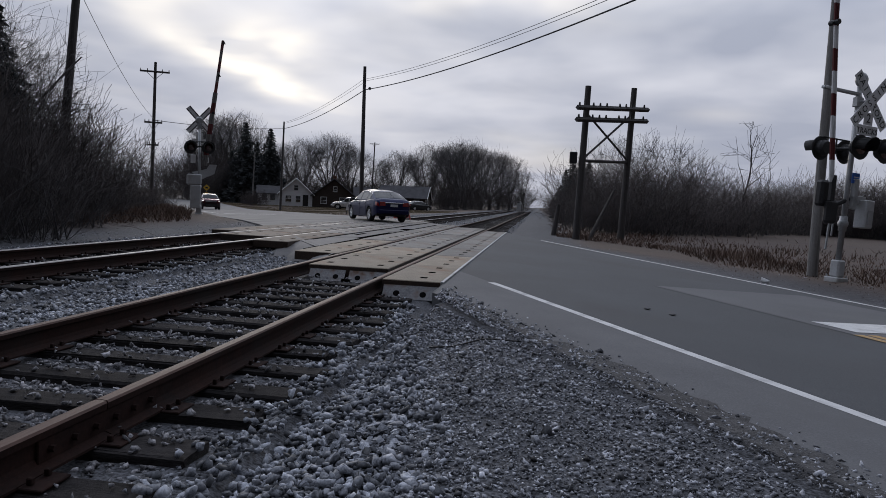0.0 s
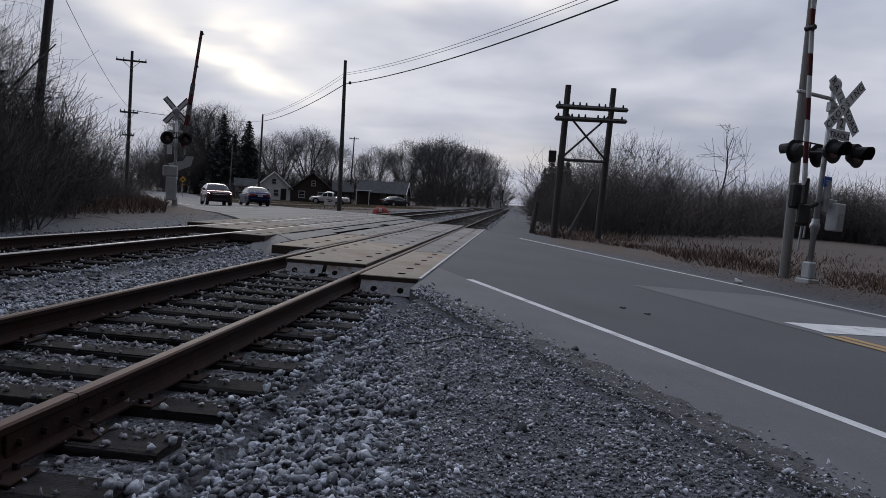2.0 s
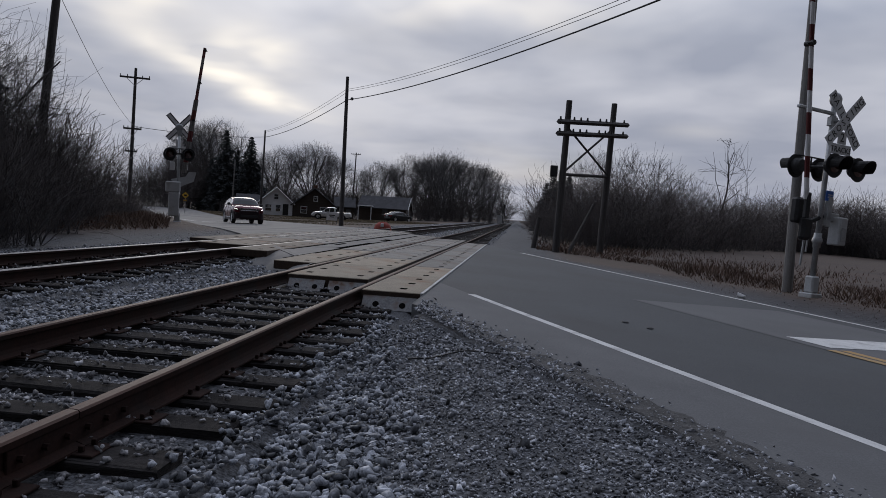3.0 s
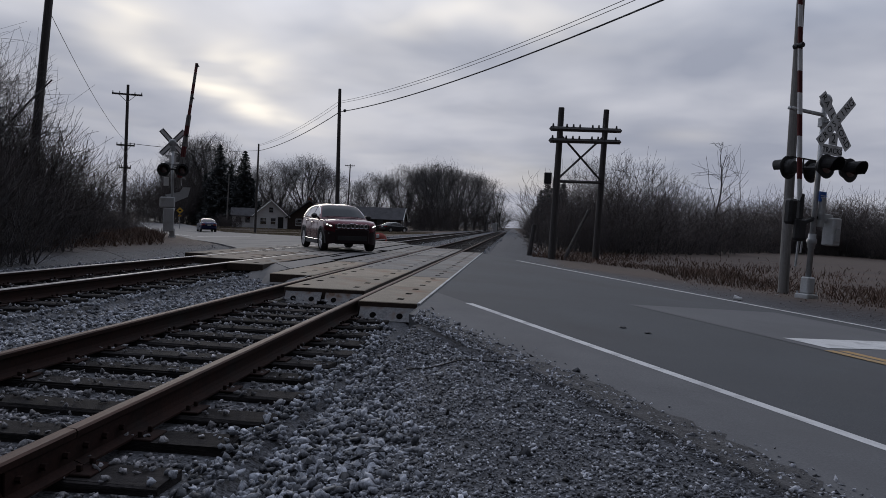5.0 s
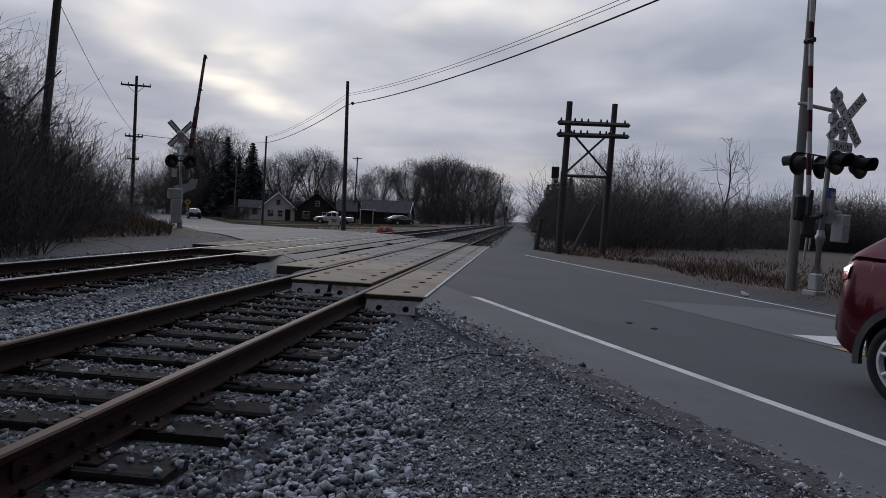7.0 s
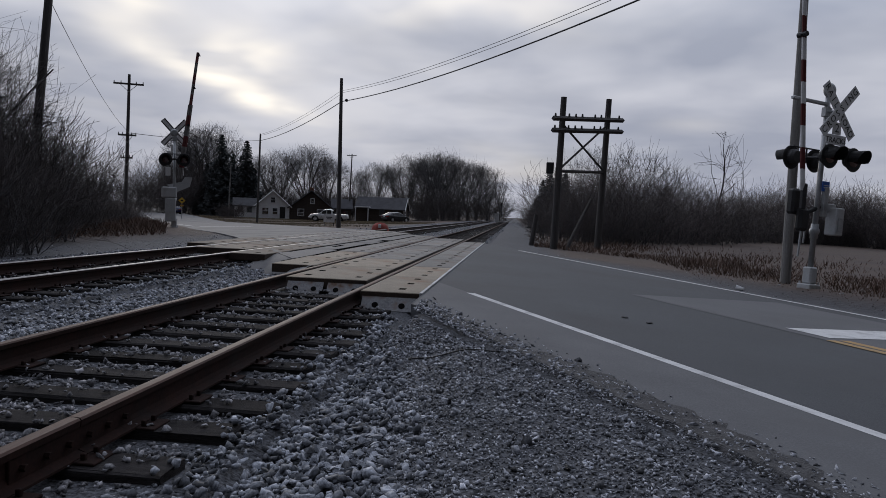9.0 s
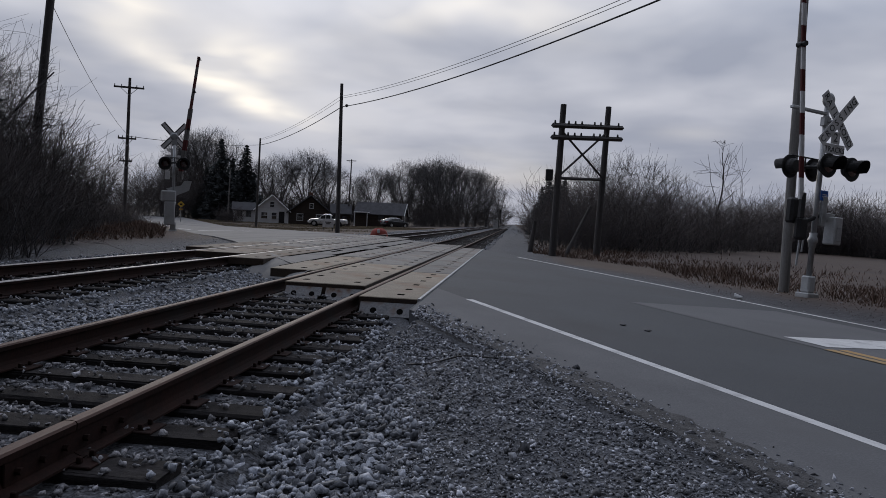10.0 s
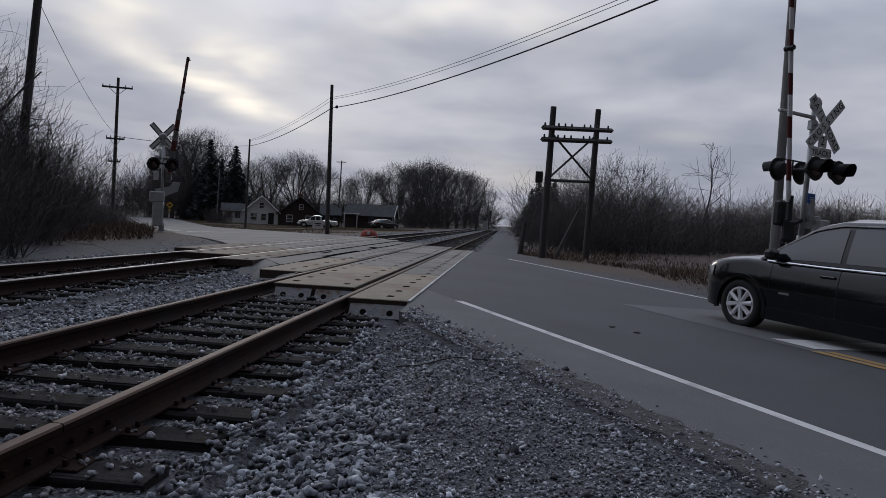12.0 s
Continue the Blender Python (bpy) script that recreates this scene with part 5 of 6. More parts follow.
# ---- dry grass ----
def grass(name, count, region, height, seed, label, material=M_GRASS):
    rng = np.random.default_rng(seed)
    x, y, h = region(rng, count)
    n = len(x)
    z = ground_z(x, y)
    a = rng.uniform(0, np.pi, n)
    w = 0.006 + 0.004 * rng.uniform(size=n) + 0.0004 * np.hypot(x, y)
    hh = height * h * rng.uniform(0.4, 1.1, n)
    lean = rng.normal(size=(n, 2)) * 0.6 * hh[:, None]
    dx, dy = np.cos(a) * w, np.sin(a) * w
    v = np.empty((n, 3, 3))
    v[:, 0] = np.stack([x - dx, y - dy, z - 0.02], -1)
    v[:, 1] = np.stack([x + dx, y + dy, z - 0.02], -1)
    v[:, 2] = np.stack([x + lean[:, 0], y + lean[:, 1], z + hh], -1)
    me = bpy.data.meshes.new(name)
    me.vertices.add(n * 3)
    me.vertices.foreach_set("co", v.ravel())
    me.loops.add(n * 3)
    me.loops.foreach_set("vertex_index", np.arange(n * 3))
    me.polygons.add(n)
    me.polygons.foreach_set("loop_start", np.arange(n) * 3)
    me.polygons.foreach_set("loop_total", np.full(n, 3))
    me.update(calc_edges=True)
    return tagged(part_of_mesh(name, me, material), label, "grass", kind="stuff")


def right_verge(rng, n):
    rn = EDGE_FAR + 0.35 + rng.gamma(1.3, 3.0, n)
    s = rng.uniform(-45, 12, n)
    x, y = road_xy(rn, s)
    keep = (x > 0.9) & (y > 4) & ((x > 4.6) | (rn > EDGE_FAR + 3.5))
    clump = 0.5 + 0.5 * np.sin(x * 1.9 + np.sin(y)) * np.sin(y * 1.3)
    keep &= rng.uniform(size=n) < clump + 0.25
    h = np.clip((rn - EDGE_FAR - 0.3) / 2.5, 0.15, 1) * (0.7 + 0.5 * np.sin(x * 0.7 + 1) * np.sin(y * 0.5))
    return x[keep], y[keep], h[keep]


def left_bank(rng, n):
    a = radians(1) * rng.uniform(27.5, 48, n)
    d = 15 + 32 * rng.uniform(size=n) ** 1.2
    x, y = -np.sin(a) * d, np.cos(a) * d
    rn, s = road_coords(x, y)
    keep = (rn < 1.2) & (x < -12.2)
    return x[keep], y[keep], np.full(keep.sum(), 0.8)


def lawn(rng, n):
    rn = rng.uniform(12.2, 40, n)
    s = rng.uniform(-130, -52, n)
    x, y = road_xy(rn, s)
    keep = x < -10.5
    return x[keep], y[keep], np.full(keep.sum(), 0.18)


grass("dry_grass", 42000, right_verge, 0.3, 51, "tall dead straw-coloured grass on the verge")
grass("dry_grass", 22000, left_bank, 0.42, 52, "dead brown grass under the brush")
grass("lawn_grass", 40000, lawn, 0.5, 53, "short dull winter lawn grass", M_LAWN)


# ---- houses ----
M_SIDING = mat("white_siding", (0.66, 0.67, 0.69), (0.82, 0.83, 0.85), 1, 14, 0.7, bump=0.3, depth=0.01, stretch=(0.3, 0.3, 9))
M_BROWN_WALL = mat("brown_siding", (0.035, 0.028, 0.024), (0.07, 0.054, 0.046), 1, 14, 0.85, bump=0.3, depth=0.01, stretch=(0.3, 0.3, 6))
M_BRICK_WALL = mat("red_brown_brick", (0.1, 0.055, 0.042), (0.19, 0.105, 0.08), 2, 18, 0.9, bump=0.3, depth=0.01)
M_ROOF = mat("grey_shingle_roof", (0.035, 0.035, 0.04), (0.08, 0.08, 0.088), 1.2, 10, 0.9, bump=0.5, depth=0.02)
M_PANE = glass_mat("dark_window_pane", (0.015, 0.017, 0.02))


def house(m, w, d, h, ridge, wall, label, trim=M_SIDING, windows=(), door=None, wing=None, chimney=False, porch=None):
    """A gabled house: its gable end looks to -y, w wide, d deep, walls h high."""
    t = empty("house", m, label, "house", "houses by the crossing")
    bm = bmesh.new()
    vs = [(-w / 2, -0.4), (w / 2, -0.4), (w / 2, h), (0, h + ridge), (-w / 2, h)]
    a = [bm.verts.new((x, 0, z)) for x, z in vs]
    b = [bm.verts.new((x, d, z)) for x, z in vs]
    bm.faces.new(a)
    bm.faces.new(b[::-1])
    for i in range(5):
        bm.faces.new((a[i], b[i], b[(i + 1) % 5], a[(i + 1) % 5]))
    part("wall", done(bm), wall, t)
    for s in (-1, 1):
        bm = bmesh.new()
        n = Vector((s * ridge, 0, w / 2)).normalized()
        p, q = Vector((0, 0, h + ridge)), Vector((s * (w / 2 + 0.35), 0, h - 0.35 * ridge / (w / 2)))
        quad = [p + Vector((0, -0.35, 0)), q + Vector((0, -0.35, 0)), q + Vector((0, d + 0.35, 0)), p + Vector((0, d + 0.35, 0))]
        lo = [bm.verts.new(v + n * 0.02) for v in quad]
        hi = [bm.verts.new(v + n * 0.16) for v in quad]
        bm.faces.new(lo)
        bm.faces.new(hi[::-1])
        for i in range(4):
            bm.faces.new((lo[i], lo[(i + 1) % 4], hi[(i + 1) % 4], hi[i]))
        roof = part("roof", done(bm), M_ROOF, t)
        bm = bmesh.new()
        tube(bm, p + Vector((0, -0.37, 0.05)), q + Vector((0, -0.37, 0.05)), 0.09, 0.09, 4)
        part("barge_board", done(bm), trim, roof, "pale barge board")
    for x, z, ww, hh in windows:
        bm = bmesh.new()
        box(bm, x - ww / 2, x + ww / 2, -0.03, 0.02, z - hh / 2, z + hh / 2)
        win = part("window", bm, M_PANE, t, "dark window")
        bm = bmesh.new()
        for x0, x1, z0, z1 in ((-ww / 2 - 0.08, -ww / 2, -hh / 2, hh / 2), (ww / 2, ww / 2 + 0.08, -hh / 2, hh / 2), (-ww / 2 - 0.08, ww / 2 + 0.08, hh / 2, hh / 2 + 0.1), (-ww / 2 - 0.1, ww / 2 + 0.1, -hh / 2 - 0.1, -hh / 2), (-ww / 2, ww / 2, -0.025, 0.025)):
            box(bm, x + x0, x + x1, -0.06, 0.0, z + z0, z + z1)
        part("window_frame", bm, M_SIDING, win)
    if door is not None:
        bm = bmesh.new()
        box(bm, door - 0.48, door + 0.48, -0.05, 0.02, 0.1, 2.1, 0.01)
        part("door", bm, M_BLACK, t, "dark door")
    if wing:
        x0, x1, y0, y1, hw, rw = wing
        bm = bmesh.new()
        sec = [(y0, -0.4), (y1, -0.4), (y1, hw), ((y0 + y1) / 2, hw + rw), (y0, hw)]
        a = [bm.verts.new((x0, y, z)) for y, z in sec]
        b = [bm.verts.new((x1, y, z)) for y, z in sec]
        bm.faces.new(a)
        bm.faces.new(b[::-1])
        for i in range(5):
            bm.faces.new((a[i], b[i], b[(i + 1) % 5], a[(i + 1) % 5]))
        wg = part("wing", done(bm), wall, t)
        for s in (0, 1):
            yb = y0 - 0.3 if s == 0 else y1 + 0.3
            bm = bmesh.new()
            ym, zt, ze = (y0 + y1) / 2, hw + rw + 0.06, hw - 0.1 + 0.06
            lo = [bm.verts.new(v) for v in ((x0 - 0.3, ym, zt), (x1 + 0.3, ym, zt), (x1 + 0.3, yb, ze), (x0 - 0.3, yb, ze))]
            hi = [bm.verts.new(v.co + Vector((0, 0, 0.14))) for v in lo]
            bm.faces.new(lo)
            bm.faces.new(hi[::-1])
            for i in range(4):
                bm.faces.new((lo[i], lo[(i + 1) % 4], hi[(i + 1) % 4], hi[i]))
            part("wing_roof", done(bm), M_ROOF, wg)
        for k in (0.3, 0.7):
            xx = x0 + (x1 - x0) * k
            bm = bmesh.new()
            box(bm, xx - 0.45, xx + 0.45, y0 - 0.03, y0 + 0.02, 0.9, 1.9)
            part("wing_window", bm, M_PANE, wg, "dark window")
    if chimney:
        bm = bmesh.new()
        box(bm, -0.35, 0.35, d * 0.55, d * 0.55 + 0.6, h + ridge * 0.5, h + ridge + 0.8, 0.03)
        part("chimney", bm, M_BRICK_WALL, t)
    if porch:
        y0, y1, dep, hp = porch
        bm = bmesh.new()
        box(bm, -w / 2 - dep, -w / 2, y0, y1, hp, hp + 0.15, 0.02)
        pr = part("porch_roof", bm, trim, t, "pale porch roof")
        for y in (y0 + 0.12, y1 - 0.12):
            bm = bmesh.new()
            box(bm, -w / 2 - dep + 0.06, -w / 2 - dep + 0.18, y - 0.06, y + 0.06, -0.3, hp)
            part("porch_post", bm, trim, pr)
        for y in (1.4, 3.6):
            bm = bmesh.new()
            box(bm, -w / 2 - 0.03, -w / 2 + 0.02, y - 0.5, y + 0.5, 0.8, 1.8)
            part("window", bm, M_PANE, t, "dark window")
    return t


def on_ground(a, d, turn):
    x, y = bearing(a, d)
    return pose(x, y, float(ground_z(x, y)), 0, 0, turn)


house(on_ground(19.6, 128, 22), 5.9, 8.0, 2.3, 2.6, M_SIDING, "small white gabled house with dark windows and a low wing", windows=((-1.3, 1.3, 1.0, 1.1), (0.4, 1.3, 0.8, 1.1), (0.0, 3.3, 0.7, 0.9)), door=1.7, wing=(-6.6, -2.9, 1.2, 5.6, 2.0, 1.3))
house(on_ground(16.6, 128, 16), 7.6, 9.0, 2.2, 3.0, M_BROWN_WALL, "dark brown gabled house with a dark roof", trim=M_ROOF, windows=((-1.8, 1.3, 1.0, 1.1), (1.6, 1.3, 1.0, 1.1), (0.2, 3.4, 0.6, 0.8)), wing=(3.8, 7.2, 1.5, 6.5, 2.2, 1.7), chimney=True)
house(on_ground(9.0, 122, 92), 6.5, 8.0, 2.0, 1.9, M_BROWN_WALL, "low dark house with a grey roof and pale porch", trim=M_SIDING, windows=((0.0, 1.2, 1.0, 1.0),), porch=(5.6, 8.0, 1.6, 2.1))


# ---- roadside things ----
def small_sign(x, y, turn):
    t = empty("yard_sign", pose(x, y, float(ground_z(x, y)), 0, 0, turn), "small white sign board on two short posts", "sign")
    bm = bmesh.new()
    box(bm, -0.42, 0.42, -0.02, 0.02, 0.3, 0.95, 0.01)
    board = part("board", bm, M_WHITE, t)
    bm = bmesh.new()
    for z, w in ((0.7, 0.24), (0.57, 0.16)):
        box(bm, -w, w, -0.026, -0.0215, z - 0.035, z + 0.035)
    part("lettering_bars", bm, M_BLACK, board)
    for s in (-0.36, 0.36):
        bm = bmesh.new()
        box(bm, s - 0.03, s + 0.03, 0.022, 0.07, -0.2, 0.92)
        part("post", bm, M_POLE, t)


small_sign(*bearing(15.15, 55), 14)


def warning_sign(x, y, turn):
    t = empty("warning_sign", pose(x, y, float(ground_z(x, y)), 0, 0, turn), "yellow diamond warning sign on a post", "road sign")
    bm = bmesh.new()
    box(bm, -0.03, 0.03, 0.0, 0.05, -0.2, 2.9)
    part("post", bm, M_STEEL, t)
    bm = bmesh.new()
    box(bm, -0.3, 0.3, -0.015, 0.0, -0.3, 0.3, 0.01, pose(0, 0, 2.6, 0, 45, 0))
    d = part("diamond", bm, mat("yellow_sign_sheet", (0.5, 0.3, 0.03), (0.62, 0.4, 0.05), 3, 30, 0.5, bump=0.05), t)
    bm = bmesh.new()
    box(bm, -0.16, 0.16, -0.02, -0.016, 2.5, 2.7)
    part("symbol_bar", bm, M_BLACK, d)
    bm = bmesh.new()
    box(bm, -0.2, 0.2, -0.015, 0.0, 1.85, 2.05, 0.01)
    part("plate", bm, mat("orange_plate", (0.4, 0.2, 0.03), (0.5, 0.27, 0.04), 3, 30, 0.5, bump=0.05), t)


warning_sign(*bearing(26.4, 95), 28)


def litter():
    t = tagged(new("litter"), "crumpled pale paper cup on the verge", "litter")
    bm = bmesh.new()
    lathe(bm, [(0.0, -0.08), (0.045, -0.08), (0.06, 0.09), (0.05, 0.085), (0.0, -0.06)], 10, pose(0, 0, 0.05, 10, 20, 40))
    for v in bm.verts:
        v.co += Vector((0.01 * math.sin(v.co.y * 60), 0, 0.01 * math.sin(v.co.x * 80)))
    part("cup", done(bm), M_WHITE, t)
    t.matrix_basis = pose(5.05, 16.1, float(ground_z(5.05, 16.1)), 0, 0, 20)


litter()


def clod(x, y, seed):
    """A small dark lump of tar and grit on the asphalt."""
    bm = bmesh.new()
    bmesh.ops.create_icosphere(bm, subdivisions=2, radius=0.042)
    rng = random.Random(seed)
    for v in bm.verts:
        v.co = Vector((v.co.x * rng.uniform(0.8, 1.3), v.co.y * rng.uniform(0.8, 1.2), v.co.z * 0.3 * rng.uniform(0.7, 1.2)))
    c = tagged(part("tar_clod", bm, M_BLACK), "small dark lump of tar on the asphalt", "tar lump", "tar lumps on the road")
    c.matrix_basis = pose(x, y, float(road_z(x)) + 0.012)


clod(1.39, 8.70, 1)
clod(1.64, 8.44, 2)


def relay_cabinet():
    x, y = -5.0, 190.0
    t = empty("relay_cabinet", pose(x, y, float(ground_z(x, y))), "small white cabinet and signal post beside the track", "cabinet")
    bm = bmesh.new()
    box(bm, -0.6, 0.6, -0.5, 0.5, -0.2, 2.2, 0.03)
    part("body", bm, M_WHITE, t)
    bm = bmesh.new()
    box(bm, -0.7, 0.7, -0.6, 0.6, 2.2, 2.35, 0.03)
    part("lid", bm, M_STEEL, t)
    bm = bmesh.new()
    tube(bm, (1.2, 0, -0.2), (1.2, 0, 5.0), 0.08, seg=8)
    box(bm, 0.95, 1.45, -0.1, 0.1, 4.0, 5.2, 0.03)
    part("signal_post", done(bm), M_BLACK, t)


relay_cabinet()


def red_glow_mound():
    """A low rounded red mound, added for an unidentified red glow by the far rail."""
    x, y = bearing(11.0, 43)
    t = empty("equipment_cover", pose(x, y, float(ground_z(x, y)), 0, 0, 10), "low red mound standing in for an unidentified red glow beside the tracks", "cover")
    bm = bmesh.new()
    rings = []
    for r, z in ((0.55, -0.05), (0.54, 0.2), (0.46, 0.42), (0.28, 0.56), (0.0, 0.6)):
        rings.append([bm.verts.new((r * math.cos(a) * 1.0, r * math.sin(a) * 0.7, z + 0.03 * math.sin(3 * a))) for a in (2 * math.pi * i / 16 for i in range(16))])
    for a, b in zip(rings, rings[1:]):
        for i in range(16):
            bm.faces.new((a[i], a[(i + 1) % 16], b[(i + 1) % 16], b[i]))
    bmesh.ops.remove_doubles(bm, verts=bm.verts, dist=0.001)
    part("shell", done(bm), mat("mottled_red", (0.2, 0.035, 0.026), (0.36, 0.08, 0.06), 3, 20, 0.8, bump=0.2), t, smooth=True)
    bm = bmesh.new()
    box(bm, -0.12, 0.06, -0.42, -0.36, 0.3, 0.52, 0.02)
    part("pale_tag", bm, M_WHITE, t)


red_glow_mound()


# ---- vehicles ----
def car_paint(name, c1, c2, coat=0.35, rough=0.3):
    return mat(name, c1, c2, 1.5, 60, rough, metal=0.5, bump=0.0, coat=coat, spec=0.3)


M_MAROON = car_paint("maroon_car_paint", (0.08, 0.005, 0.013), (0.105, 0.008, 0.019), 0.55, 0.24)
M_NAVY = car_paint("navy_car_paint", (0.005, 0.008, 0.042), (0.008, 0.012, 0.058), 0.15, 0.35)
M_BLACK_CAR = car_paint("black_car_paint", (0.005, 0.0055, 0.0065), (0.008, 0.0085, 0.01), 0.8, 0.25)
M_WHITE_CAR = car_paint("white_car_paint", (0.6, 0.6, 0.6), (0.68, 0.68, 0.68))
M_GREY_CAR = car_paint("grey_car_paint", (0.03, 0.032, 0.035), (0.045, 0.047, 0.05))
M_GLASS = glass_mat("car_glass", (0.02, 0.026, 0.028))
M_GLASS.node_tree.nodes["Principled BSDF"].inputs["IOR"].default_value = 3.6
M_GLASS_GREY = glass_mat("grey_car_glass", (0.008, 0.012, 0.014))
M_GLASS_GREY.node_tree.nodes["Principled BSDF"].inputs["IOR"].default_value = 1.5
M_DARK_GLASS = glass_mat("dark_car_glass", (0.008, 0.011, 0.013))
M_DARK_GLASS.node_tree.nodes["Principled BSDF"].inputs["Coat Weight"].default_value = 0.3
M_DARK_GLASS.node_tree.nodes["Principled BSDF"].inputs["Specular IOR Level"].default_value = 0.4
M_SCREEN = glass_mat("windscreen_glass", (0.006, 0.012, 0.017))
M_SCREEN.node_tree.nodes["Principled BSDF"].inputs["Coat Weight"].default_value = 0.0
M_SCREEN.node_tree.nodes["Principled BSDF"].inputs["Specular IOR Level"].default_value = 0.22
M_TYRE = mat("tyre_rubber", (0.012, 0.012, 0.012), (0.03, 0.03, 0.03), 6, 60, 0.85, bump=0.3, depth=0.003)
M_RIM = mat("alloy_rim", (0.7, 0.7, 0.71), (0.85, 0.85, 0.86), 4, 40, 0.35, metal=0.15, bump=0.0)
M_CLAD = mat("dark_plastic_cladding", (0.008, 0.007, 0.008), (0.016, 0.014, 0.016), 5, 80, 0.6, bump=0.1, depth=0.001, spec=0.25)
M_SHADED_FACE = mat("shaded_maroon_face", (0.011, 0.005, 0.007), (0.018, 0.008, 0.011), 5, 80, 0.5, bump=0.0, spec=0.25)
M_ARCH = mat("grey_plastic_trim", (0.045, 0.045, 0.048), (0.08, 0.08, 0.085), 5, 80, 0.6, bump=0.1, depth=0.001)
M_CHROME = mat("chrome", (0.62, 0.62, 0.63), (0.72, 0.72, 0.73), 3, 30, 0.18, metal=1.0, bump=0.0)
M_TAIL = glass_mat("red_tail_lamp", (0.22, 0.01, 0.012), 0.1)
M_CLEAR = glass_mat("clear_lamp_cover", (0.13, 0.135, 0.14), 0.1)
M_BEAM = glow("lit_headlamp", (1.0, 0.98, 0.93), 3.5)
M_PLATE = mat("number_plate", (0.45, 0.46, 0.48), (0.55, 0.56, 0.58), 5, 40, 0.5, bump=0.0)


def surface_mesh(name, f, us, vs, lift=0.0, thick=0.0):
    """A grid on a surface f(u, v), raised outwards by lift."""
    bm = bmesh.new()
    rows = [[bm.verts.new(f(u, v)) for v in vs] for u in us]
    for a, b in zip(rows, rows[1:]):
        for i in range(len(vs) - 1):
            if len({tuple(round(c, 4) for c in w.co) for w in (a[i], b[i], b[i + 1], a[i + 1])}) > 2:
                bm.faces.new((a[i], b[i], b[i + 1], a[i + 1]))
    bm.normal_update()
    c = Vector((0, 0, 0.7))
    faces = [f_ for f_ in bm.faces]
    out = sum((f_.calc_center_median() - c).dot(f_.normal) for f_ in faces)
    if out < 0:
        bmesh.ops.reverse_faces(bm, faces=faces)
        bm.normal_update()
    if lift:
        for v in bm.verts:
            v.co += v.normal * lift
    return bm


class Shape:
    """Side and plan profiles of a car, x forwards."""

    def __init__(self, top, sill, half, roof, axles, arch, belt_in=0.93, roof_in=0.72):
        self.top, self.sill, self.half, self.roof = (np.array(t).T for t in (top, sill, half, roof))
        self.axles, self.arch, self.belt_in, self.roof_in = axles, arch, belt_in, roof_in

    def zt(self, x):
        return float(np.interp(x, *self.top))

    def w(self, x):
        return float(np.interp(x, *self.half))

    def zb(self, x):
        z = float(np.interp(x, *self.sill))
        for a in self.axles:
            d = self.arch ** 2 - (x - a) ** 2
            if d > 0:
                z = max(z, 0.34 + math.sqrt(d))
        return z

    def lower(self, x, v, s=1):
        """v 0 to 1 up the side, 1 to 2 over to the middle."""
        w, zb, zt = self.w(x), self.zb(x), self.zt(x)
        if v <= 1:
            z = zb + (zt - 0.03 - zb) * v
            k = np.interp(z, [0.2, 0.35, 0.62, 0.8, 1.0, 1.12], [0.955, 0.985, 1.0, 0.995, 0.955, 0.925])
            if v > 0.93:
                k -= (v - 0.93) * 0.3
            return Vector((x, s * w * k, z))
        t = v - 1
        y = w * 0.925 * (1 - t)
        return Vector((x, s * y, zt - 0.03 + 0.055 * math.sin(min(1, t * 2.2) * math.pi / 2)))

    def upper(self, x, v, s=1):
        """The glasshouse: v 0 to 1 up the side to the roof's edge, 1 to 2 over the roof."""
        zt, zr = self.zt(x) - 0.02, float(np.interp(x, *self.roof))
        w0, full = self.w(x) * self.belt_in, float(self.roof[1].max())
        share = np.clip((zr - zt) / (full - zt), 0, 1)
        w1 = w0 + (self.w(0) * self.roof_in - w0) * share
        if v <= 1:
            return Vector((x, s * (w0 + (w1 - w0) * (v ** 1.15)), zt + (zr - 0.035 - zt) * v))
        t = v - 1
        return Vector((x, s * w1 * (1 - t), zr - 0.035 + 0.06 * math.sin(min(1, t * 2) * math.pi / 2)))


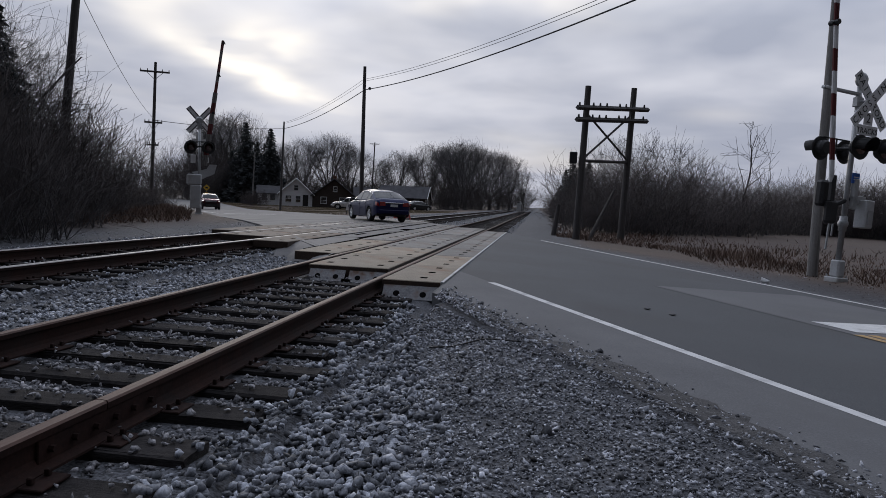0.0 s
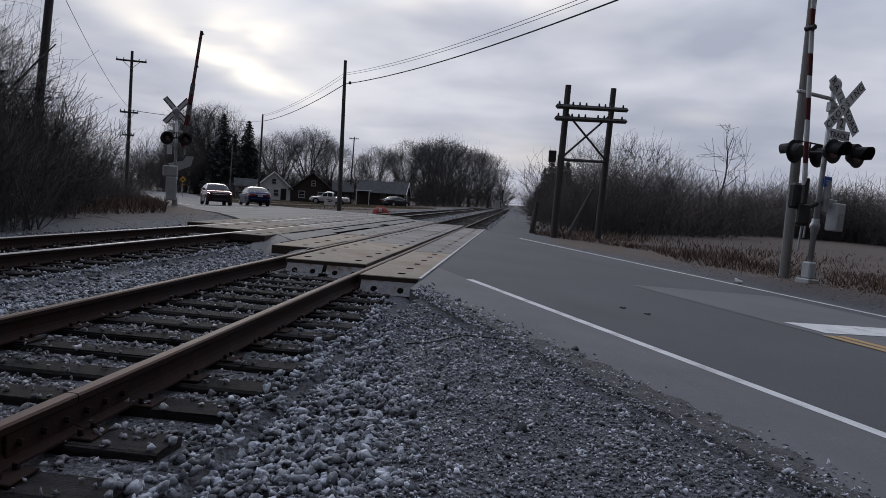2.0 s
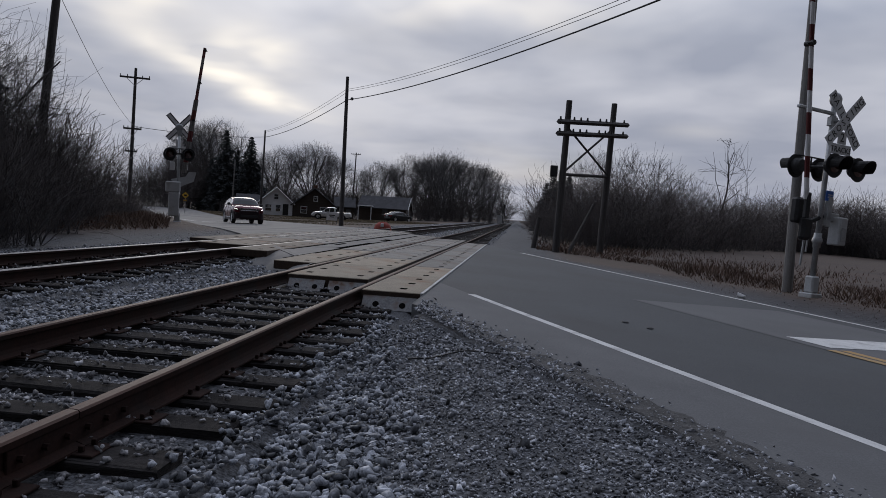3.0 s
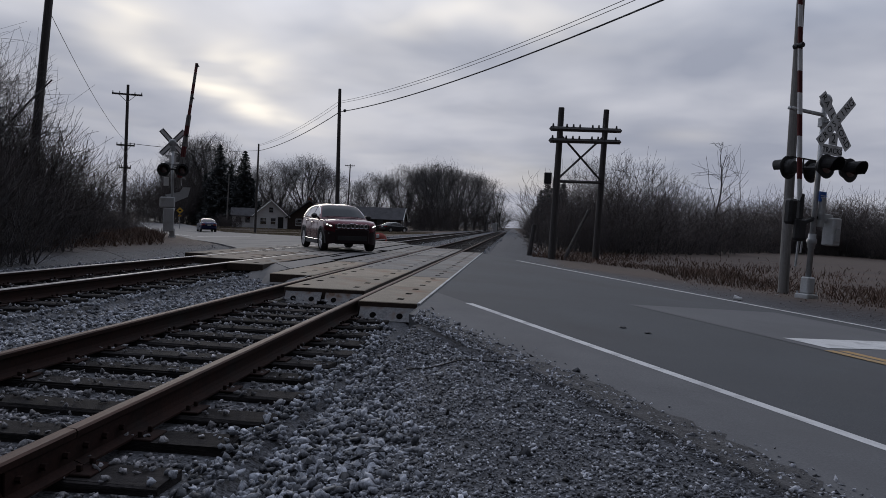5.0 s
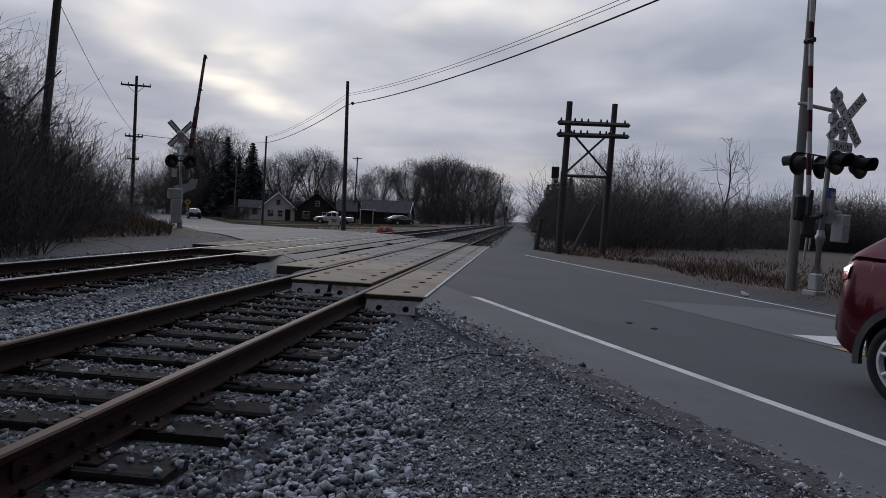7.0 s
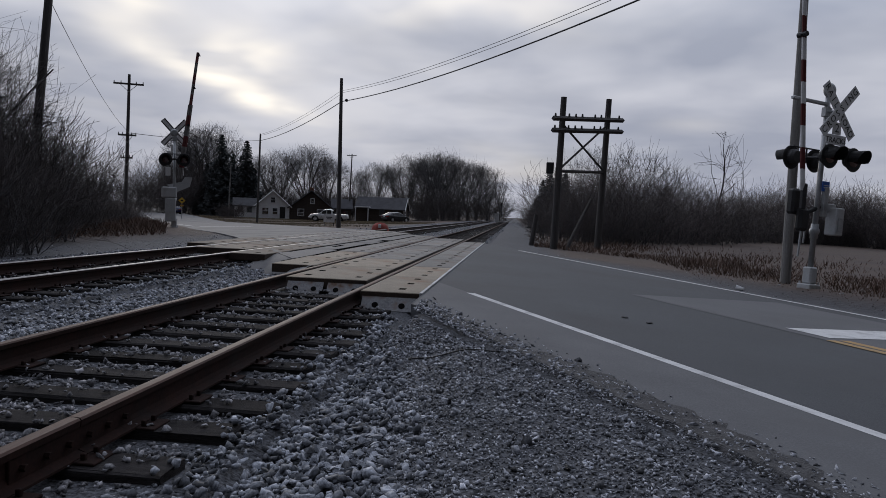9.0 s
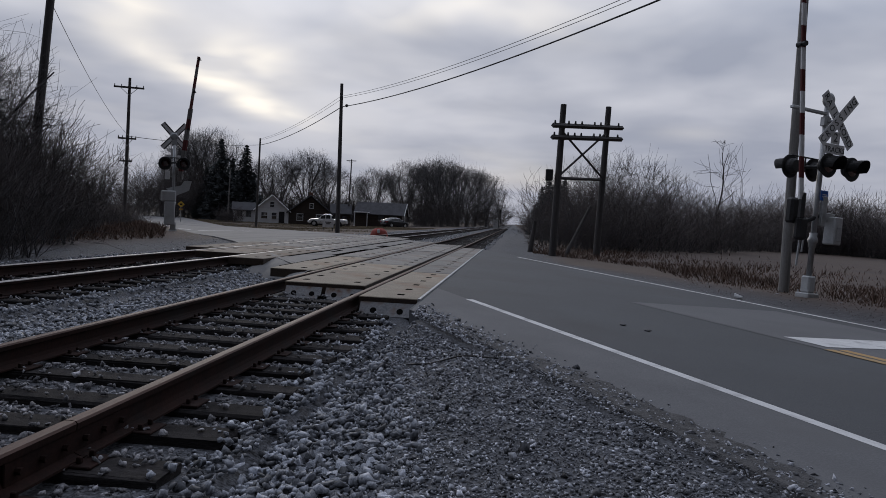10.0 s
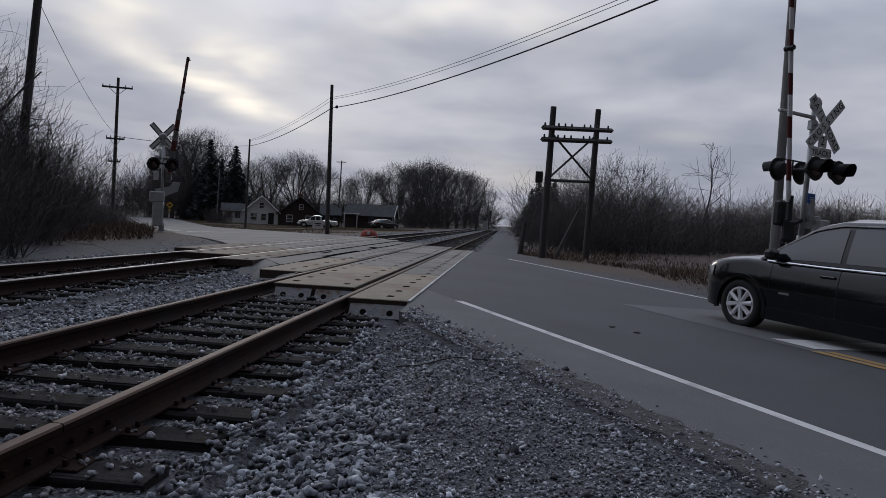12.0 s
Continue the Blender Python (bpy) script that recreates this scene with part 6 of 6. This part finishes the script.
def body_parts(t, sh, paint, x0, x1, r0, r1):
    xs = sorted(set(np.linspace(x0, x1, 46)) | {a + sh.arch * math.cos(k) for a in sh.axles for k in np.linspace(0, math.pi, 11)})
    vs = list(np.linspace(0, 1, 11)) + list(np.linspace(1.05, 2, 6))
    bm = bmesh.new()
    for s in (1, -1):
        rows = [[bm.verts.new(sh.lower(x, v, s)) for v in vs] for x in xs]
        for a, b in zip(rows, rows[1:]):
            for i in range(len(vs) - 1):
                bm.faces.new((a[i], b[i], b[i + 1], a[i + 1]))
        for row in (rows[0], rows[-1]):
            low = [bm.verts.new((v.co.x, 0, v.co.z)) for v in row[:11]]
            for i in range(10):
                bm.faces.new((row[i], row[i + 1], low[i + 1], low[i]))
    bmesh.ops.remove_doubles(bm, verts=bm.verts, dist=0.003)
    body = part("body", done(bm), paint, t, smooth=True)
    xs = np.linspace(r0, r1, 34)
    vs = list(np.linspace(0, 1, 6)) + list(np.linspace(1.08, 2, 6))
    bm = bmesh.new()
    for s in (1, -1):
        rows = [[bm.verts.new(sh.upper(x, v, s)) for v in vs] for x in xs]
        for a, b in zip(rows, rows[1:]):
            for i in range(len(vs) - 1):
                bm.faces.new((a[i], b[i], b[i + 1], a[i + 1]))
    bmesh.ops.remove_doubles(bm, verts=bm.verts, dist=0.003)
    part("cabin", done(bm), paint, t, smooth=True)
    bm = bmesh.new()
    wm = sh.w(0)
    box(bm, x0 + 0.25, x1 - 0.25, -wm * 0.78, wm * 0.78, 0.26, 0.8, 0.05)
    part("underbody", bm, M_BLACK, t, "dark underbody")
    return body


def windows(t, sh, sides, front, rear, glass=None):
    glass = glass or M_DARK_GLASS
    for s in (1, -1):
        for x0, x1 in sides:
            part("side_window", surface_mesh("side_window", lambda x, v: sh.upper(x, v, s), np.linspace(x0, x1, 10), np.linspace(0.08, 0.86, 5), 0.008), glass, t, smooth=True)
        x0, x1 = sides[-1][1] if sides[-1][1] < sides[0][0] else sides[0][0], sides[0][0]
        bm = bmesh.new()
        path_tube(bm, [sh.upper(x, 0.93, s) + Vector((0, s * 0.008, 0)) for x in np.linspace(x0 - 0.03, x1 + 0.02, 22)], 0.011, 5)
        part("window_trim", done(bm), M_CHROME, t, "bright window trim")
    for name, (x0, x1) in (("windscreen", front), ("rear_window", rear)):
        bm = bmesh.new()
        xs, vs = np.linspace(x0, x1, 8), np.linspace(1.06, 2.0, 6)
        for s in (1, -1):
            rows = [[bm.verts.new(sh.upper(x, v, s)) for v in vs] for x in xs]
            for a, b in zip(rows, rows[1:]):
                for i in range(5):
                    bm.faces.new((a[i], b[i], b[i + 1], a[i + 1]))
        bmesh.ops.remove_doubles(bm, verts=bm.verts, dist=0.002)
        bmesh.ops.recalc_face_normals(bm, faces=bm.faces)
        bm.normal_update()
        if sum(f.normal.z for f in bm.faces) < 0:
            bmesh.ops.reverse_faces(bm, faces=bm.faces)
            bm.normal_update()
        for v in bm.verts:
            v.co += v.normal * 0.009
        part(name, bm, M_SCREEN, t, smooth=True)


def seams(t, sh, xs, handles):
    for s in (1, -1):
        for x in xs:
            bm = bmesh.new()
            path_tube(bm, [sh.lower(x, v, s) + Vector((0, s * 0.001, 0)) for v in np.linspace(0.1, 0.98, 10)], 0.0055, 4)
            part("door_gap", bm, M_BLACK, t)
        for x in handles:
            p = sh.lower(x, 0.83, s)
            bm = bmesh.new()
            box(bm, x - 0.11, x + 0.11, p.y - 0.02, p.y + 0.03 * 1, p.z - 0.018, p.z + 0.018, 0.01) if s > 0 else box(bm, x - 0.11, x + 0.11, p.y - 0.03, p.y + 0.02, p.z - 0.018, p.z + 0.018, 0.01)
            part("door_handle", bm, t.children[0].data.materials[0], t)
        x = float(sh.roof[0][-1]) - 0.32
        p = sh.upper(x, 0.05, s)
        bm = bmesh.new()
        box(bm, x - 0.06, x + 0.1, p.y + s * 0.12 - 0.1, p.y + s * 0.12 + 0.1, p.z + 0.0, p.z + 0.15, 0.045)
        tube(bm, (x, p.y - s * 0.02, p.z + 0.02), (x, p.y + s * 0.08, p.z + 0.06), 0.03, seg=6)
        part("wing_mirror", done(bm), M_BLACK, t)


def cladding(t, sh, rad, material=None):
    for s in (1, -1):
        for a in sh.axles:
            bm = bmesh.new()
            prev = None
            for k in np.linspace(-0.18, math.pi + 0.18, 22):
                ring = []
                for r, o in ((rad - 0.008, -0.03), (rad - 0.008, 0.016), (rad + 0.055, 0.016), (rad + 0.06, -0.01)):
                    x, z = a + r * math.cos(k), 0.34 + r * math.sin(k)
                    ring.append(bm.verts.new((x, s * (sh.w(x) * 0.992 + o), max(z, 0.22))))
                if prev:
                    for i in range(3):
                        bm.faces.new((prev[i], ring[i], ring[i + 1], prev[i + 1]))
                prev = ring
            part("wheel_arch", done(bm), material or M_CLAD, t, "dark wheel-arch trim")
        xa, xb = sh.axles[1] + rad, sh.axles[0] - rad
        bm = surface_mesh("side_sill", lambda x, z: Vector((x, s * (sh.w(x) * 0.985 + 0.016), z)), np.linspace(xa, xb, 8), [0.22, 0.3, 0.4])
        bmesh.ops.solidify(bm, geom=bm.faces[:], thickness=0.02)
        part("side_sill", done(bm), material or M_CLAD, t)


def wheel(t, x, y, r, width, rim_r, spokes, side, forked=True):
    w = empty("wheel", pose(x, y, r), "", "")
    for key in ("label", "category"):
        if key in w:
            del w[key]
    w.parent = t
    bm = bmesh.new()
    h = width / 2
    lathe(bm, [(rim_r, -h * 0.8), (rim_r + 0.03, -h), (r - 0.03, -h), (r - 0.006, -h * 0.75), (r, -h * 0.4), (r, h * 0.4), (r - 0.006, h * 0.75), (r - 0.03, h), (rim_r + 0.03, h), (rim_r, h * 0.8)], 40)
    part("tyre", done(bm), M_TYRE, w, smooth=True)
    o = side * h * 0.82
    bm = bmesh.new()
    lathe(bm, [(rim_r + 0.004, o - side * 0.03), (rim_r + 0.004, o), (rim_r - 0.022, o + side * 0.006), (rim_r - 0.03, o - side * 0.05)], 36)
    lathe(bm, [(0.0, o + side * 0.002), (0.055, o), (0.065, o - side * 0.02)], 18)
    for k in range(spokes):
        a = 2 * math.pi * k / spokes
        for da in (-0.16, 0.16) if forked else (0.0,):
            p0 = Vector((0.045 * math.cos(a), o - side * 0.012, 0.045 * math.sin(a)))
            p1 = Vector(((rim_r - 0.012) * math.cos(a + da * 1.5), o - side * 0.01, (rim_r - 0.012) * math.sin(a + da * 1.5)))
            tube(bm, p0, p1, 0.022 if forked else 0.028, 0.016 if forked else 0.04, 5)
    part("rim", done(bm), M_RIM, w)
    bm = bmesh.new()
    lathe(bm, [(0.0, o - side * 0.07), (rim_r, o - side * 0.07)], 24)
    part("brake_disc", bm, M_BLACK, w)
    return w


def fit_wheels(t, sh, r, track, rim_r, spokes, width=0.22, forked=True):
    return [wheel(t, x, s * track / 2, r, width, rim_r, spokes, s, forked) for x in sh.axles for s in (1, -1)]


def lamp_patch(t, name, sh, x0, x1, v0, v1, material, label="", lift=0.012):
    for s in (1, -1):
        bm = surface_mesh(name, lambda x, v: sh.lower(x, v, s), np.linspace(x0, x1, 8), np.linspace(v0, v1, 5), lift)
        part(name, bm, material, t, label, smooth=True)


def block(t, name, x0, x1, y0, y1, z0, z1, material, bevel=0.02, label=""):
    bm = bmesh.new()
    box(bm, x0, x1, y0, y1, z0, z1, bevel)
    return part(name, bm, material, t, label)


def maroon_suv():
    t = tagged(new("suv"), "dark maroon compact SUV with alloy wheels and lit headlamps", "car", "moving cars")
    sh = Shape(top=[(-2.09, 0.98), (-2.04, 1.1), (-1.9, 1.17), (-1.5, 1.16), (-0.8, 1.11), (0.2, 1.085), (0.75, 1.075), (1.1, 1.06), (1.5, 1.035), (1.74, 1.0), (1.87, 0.965), (1.94, 0.92), (1.97, 0.86)],
               sill=[(-2.09, 0.46), (-1.868, 0.36), (-1.7, 0.28), (1.7, 0.26), (1.85, 0.24), (1.97, 0.27)],
               half=[(-2.09, 0.7), (-2.05, 0.78), (-1.92, 0.865), (-1.6, 0.9), (1.5, 0.9), (1.66, 0.885), (1.78, 0.845), (1.87, 0.775), (1.93, 0.69), (1.97, 0.56)],
               roof=[(-2.0, 1.14), (-1.85, 1.25), (-1.66, 1.39), (-1.5, 1.455), (-1.2, 1.515), (-0.6, 1.56), (-0.1, 1.555), (0.2, 1.505), (0.42, 1.395), (0.86, 1.085)],
               axles=(1.318, -1.318), arch=0.41, roof_in=0.7)
    body_parts(t, sh, M_MAROON, -2.09, 1.97, -2.0, 0.86)
    windows(t, sh, ((0.6, -0.12), (-0.2, -0.98), (-1.04, -1.28)), (0.82, 0.24), (-1.95, -1.78), M_GLASS)
    seams(t, sh, (0.76, -0.15, -1.0), (-0.03, -0.92))
    cladding(t, sh, 0.41, M_ARCH)
    for s in (1, -1):
        bm = bmesh.new()
        path_tube(bm, [sh.upper(x, 1.14, s) + Vector((0, 0, 0.035)) for x in np.linspace(0.1, -1.42, 14)], 0.016, 6)
        part("roof_rail", done(bm), M_BLACK, t)
        bm = bmesh.new()
        path_tube(bm, [sh.lower(x, 0.1, s) + Vector((0, s * 0.022, 0.02)) for x in np.linspace(0.88, -0.88, 6)], 0.011, 4)
        part("sill_trim", bm, M_CHROME, t)
    # front: slim lamps beside a slotted grille, lower face darkened in colour for shade
    for s in (1, -1):
        side = lambda x, v, s=s: sh.lower(x, v, s)
        lamp = part("headlamp", surface_mesh("headlamp", side, np.linspace(1.62, 1.94, 10), np.linspace(0.82, 0.93, 4), 0.01), M_CLEAR, t, "clear slim headlamp", smooth=True)
        part("lit_reflector", surface_mesh("lit_reflector", side, np.linspace(1.8, 1.845, 4), np.linspace(0.86, 0.91, 4), 0.016), M_BEAM, lamp, "lit white headlamp")
        part("lit_reflector", surface_mesh("lit_reflector", side, np.linspace(1.88, 1.925, 4), np.linspace(0.86, 0.9, 4), 0.016), M_BEAM, lamp, "lit white headlamp")
        part("lower_face", surface_mesh("lower_face", side, np.linspace(1.7, 1.97, 12), np.linspace(0.0, 0.62, 8), 0.008), M_SHADED_FACE, t, "bumper corner, darkened as in shade", smooth=True)
        bm = bmesh.new()
        p = side(1.88, 0.5)
        tube(bm, p, p + Vector((0.03, s * 0.01, 0)), 0.025, seg=10)
        part("fog_lamp", done(bm), M_CLEAR, t)
    grille = block(t, "grille", 1.88, 1.985, -0.575, 0.575, 0.755, 0.9, M_BLACK, 0.015, "black grille with seven bright slots")
    for k in range(7):
        y = (k - 3) * 0.15
        bm = bmesh.new()
        ring = [(math.copysign(1, math.cos(a)) * abs(math.cos(a)) ** 0.6 * 0.056, math.copysign(1, math.sin(a)) * abs(math.sin(a)) ** 0.6 * 0.066) for a in np.linspace(0, 2 * math.pi, 15)]
        path_tube(bm, [Vector((1.99, y + p, 0.83 + q)) for p, q in ring], 0.011, 5)
        part("grille_slot", done(bm), M_CHROME, grille)
    block(t, "hood_badge", 1.94, 1.98, -0.09, 0.09, 0.912, 0.93, M_CHROME, 0.004)
    block(t, "bumper", 1.86, 1.995, -0.585, 0.585, 0.25, 0.75, M_SHADED_FACE, 0.04, "lower bumper, darkened as in shade")
    block(t, "intake", 1.98, 2.0, -0.5, 0.5, 0.36, 0.52, M_BLACK, 0.01)
    block(t, "rear_bumper", -2.12, -1.98, -0.74, 0.74, 0.42, 0.68, M_CLAD, 0.06)
    lamp_patch(t, "tail_lamp", sh, -2.08, -1.92, 0.76, 0.92, M_TAIL, "red tail lamp")
    for s in (1, -1):
        p = sh.lower(0.6, 0.5, s)
        block(t, "badge_bar", 0.48, 0.76, p.y - 0.004, p.y + 0.004, p.z - 0.011, p.z + 0.011, M_CHROME, 0.0)
    return t, fit_wheels(t, sh, 0.345, 1.6, 0.25, 5)


SEDAN = Shape(top=[(-2.3, 0.86), (-2.24, 1.0), (-2.1, 1.04), (-1.5, 1.03), (0.0, 0.95), (1.0, 0.94), (1.6, 0.86), (2.05, 0.74), (2.25, 0.62)],
              sill=[(-2.3, 0.42), (-2.0, 0.3), (-1.7, 0.22), (1.7, 0.2), (2.1, 0.22), (2.25, 0.3)],
              half=[(-2.3, 0.7), (-2.2, 0.8), (-1.95, 0.87), (-1.4, 0.895), (1.5, 0.895), (1.9, 0.85), (2.12, 0.74), (2.25, 0.58)],
              roof=[(-1.95, 1.03), (-1.6, 1.18), (-1.1, 1.38), (-0.5, 1.455), (0.0, 1.46), (0.4, 1.4), (1.2, 0.96)],
              axles=(1.34, -1.34), arch=0.375, roof_in=0.68)


def sedan(paint, label, name="sedan", group=""):
    t = tagged(new(name), label, "car", group)
    sh = SEDAN
    body_parts(t, sh, paint, -2.3, 2.25, -1.95, 1.2)
    windows(t, sh, ((0.8, 0.05), (-0.03, -0.85), (-0.9, -1.3)), (1.12, 0.45), (-1.85, -1.15))
    seams(t, sh, (0.85, 0.0, -0.88), (0.12, -0.78))
    lamp_patch(t, "tail_lamp", sh, -2.29, -2.05, 0.6, 0.86, M_TAIL, "red tail lamp")
    lamp_patch(t, "headlamp", sh, 1.9, 2.2, 0.66, 0.9, M_CLEAR, "clear headlamp")
    block(t, "boot_trim", -2.315, -2.29, -0.45, 0.45, 0.86, 0.9, M_CHROME, 0.006, "bright bar on the boot lid")
    block(t, "number_plate", -2.318, -2.3, -0.18, 0.18, 0.7, 0.82, M_PLATE, 0.0)
    for s in (1, -1):
        block(t, "rear_lamp", -2.312, -2.29, s * 0.56 - 0.14, s * 0.56 + 0.14, 0.74, 0.92, M_TAIL, 0.01, "red tail lamp")
    block(t, "rear_bumper", -2.33, -2.1, -0.74, 0.74, 0.36, 0.6, paint, 0.06)
    block(t, "front_bumper", 2.05, 2.28, -0.62, 0.62, 0.26, 0.5, paint, 0.06)
    return t, fit_wheels(t, sh, 0.325, 1.54, 0.215, 5)


def black_suv():
    t = tagged(new("suv"), "black SUV with bright window line and silver wheels", "car", "moving cars")
    sh = Shape(top=[(-2.35, 1.0), (-2.25, 1.1), (-1.6, 1.13), (0.0, 1.1), (0.95, 1.1), (1.4, 1.09), (1.9, 1.03), (2.15, 0.96), (2.26, 0.88), (2.32, 0.8)],
               sill=[(-2.35, 0.46), (-2.0, 0.34), (-1.8, 0.27), (1.8, 0.26), (2.1, 0.28), (2.32, 0.36)],
               half=[(-2.35, 0.78), (-2.25, 0.86), (-2.0, 0.94), (1.7, 0.955), (1.95, 0.93), (2.12, 0.87), (2.25, 0.76), (2.32, 0.66)],
               roof=[(-2.28, 1.12), (-2.0, 1.5), (-1.7, 1.66), (-0.8, 1.72), (0.0, 1.7), (0.35, 1.62), (1.15, 1.12)],
               axles=(1.41, -1.41), arch=0.435, roof_in=0.74)
    body_parts(t, sh, M_BLACK_CAR, -2.35, 2.32, -2.28, 1.15)
    windows(t, sh, ((0.85, -0.12), (-0.2, -1.1), (-1.16, -1.7)), (1.08, 0.4), (-2.2, -1.85), M_GLASS_GREY)
    seams(t, sh, (0.9, -0.16, -1.14), (0.0, -1.0))
    cladding(t, sh, 0.435, M_BLACK_CAR)
    for s in (1, -1):
        bm = bmesh.new()
        path_tube(bm, [sh.lower(x, 0.97, s) + Vector((0, s * 0.012, 0.012)) for x in np.linspace(1.0, -1.9, 14)], 0.014, 5)
        part("waist_trim", done(bm), M_CHROME, t, "bright waist trim")
        bm = surface_mesh("headlamp", lambda x, v: sh.lower(x, v, s), np.linspace(1.98, 2.25, 8), np.linspace(0.66, 0.9, 4), 0.012)
        part("headlamp", bm, M_CLEAR, t, "clear headlamp", smooth=True)
        p = sh.lower(0.62, 0.45, s)
        block(t, "badge_bar", 0.55, 0.72, p.y - 0.004, p.y + 0.004, p.z - 0.015, p.z + 0.015, M_CHROME, 0.0)
    gr = block(t, "grille", 2.24, 2.335, -0.5, 0.5, 0.6, 0.86, M_BLACK, 0.02)
    for k in range(5):
        block(gr, "grille_bar", 2.33, 2.345, -0.48, 0.48, 0.63 + k * 0.048, 0.645 + k * 0.048, M_CHROME, 0.003)
    block(t, "bumper", 2.1, 2.36, -0.72, 0.72, 0.32, 0.58, M_BLACK_CAR, 0.07)
    lamp_patch(t, "tail_lamp", sh, -2.34, -2.1, 0.7, 0.92, M_TAIL, "red tail lamp")
    bm = bmesh.new()
    tube(bm, (-0.2, 0, 1.74), (-0.45, 0, 1.86), 0.015, 0.006, 5)
    part("aerial", done(bm), M_BLACK, t)
    return t, fit_wheels(t, sh, 0.37, 1.66, 0.25, 8, 0.24, False)


def pickup(m):
    t = empty("pickup_truck", m, "white pickup truck parked before the houses", "truck")
    sh = Shape(top=[(-2.9, 1.05), (-2.85, 1.12), (-1.0, 1.12), (0.6, 1.1), (1.2, 1.12), (2.3, 1.04), (2.6, 0.95), (2.7, 0.8)],
               sill=[(-2.9, 0.55), (-2.5, 0.45), (2.3, 0.4), (2.7, 0.45)],
               half=[(-2.9, 0.9), (-2.6, 0.96), (2.3, 0.96), (2.6, 0.88), (2.7, 0.75)],
               roof=[(-0.75, 1.12), (-0.65, 1.7), (-0.3, 1.84), (0.3, 1.82), (0.6, 1.7), (1.25, 1.14)],
               axles=(1.8, -1.75), arch=0.46, roof_in=0.78)
    body_parts(t, sh, M_WHITE_CAR, -2.9, 2.7, -0.75, 1.25)
    windows(t, sh, ((0.85, 0.2), (0.1, -0.5)), (1.18, 0.62), (-0.74, -0.66))
    cladding(t, sh, 0.46)
    block(t, "bumper", 2.6, 2.82, -0.85, 0.85, 0.45, 0.7, M_CHROME, 0.04)
    fit_wheels(t, sh, 0.4, 1.66, 0.24, 6, 0.26)
    return t


JEEP, JEEP_WHEELS = maroon_suv()
BLUE, BLUE_WHEELS = sedan(M_NAVY, "navy blue sedan driving away over the crossing", group="moving cars")
BLACK, BLACK_WHEELS = black_suv()
FAR_CAR, FAR_WHEELS = sedan(M_GREY_CAR, "dark grey sedan far down the road", group="moving cars")
px, py = bearing(15.2, 104)
pickup(pose(px, py, float(ground_z(px, py)), 0, 0, 186))
px, py = bearing(9.75, 106)
parked, _ = sedan(M_GREY_CAR, "dark grey car parked on the grass beside the tracks", "parked_car")
parked.matrix_basis = pose(px, py, float(ground_z(px, py)), 0, 0, 50)


def lane_pose(n, s, way):
    """Pose of a car in its lane, nose along the road: way +1 towards the camera's side, -1 away."""
    a, b = road_point(n, s - 1.3), road_point(n, s + 1.3)
    d = (b - a) * way
    rz = math.degrees(math.atan2(d.y, d.x))
    pitch = math.degrees(math.atan2(d.z, math.hypot(d.x, d.y)))
    c = (a + b) / 2
    return pose(c.x, c.y, c.z + 0.008, 0, -pitch, rz)


def smooth_table(rows, t):
    """Position by time: a monotone cubic through the rows."""
    ts, ss = (np.array(v, float) for v in zip(*rows))
    d = np.diff(ss) / np.diff(ts)
    m = np.concatenate([[d[0]], (d[1:] + d[:-1]) / 2, [d[-1]]])
    i = int(np.clip(np.searchsorted(ts, t) - 1, 0, len(d) - 1))
    h = ts[i + 1] - ts[i]
    u = (t - ts[i]) / h
    return float(ss[i] * (2 * u ** 3 - 3 * u ** 2 + 1) + h * m[i] * (u ** 3 - 2 * u ** 2 + u) + ss[i + 1] * (-2 * u ** 3 + 3 * u ** 2) + h * m[i + 1] * (u ** 3 - u ** 2))


def drive(car, wheels, lane, way, rows, radius):
    walk(car, [(t, lane_pose(lane, smooth_table(rows, t), way)) for t in np.arange(0, 12.01, 0.1)])
    s0 = smooth_table(rows, 0)
    turns = [(k / 30, math.degrees((smooth_table(rows, k / 30) - s0) * way / radius)) for k in range(361)]
    for w in wheels:
        x, y, z = w.location
        walk(w, [(t, pose(x, y, z, 0, a, 0)) for t, a in turns])


def motions():
    drive(JEEP, JEEP_WHEELS, 6.3, 1, [(0, -75.0), (1.5, -59.2), (2.5, -49.4), (3.2, -42.3), (4.8, -26.3), (5.0, -24.1), (5.5, -18.3), (6.0, -12.6), (6.5, -7.2), (6.8, -4.25), (7.2, -0.22), (9, 16), (12, 44)], 0.345)
    drive(BLUE, BLUE_WHEELS, 9.5, -1, [(0, -32.7), (0.8, -42.6), (1.5, -51.0), (2.5, -61.6), (4.8, -80.5), (5.5, -88.5), (6.5, -100.5), (7, -107), (9, -136), (12, -180)], 0.325)
    drive(BLACK, BLACK_WHEELS, 9.35, -1, [(0, 98.6), (6, 46.1), (11.0, 2.39), (12, -6.36)], 0.37)
    drive(FAR_CAR, FAR_WHEELS, 9.5, -1, [(0, -190), (6, -250), (12, -330)], 0.325)


motions()
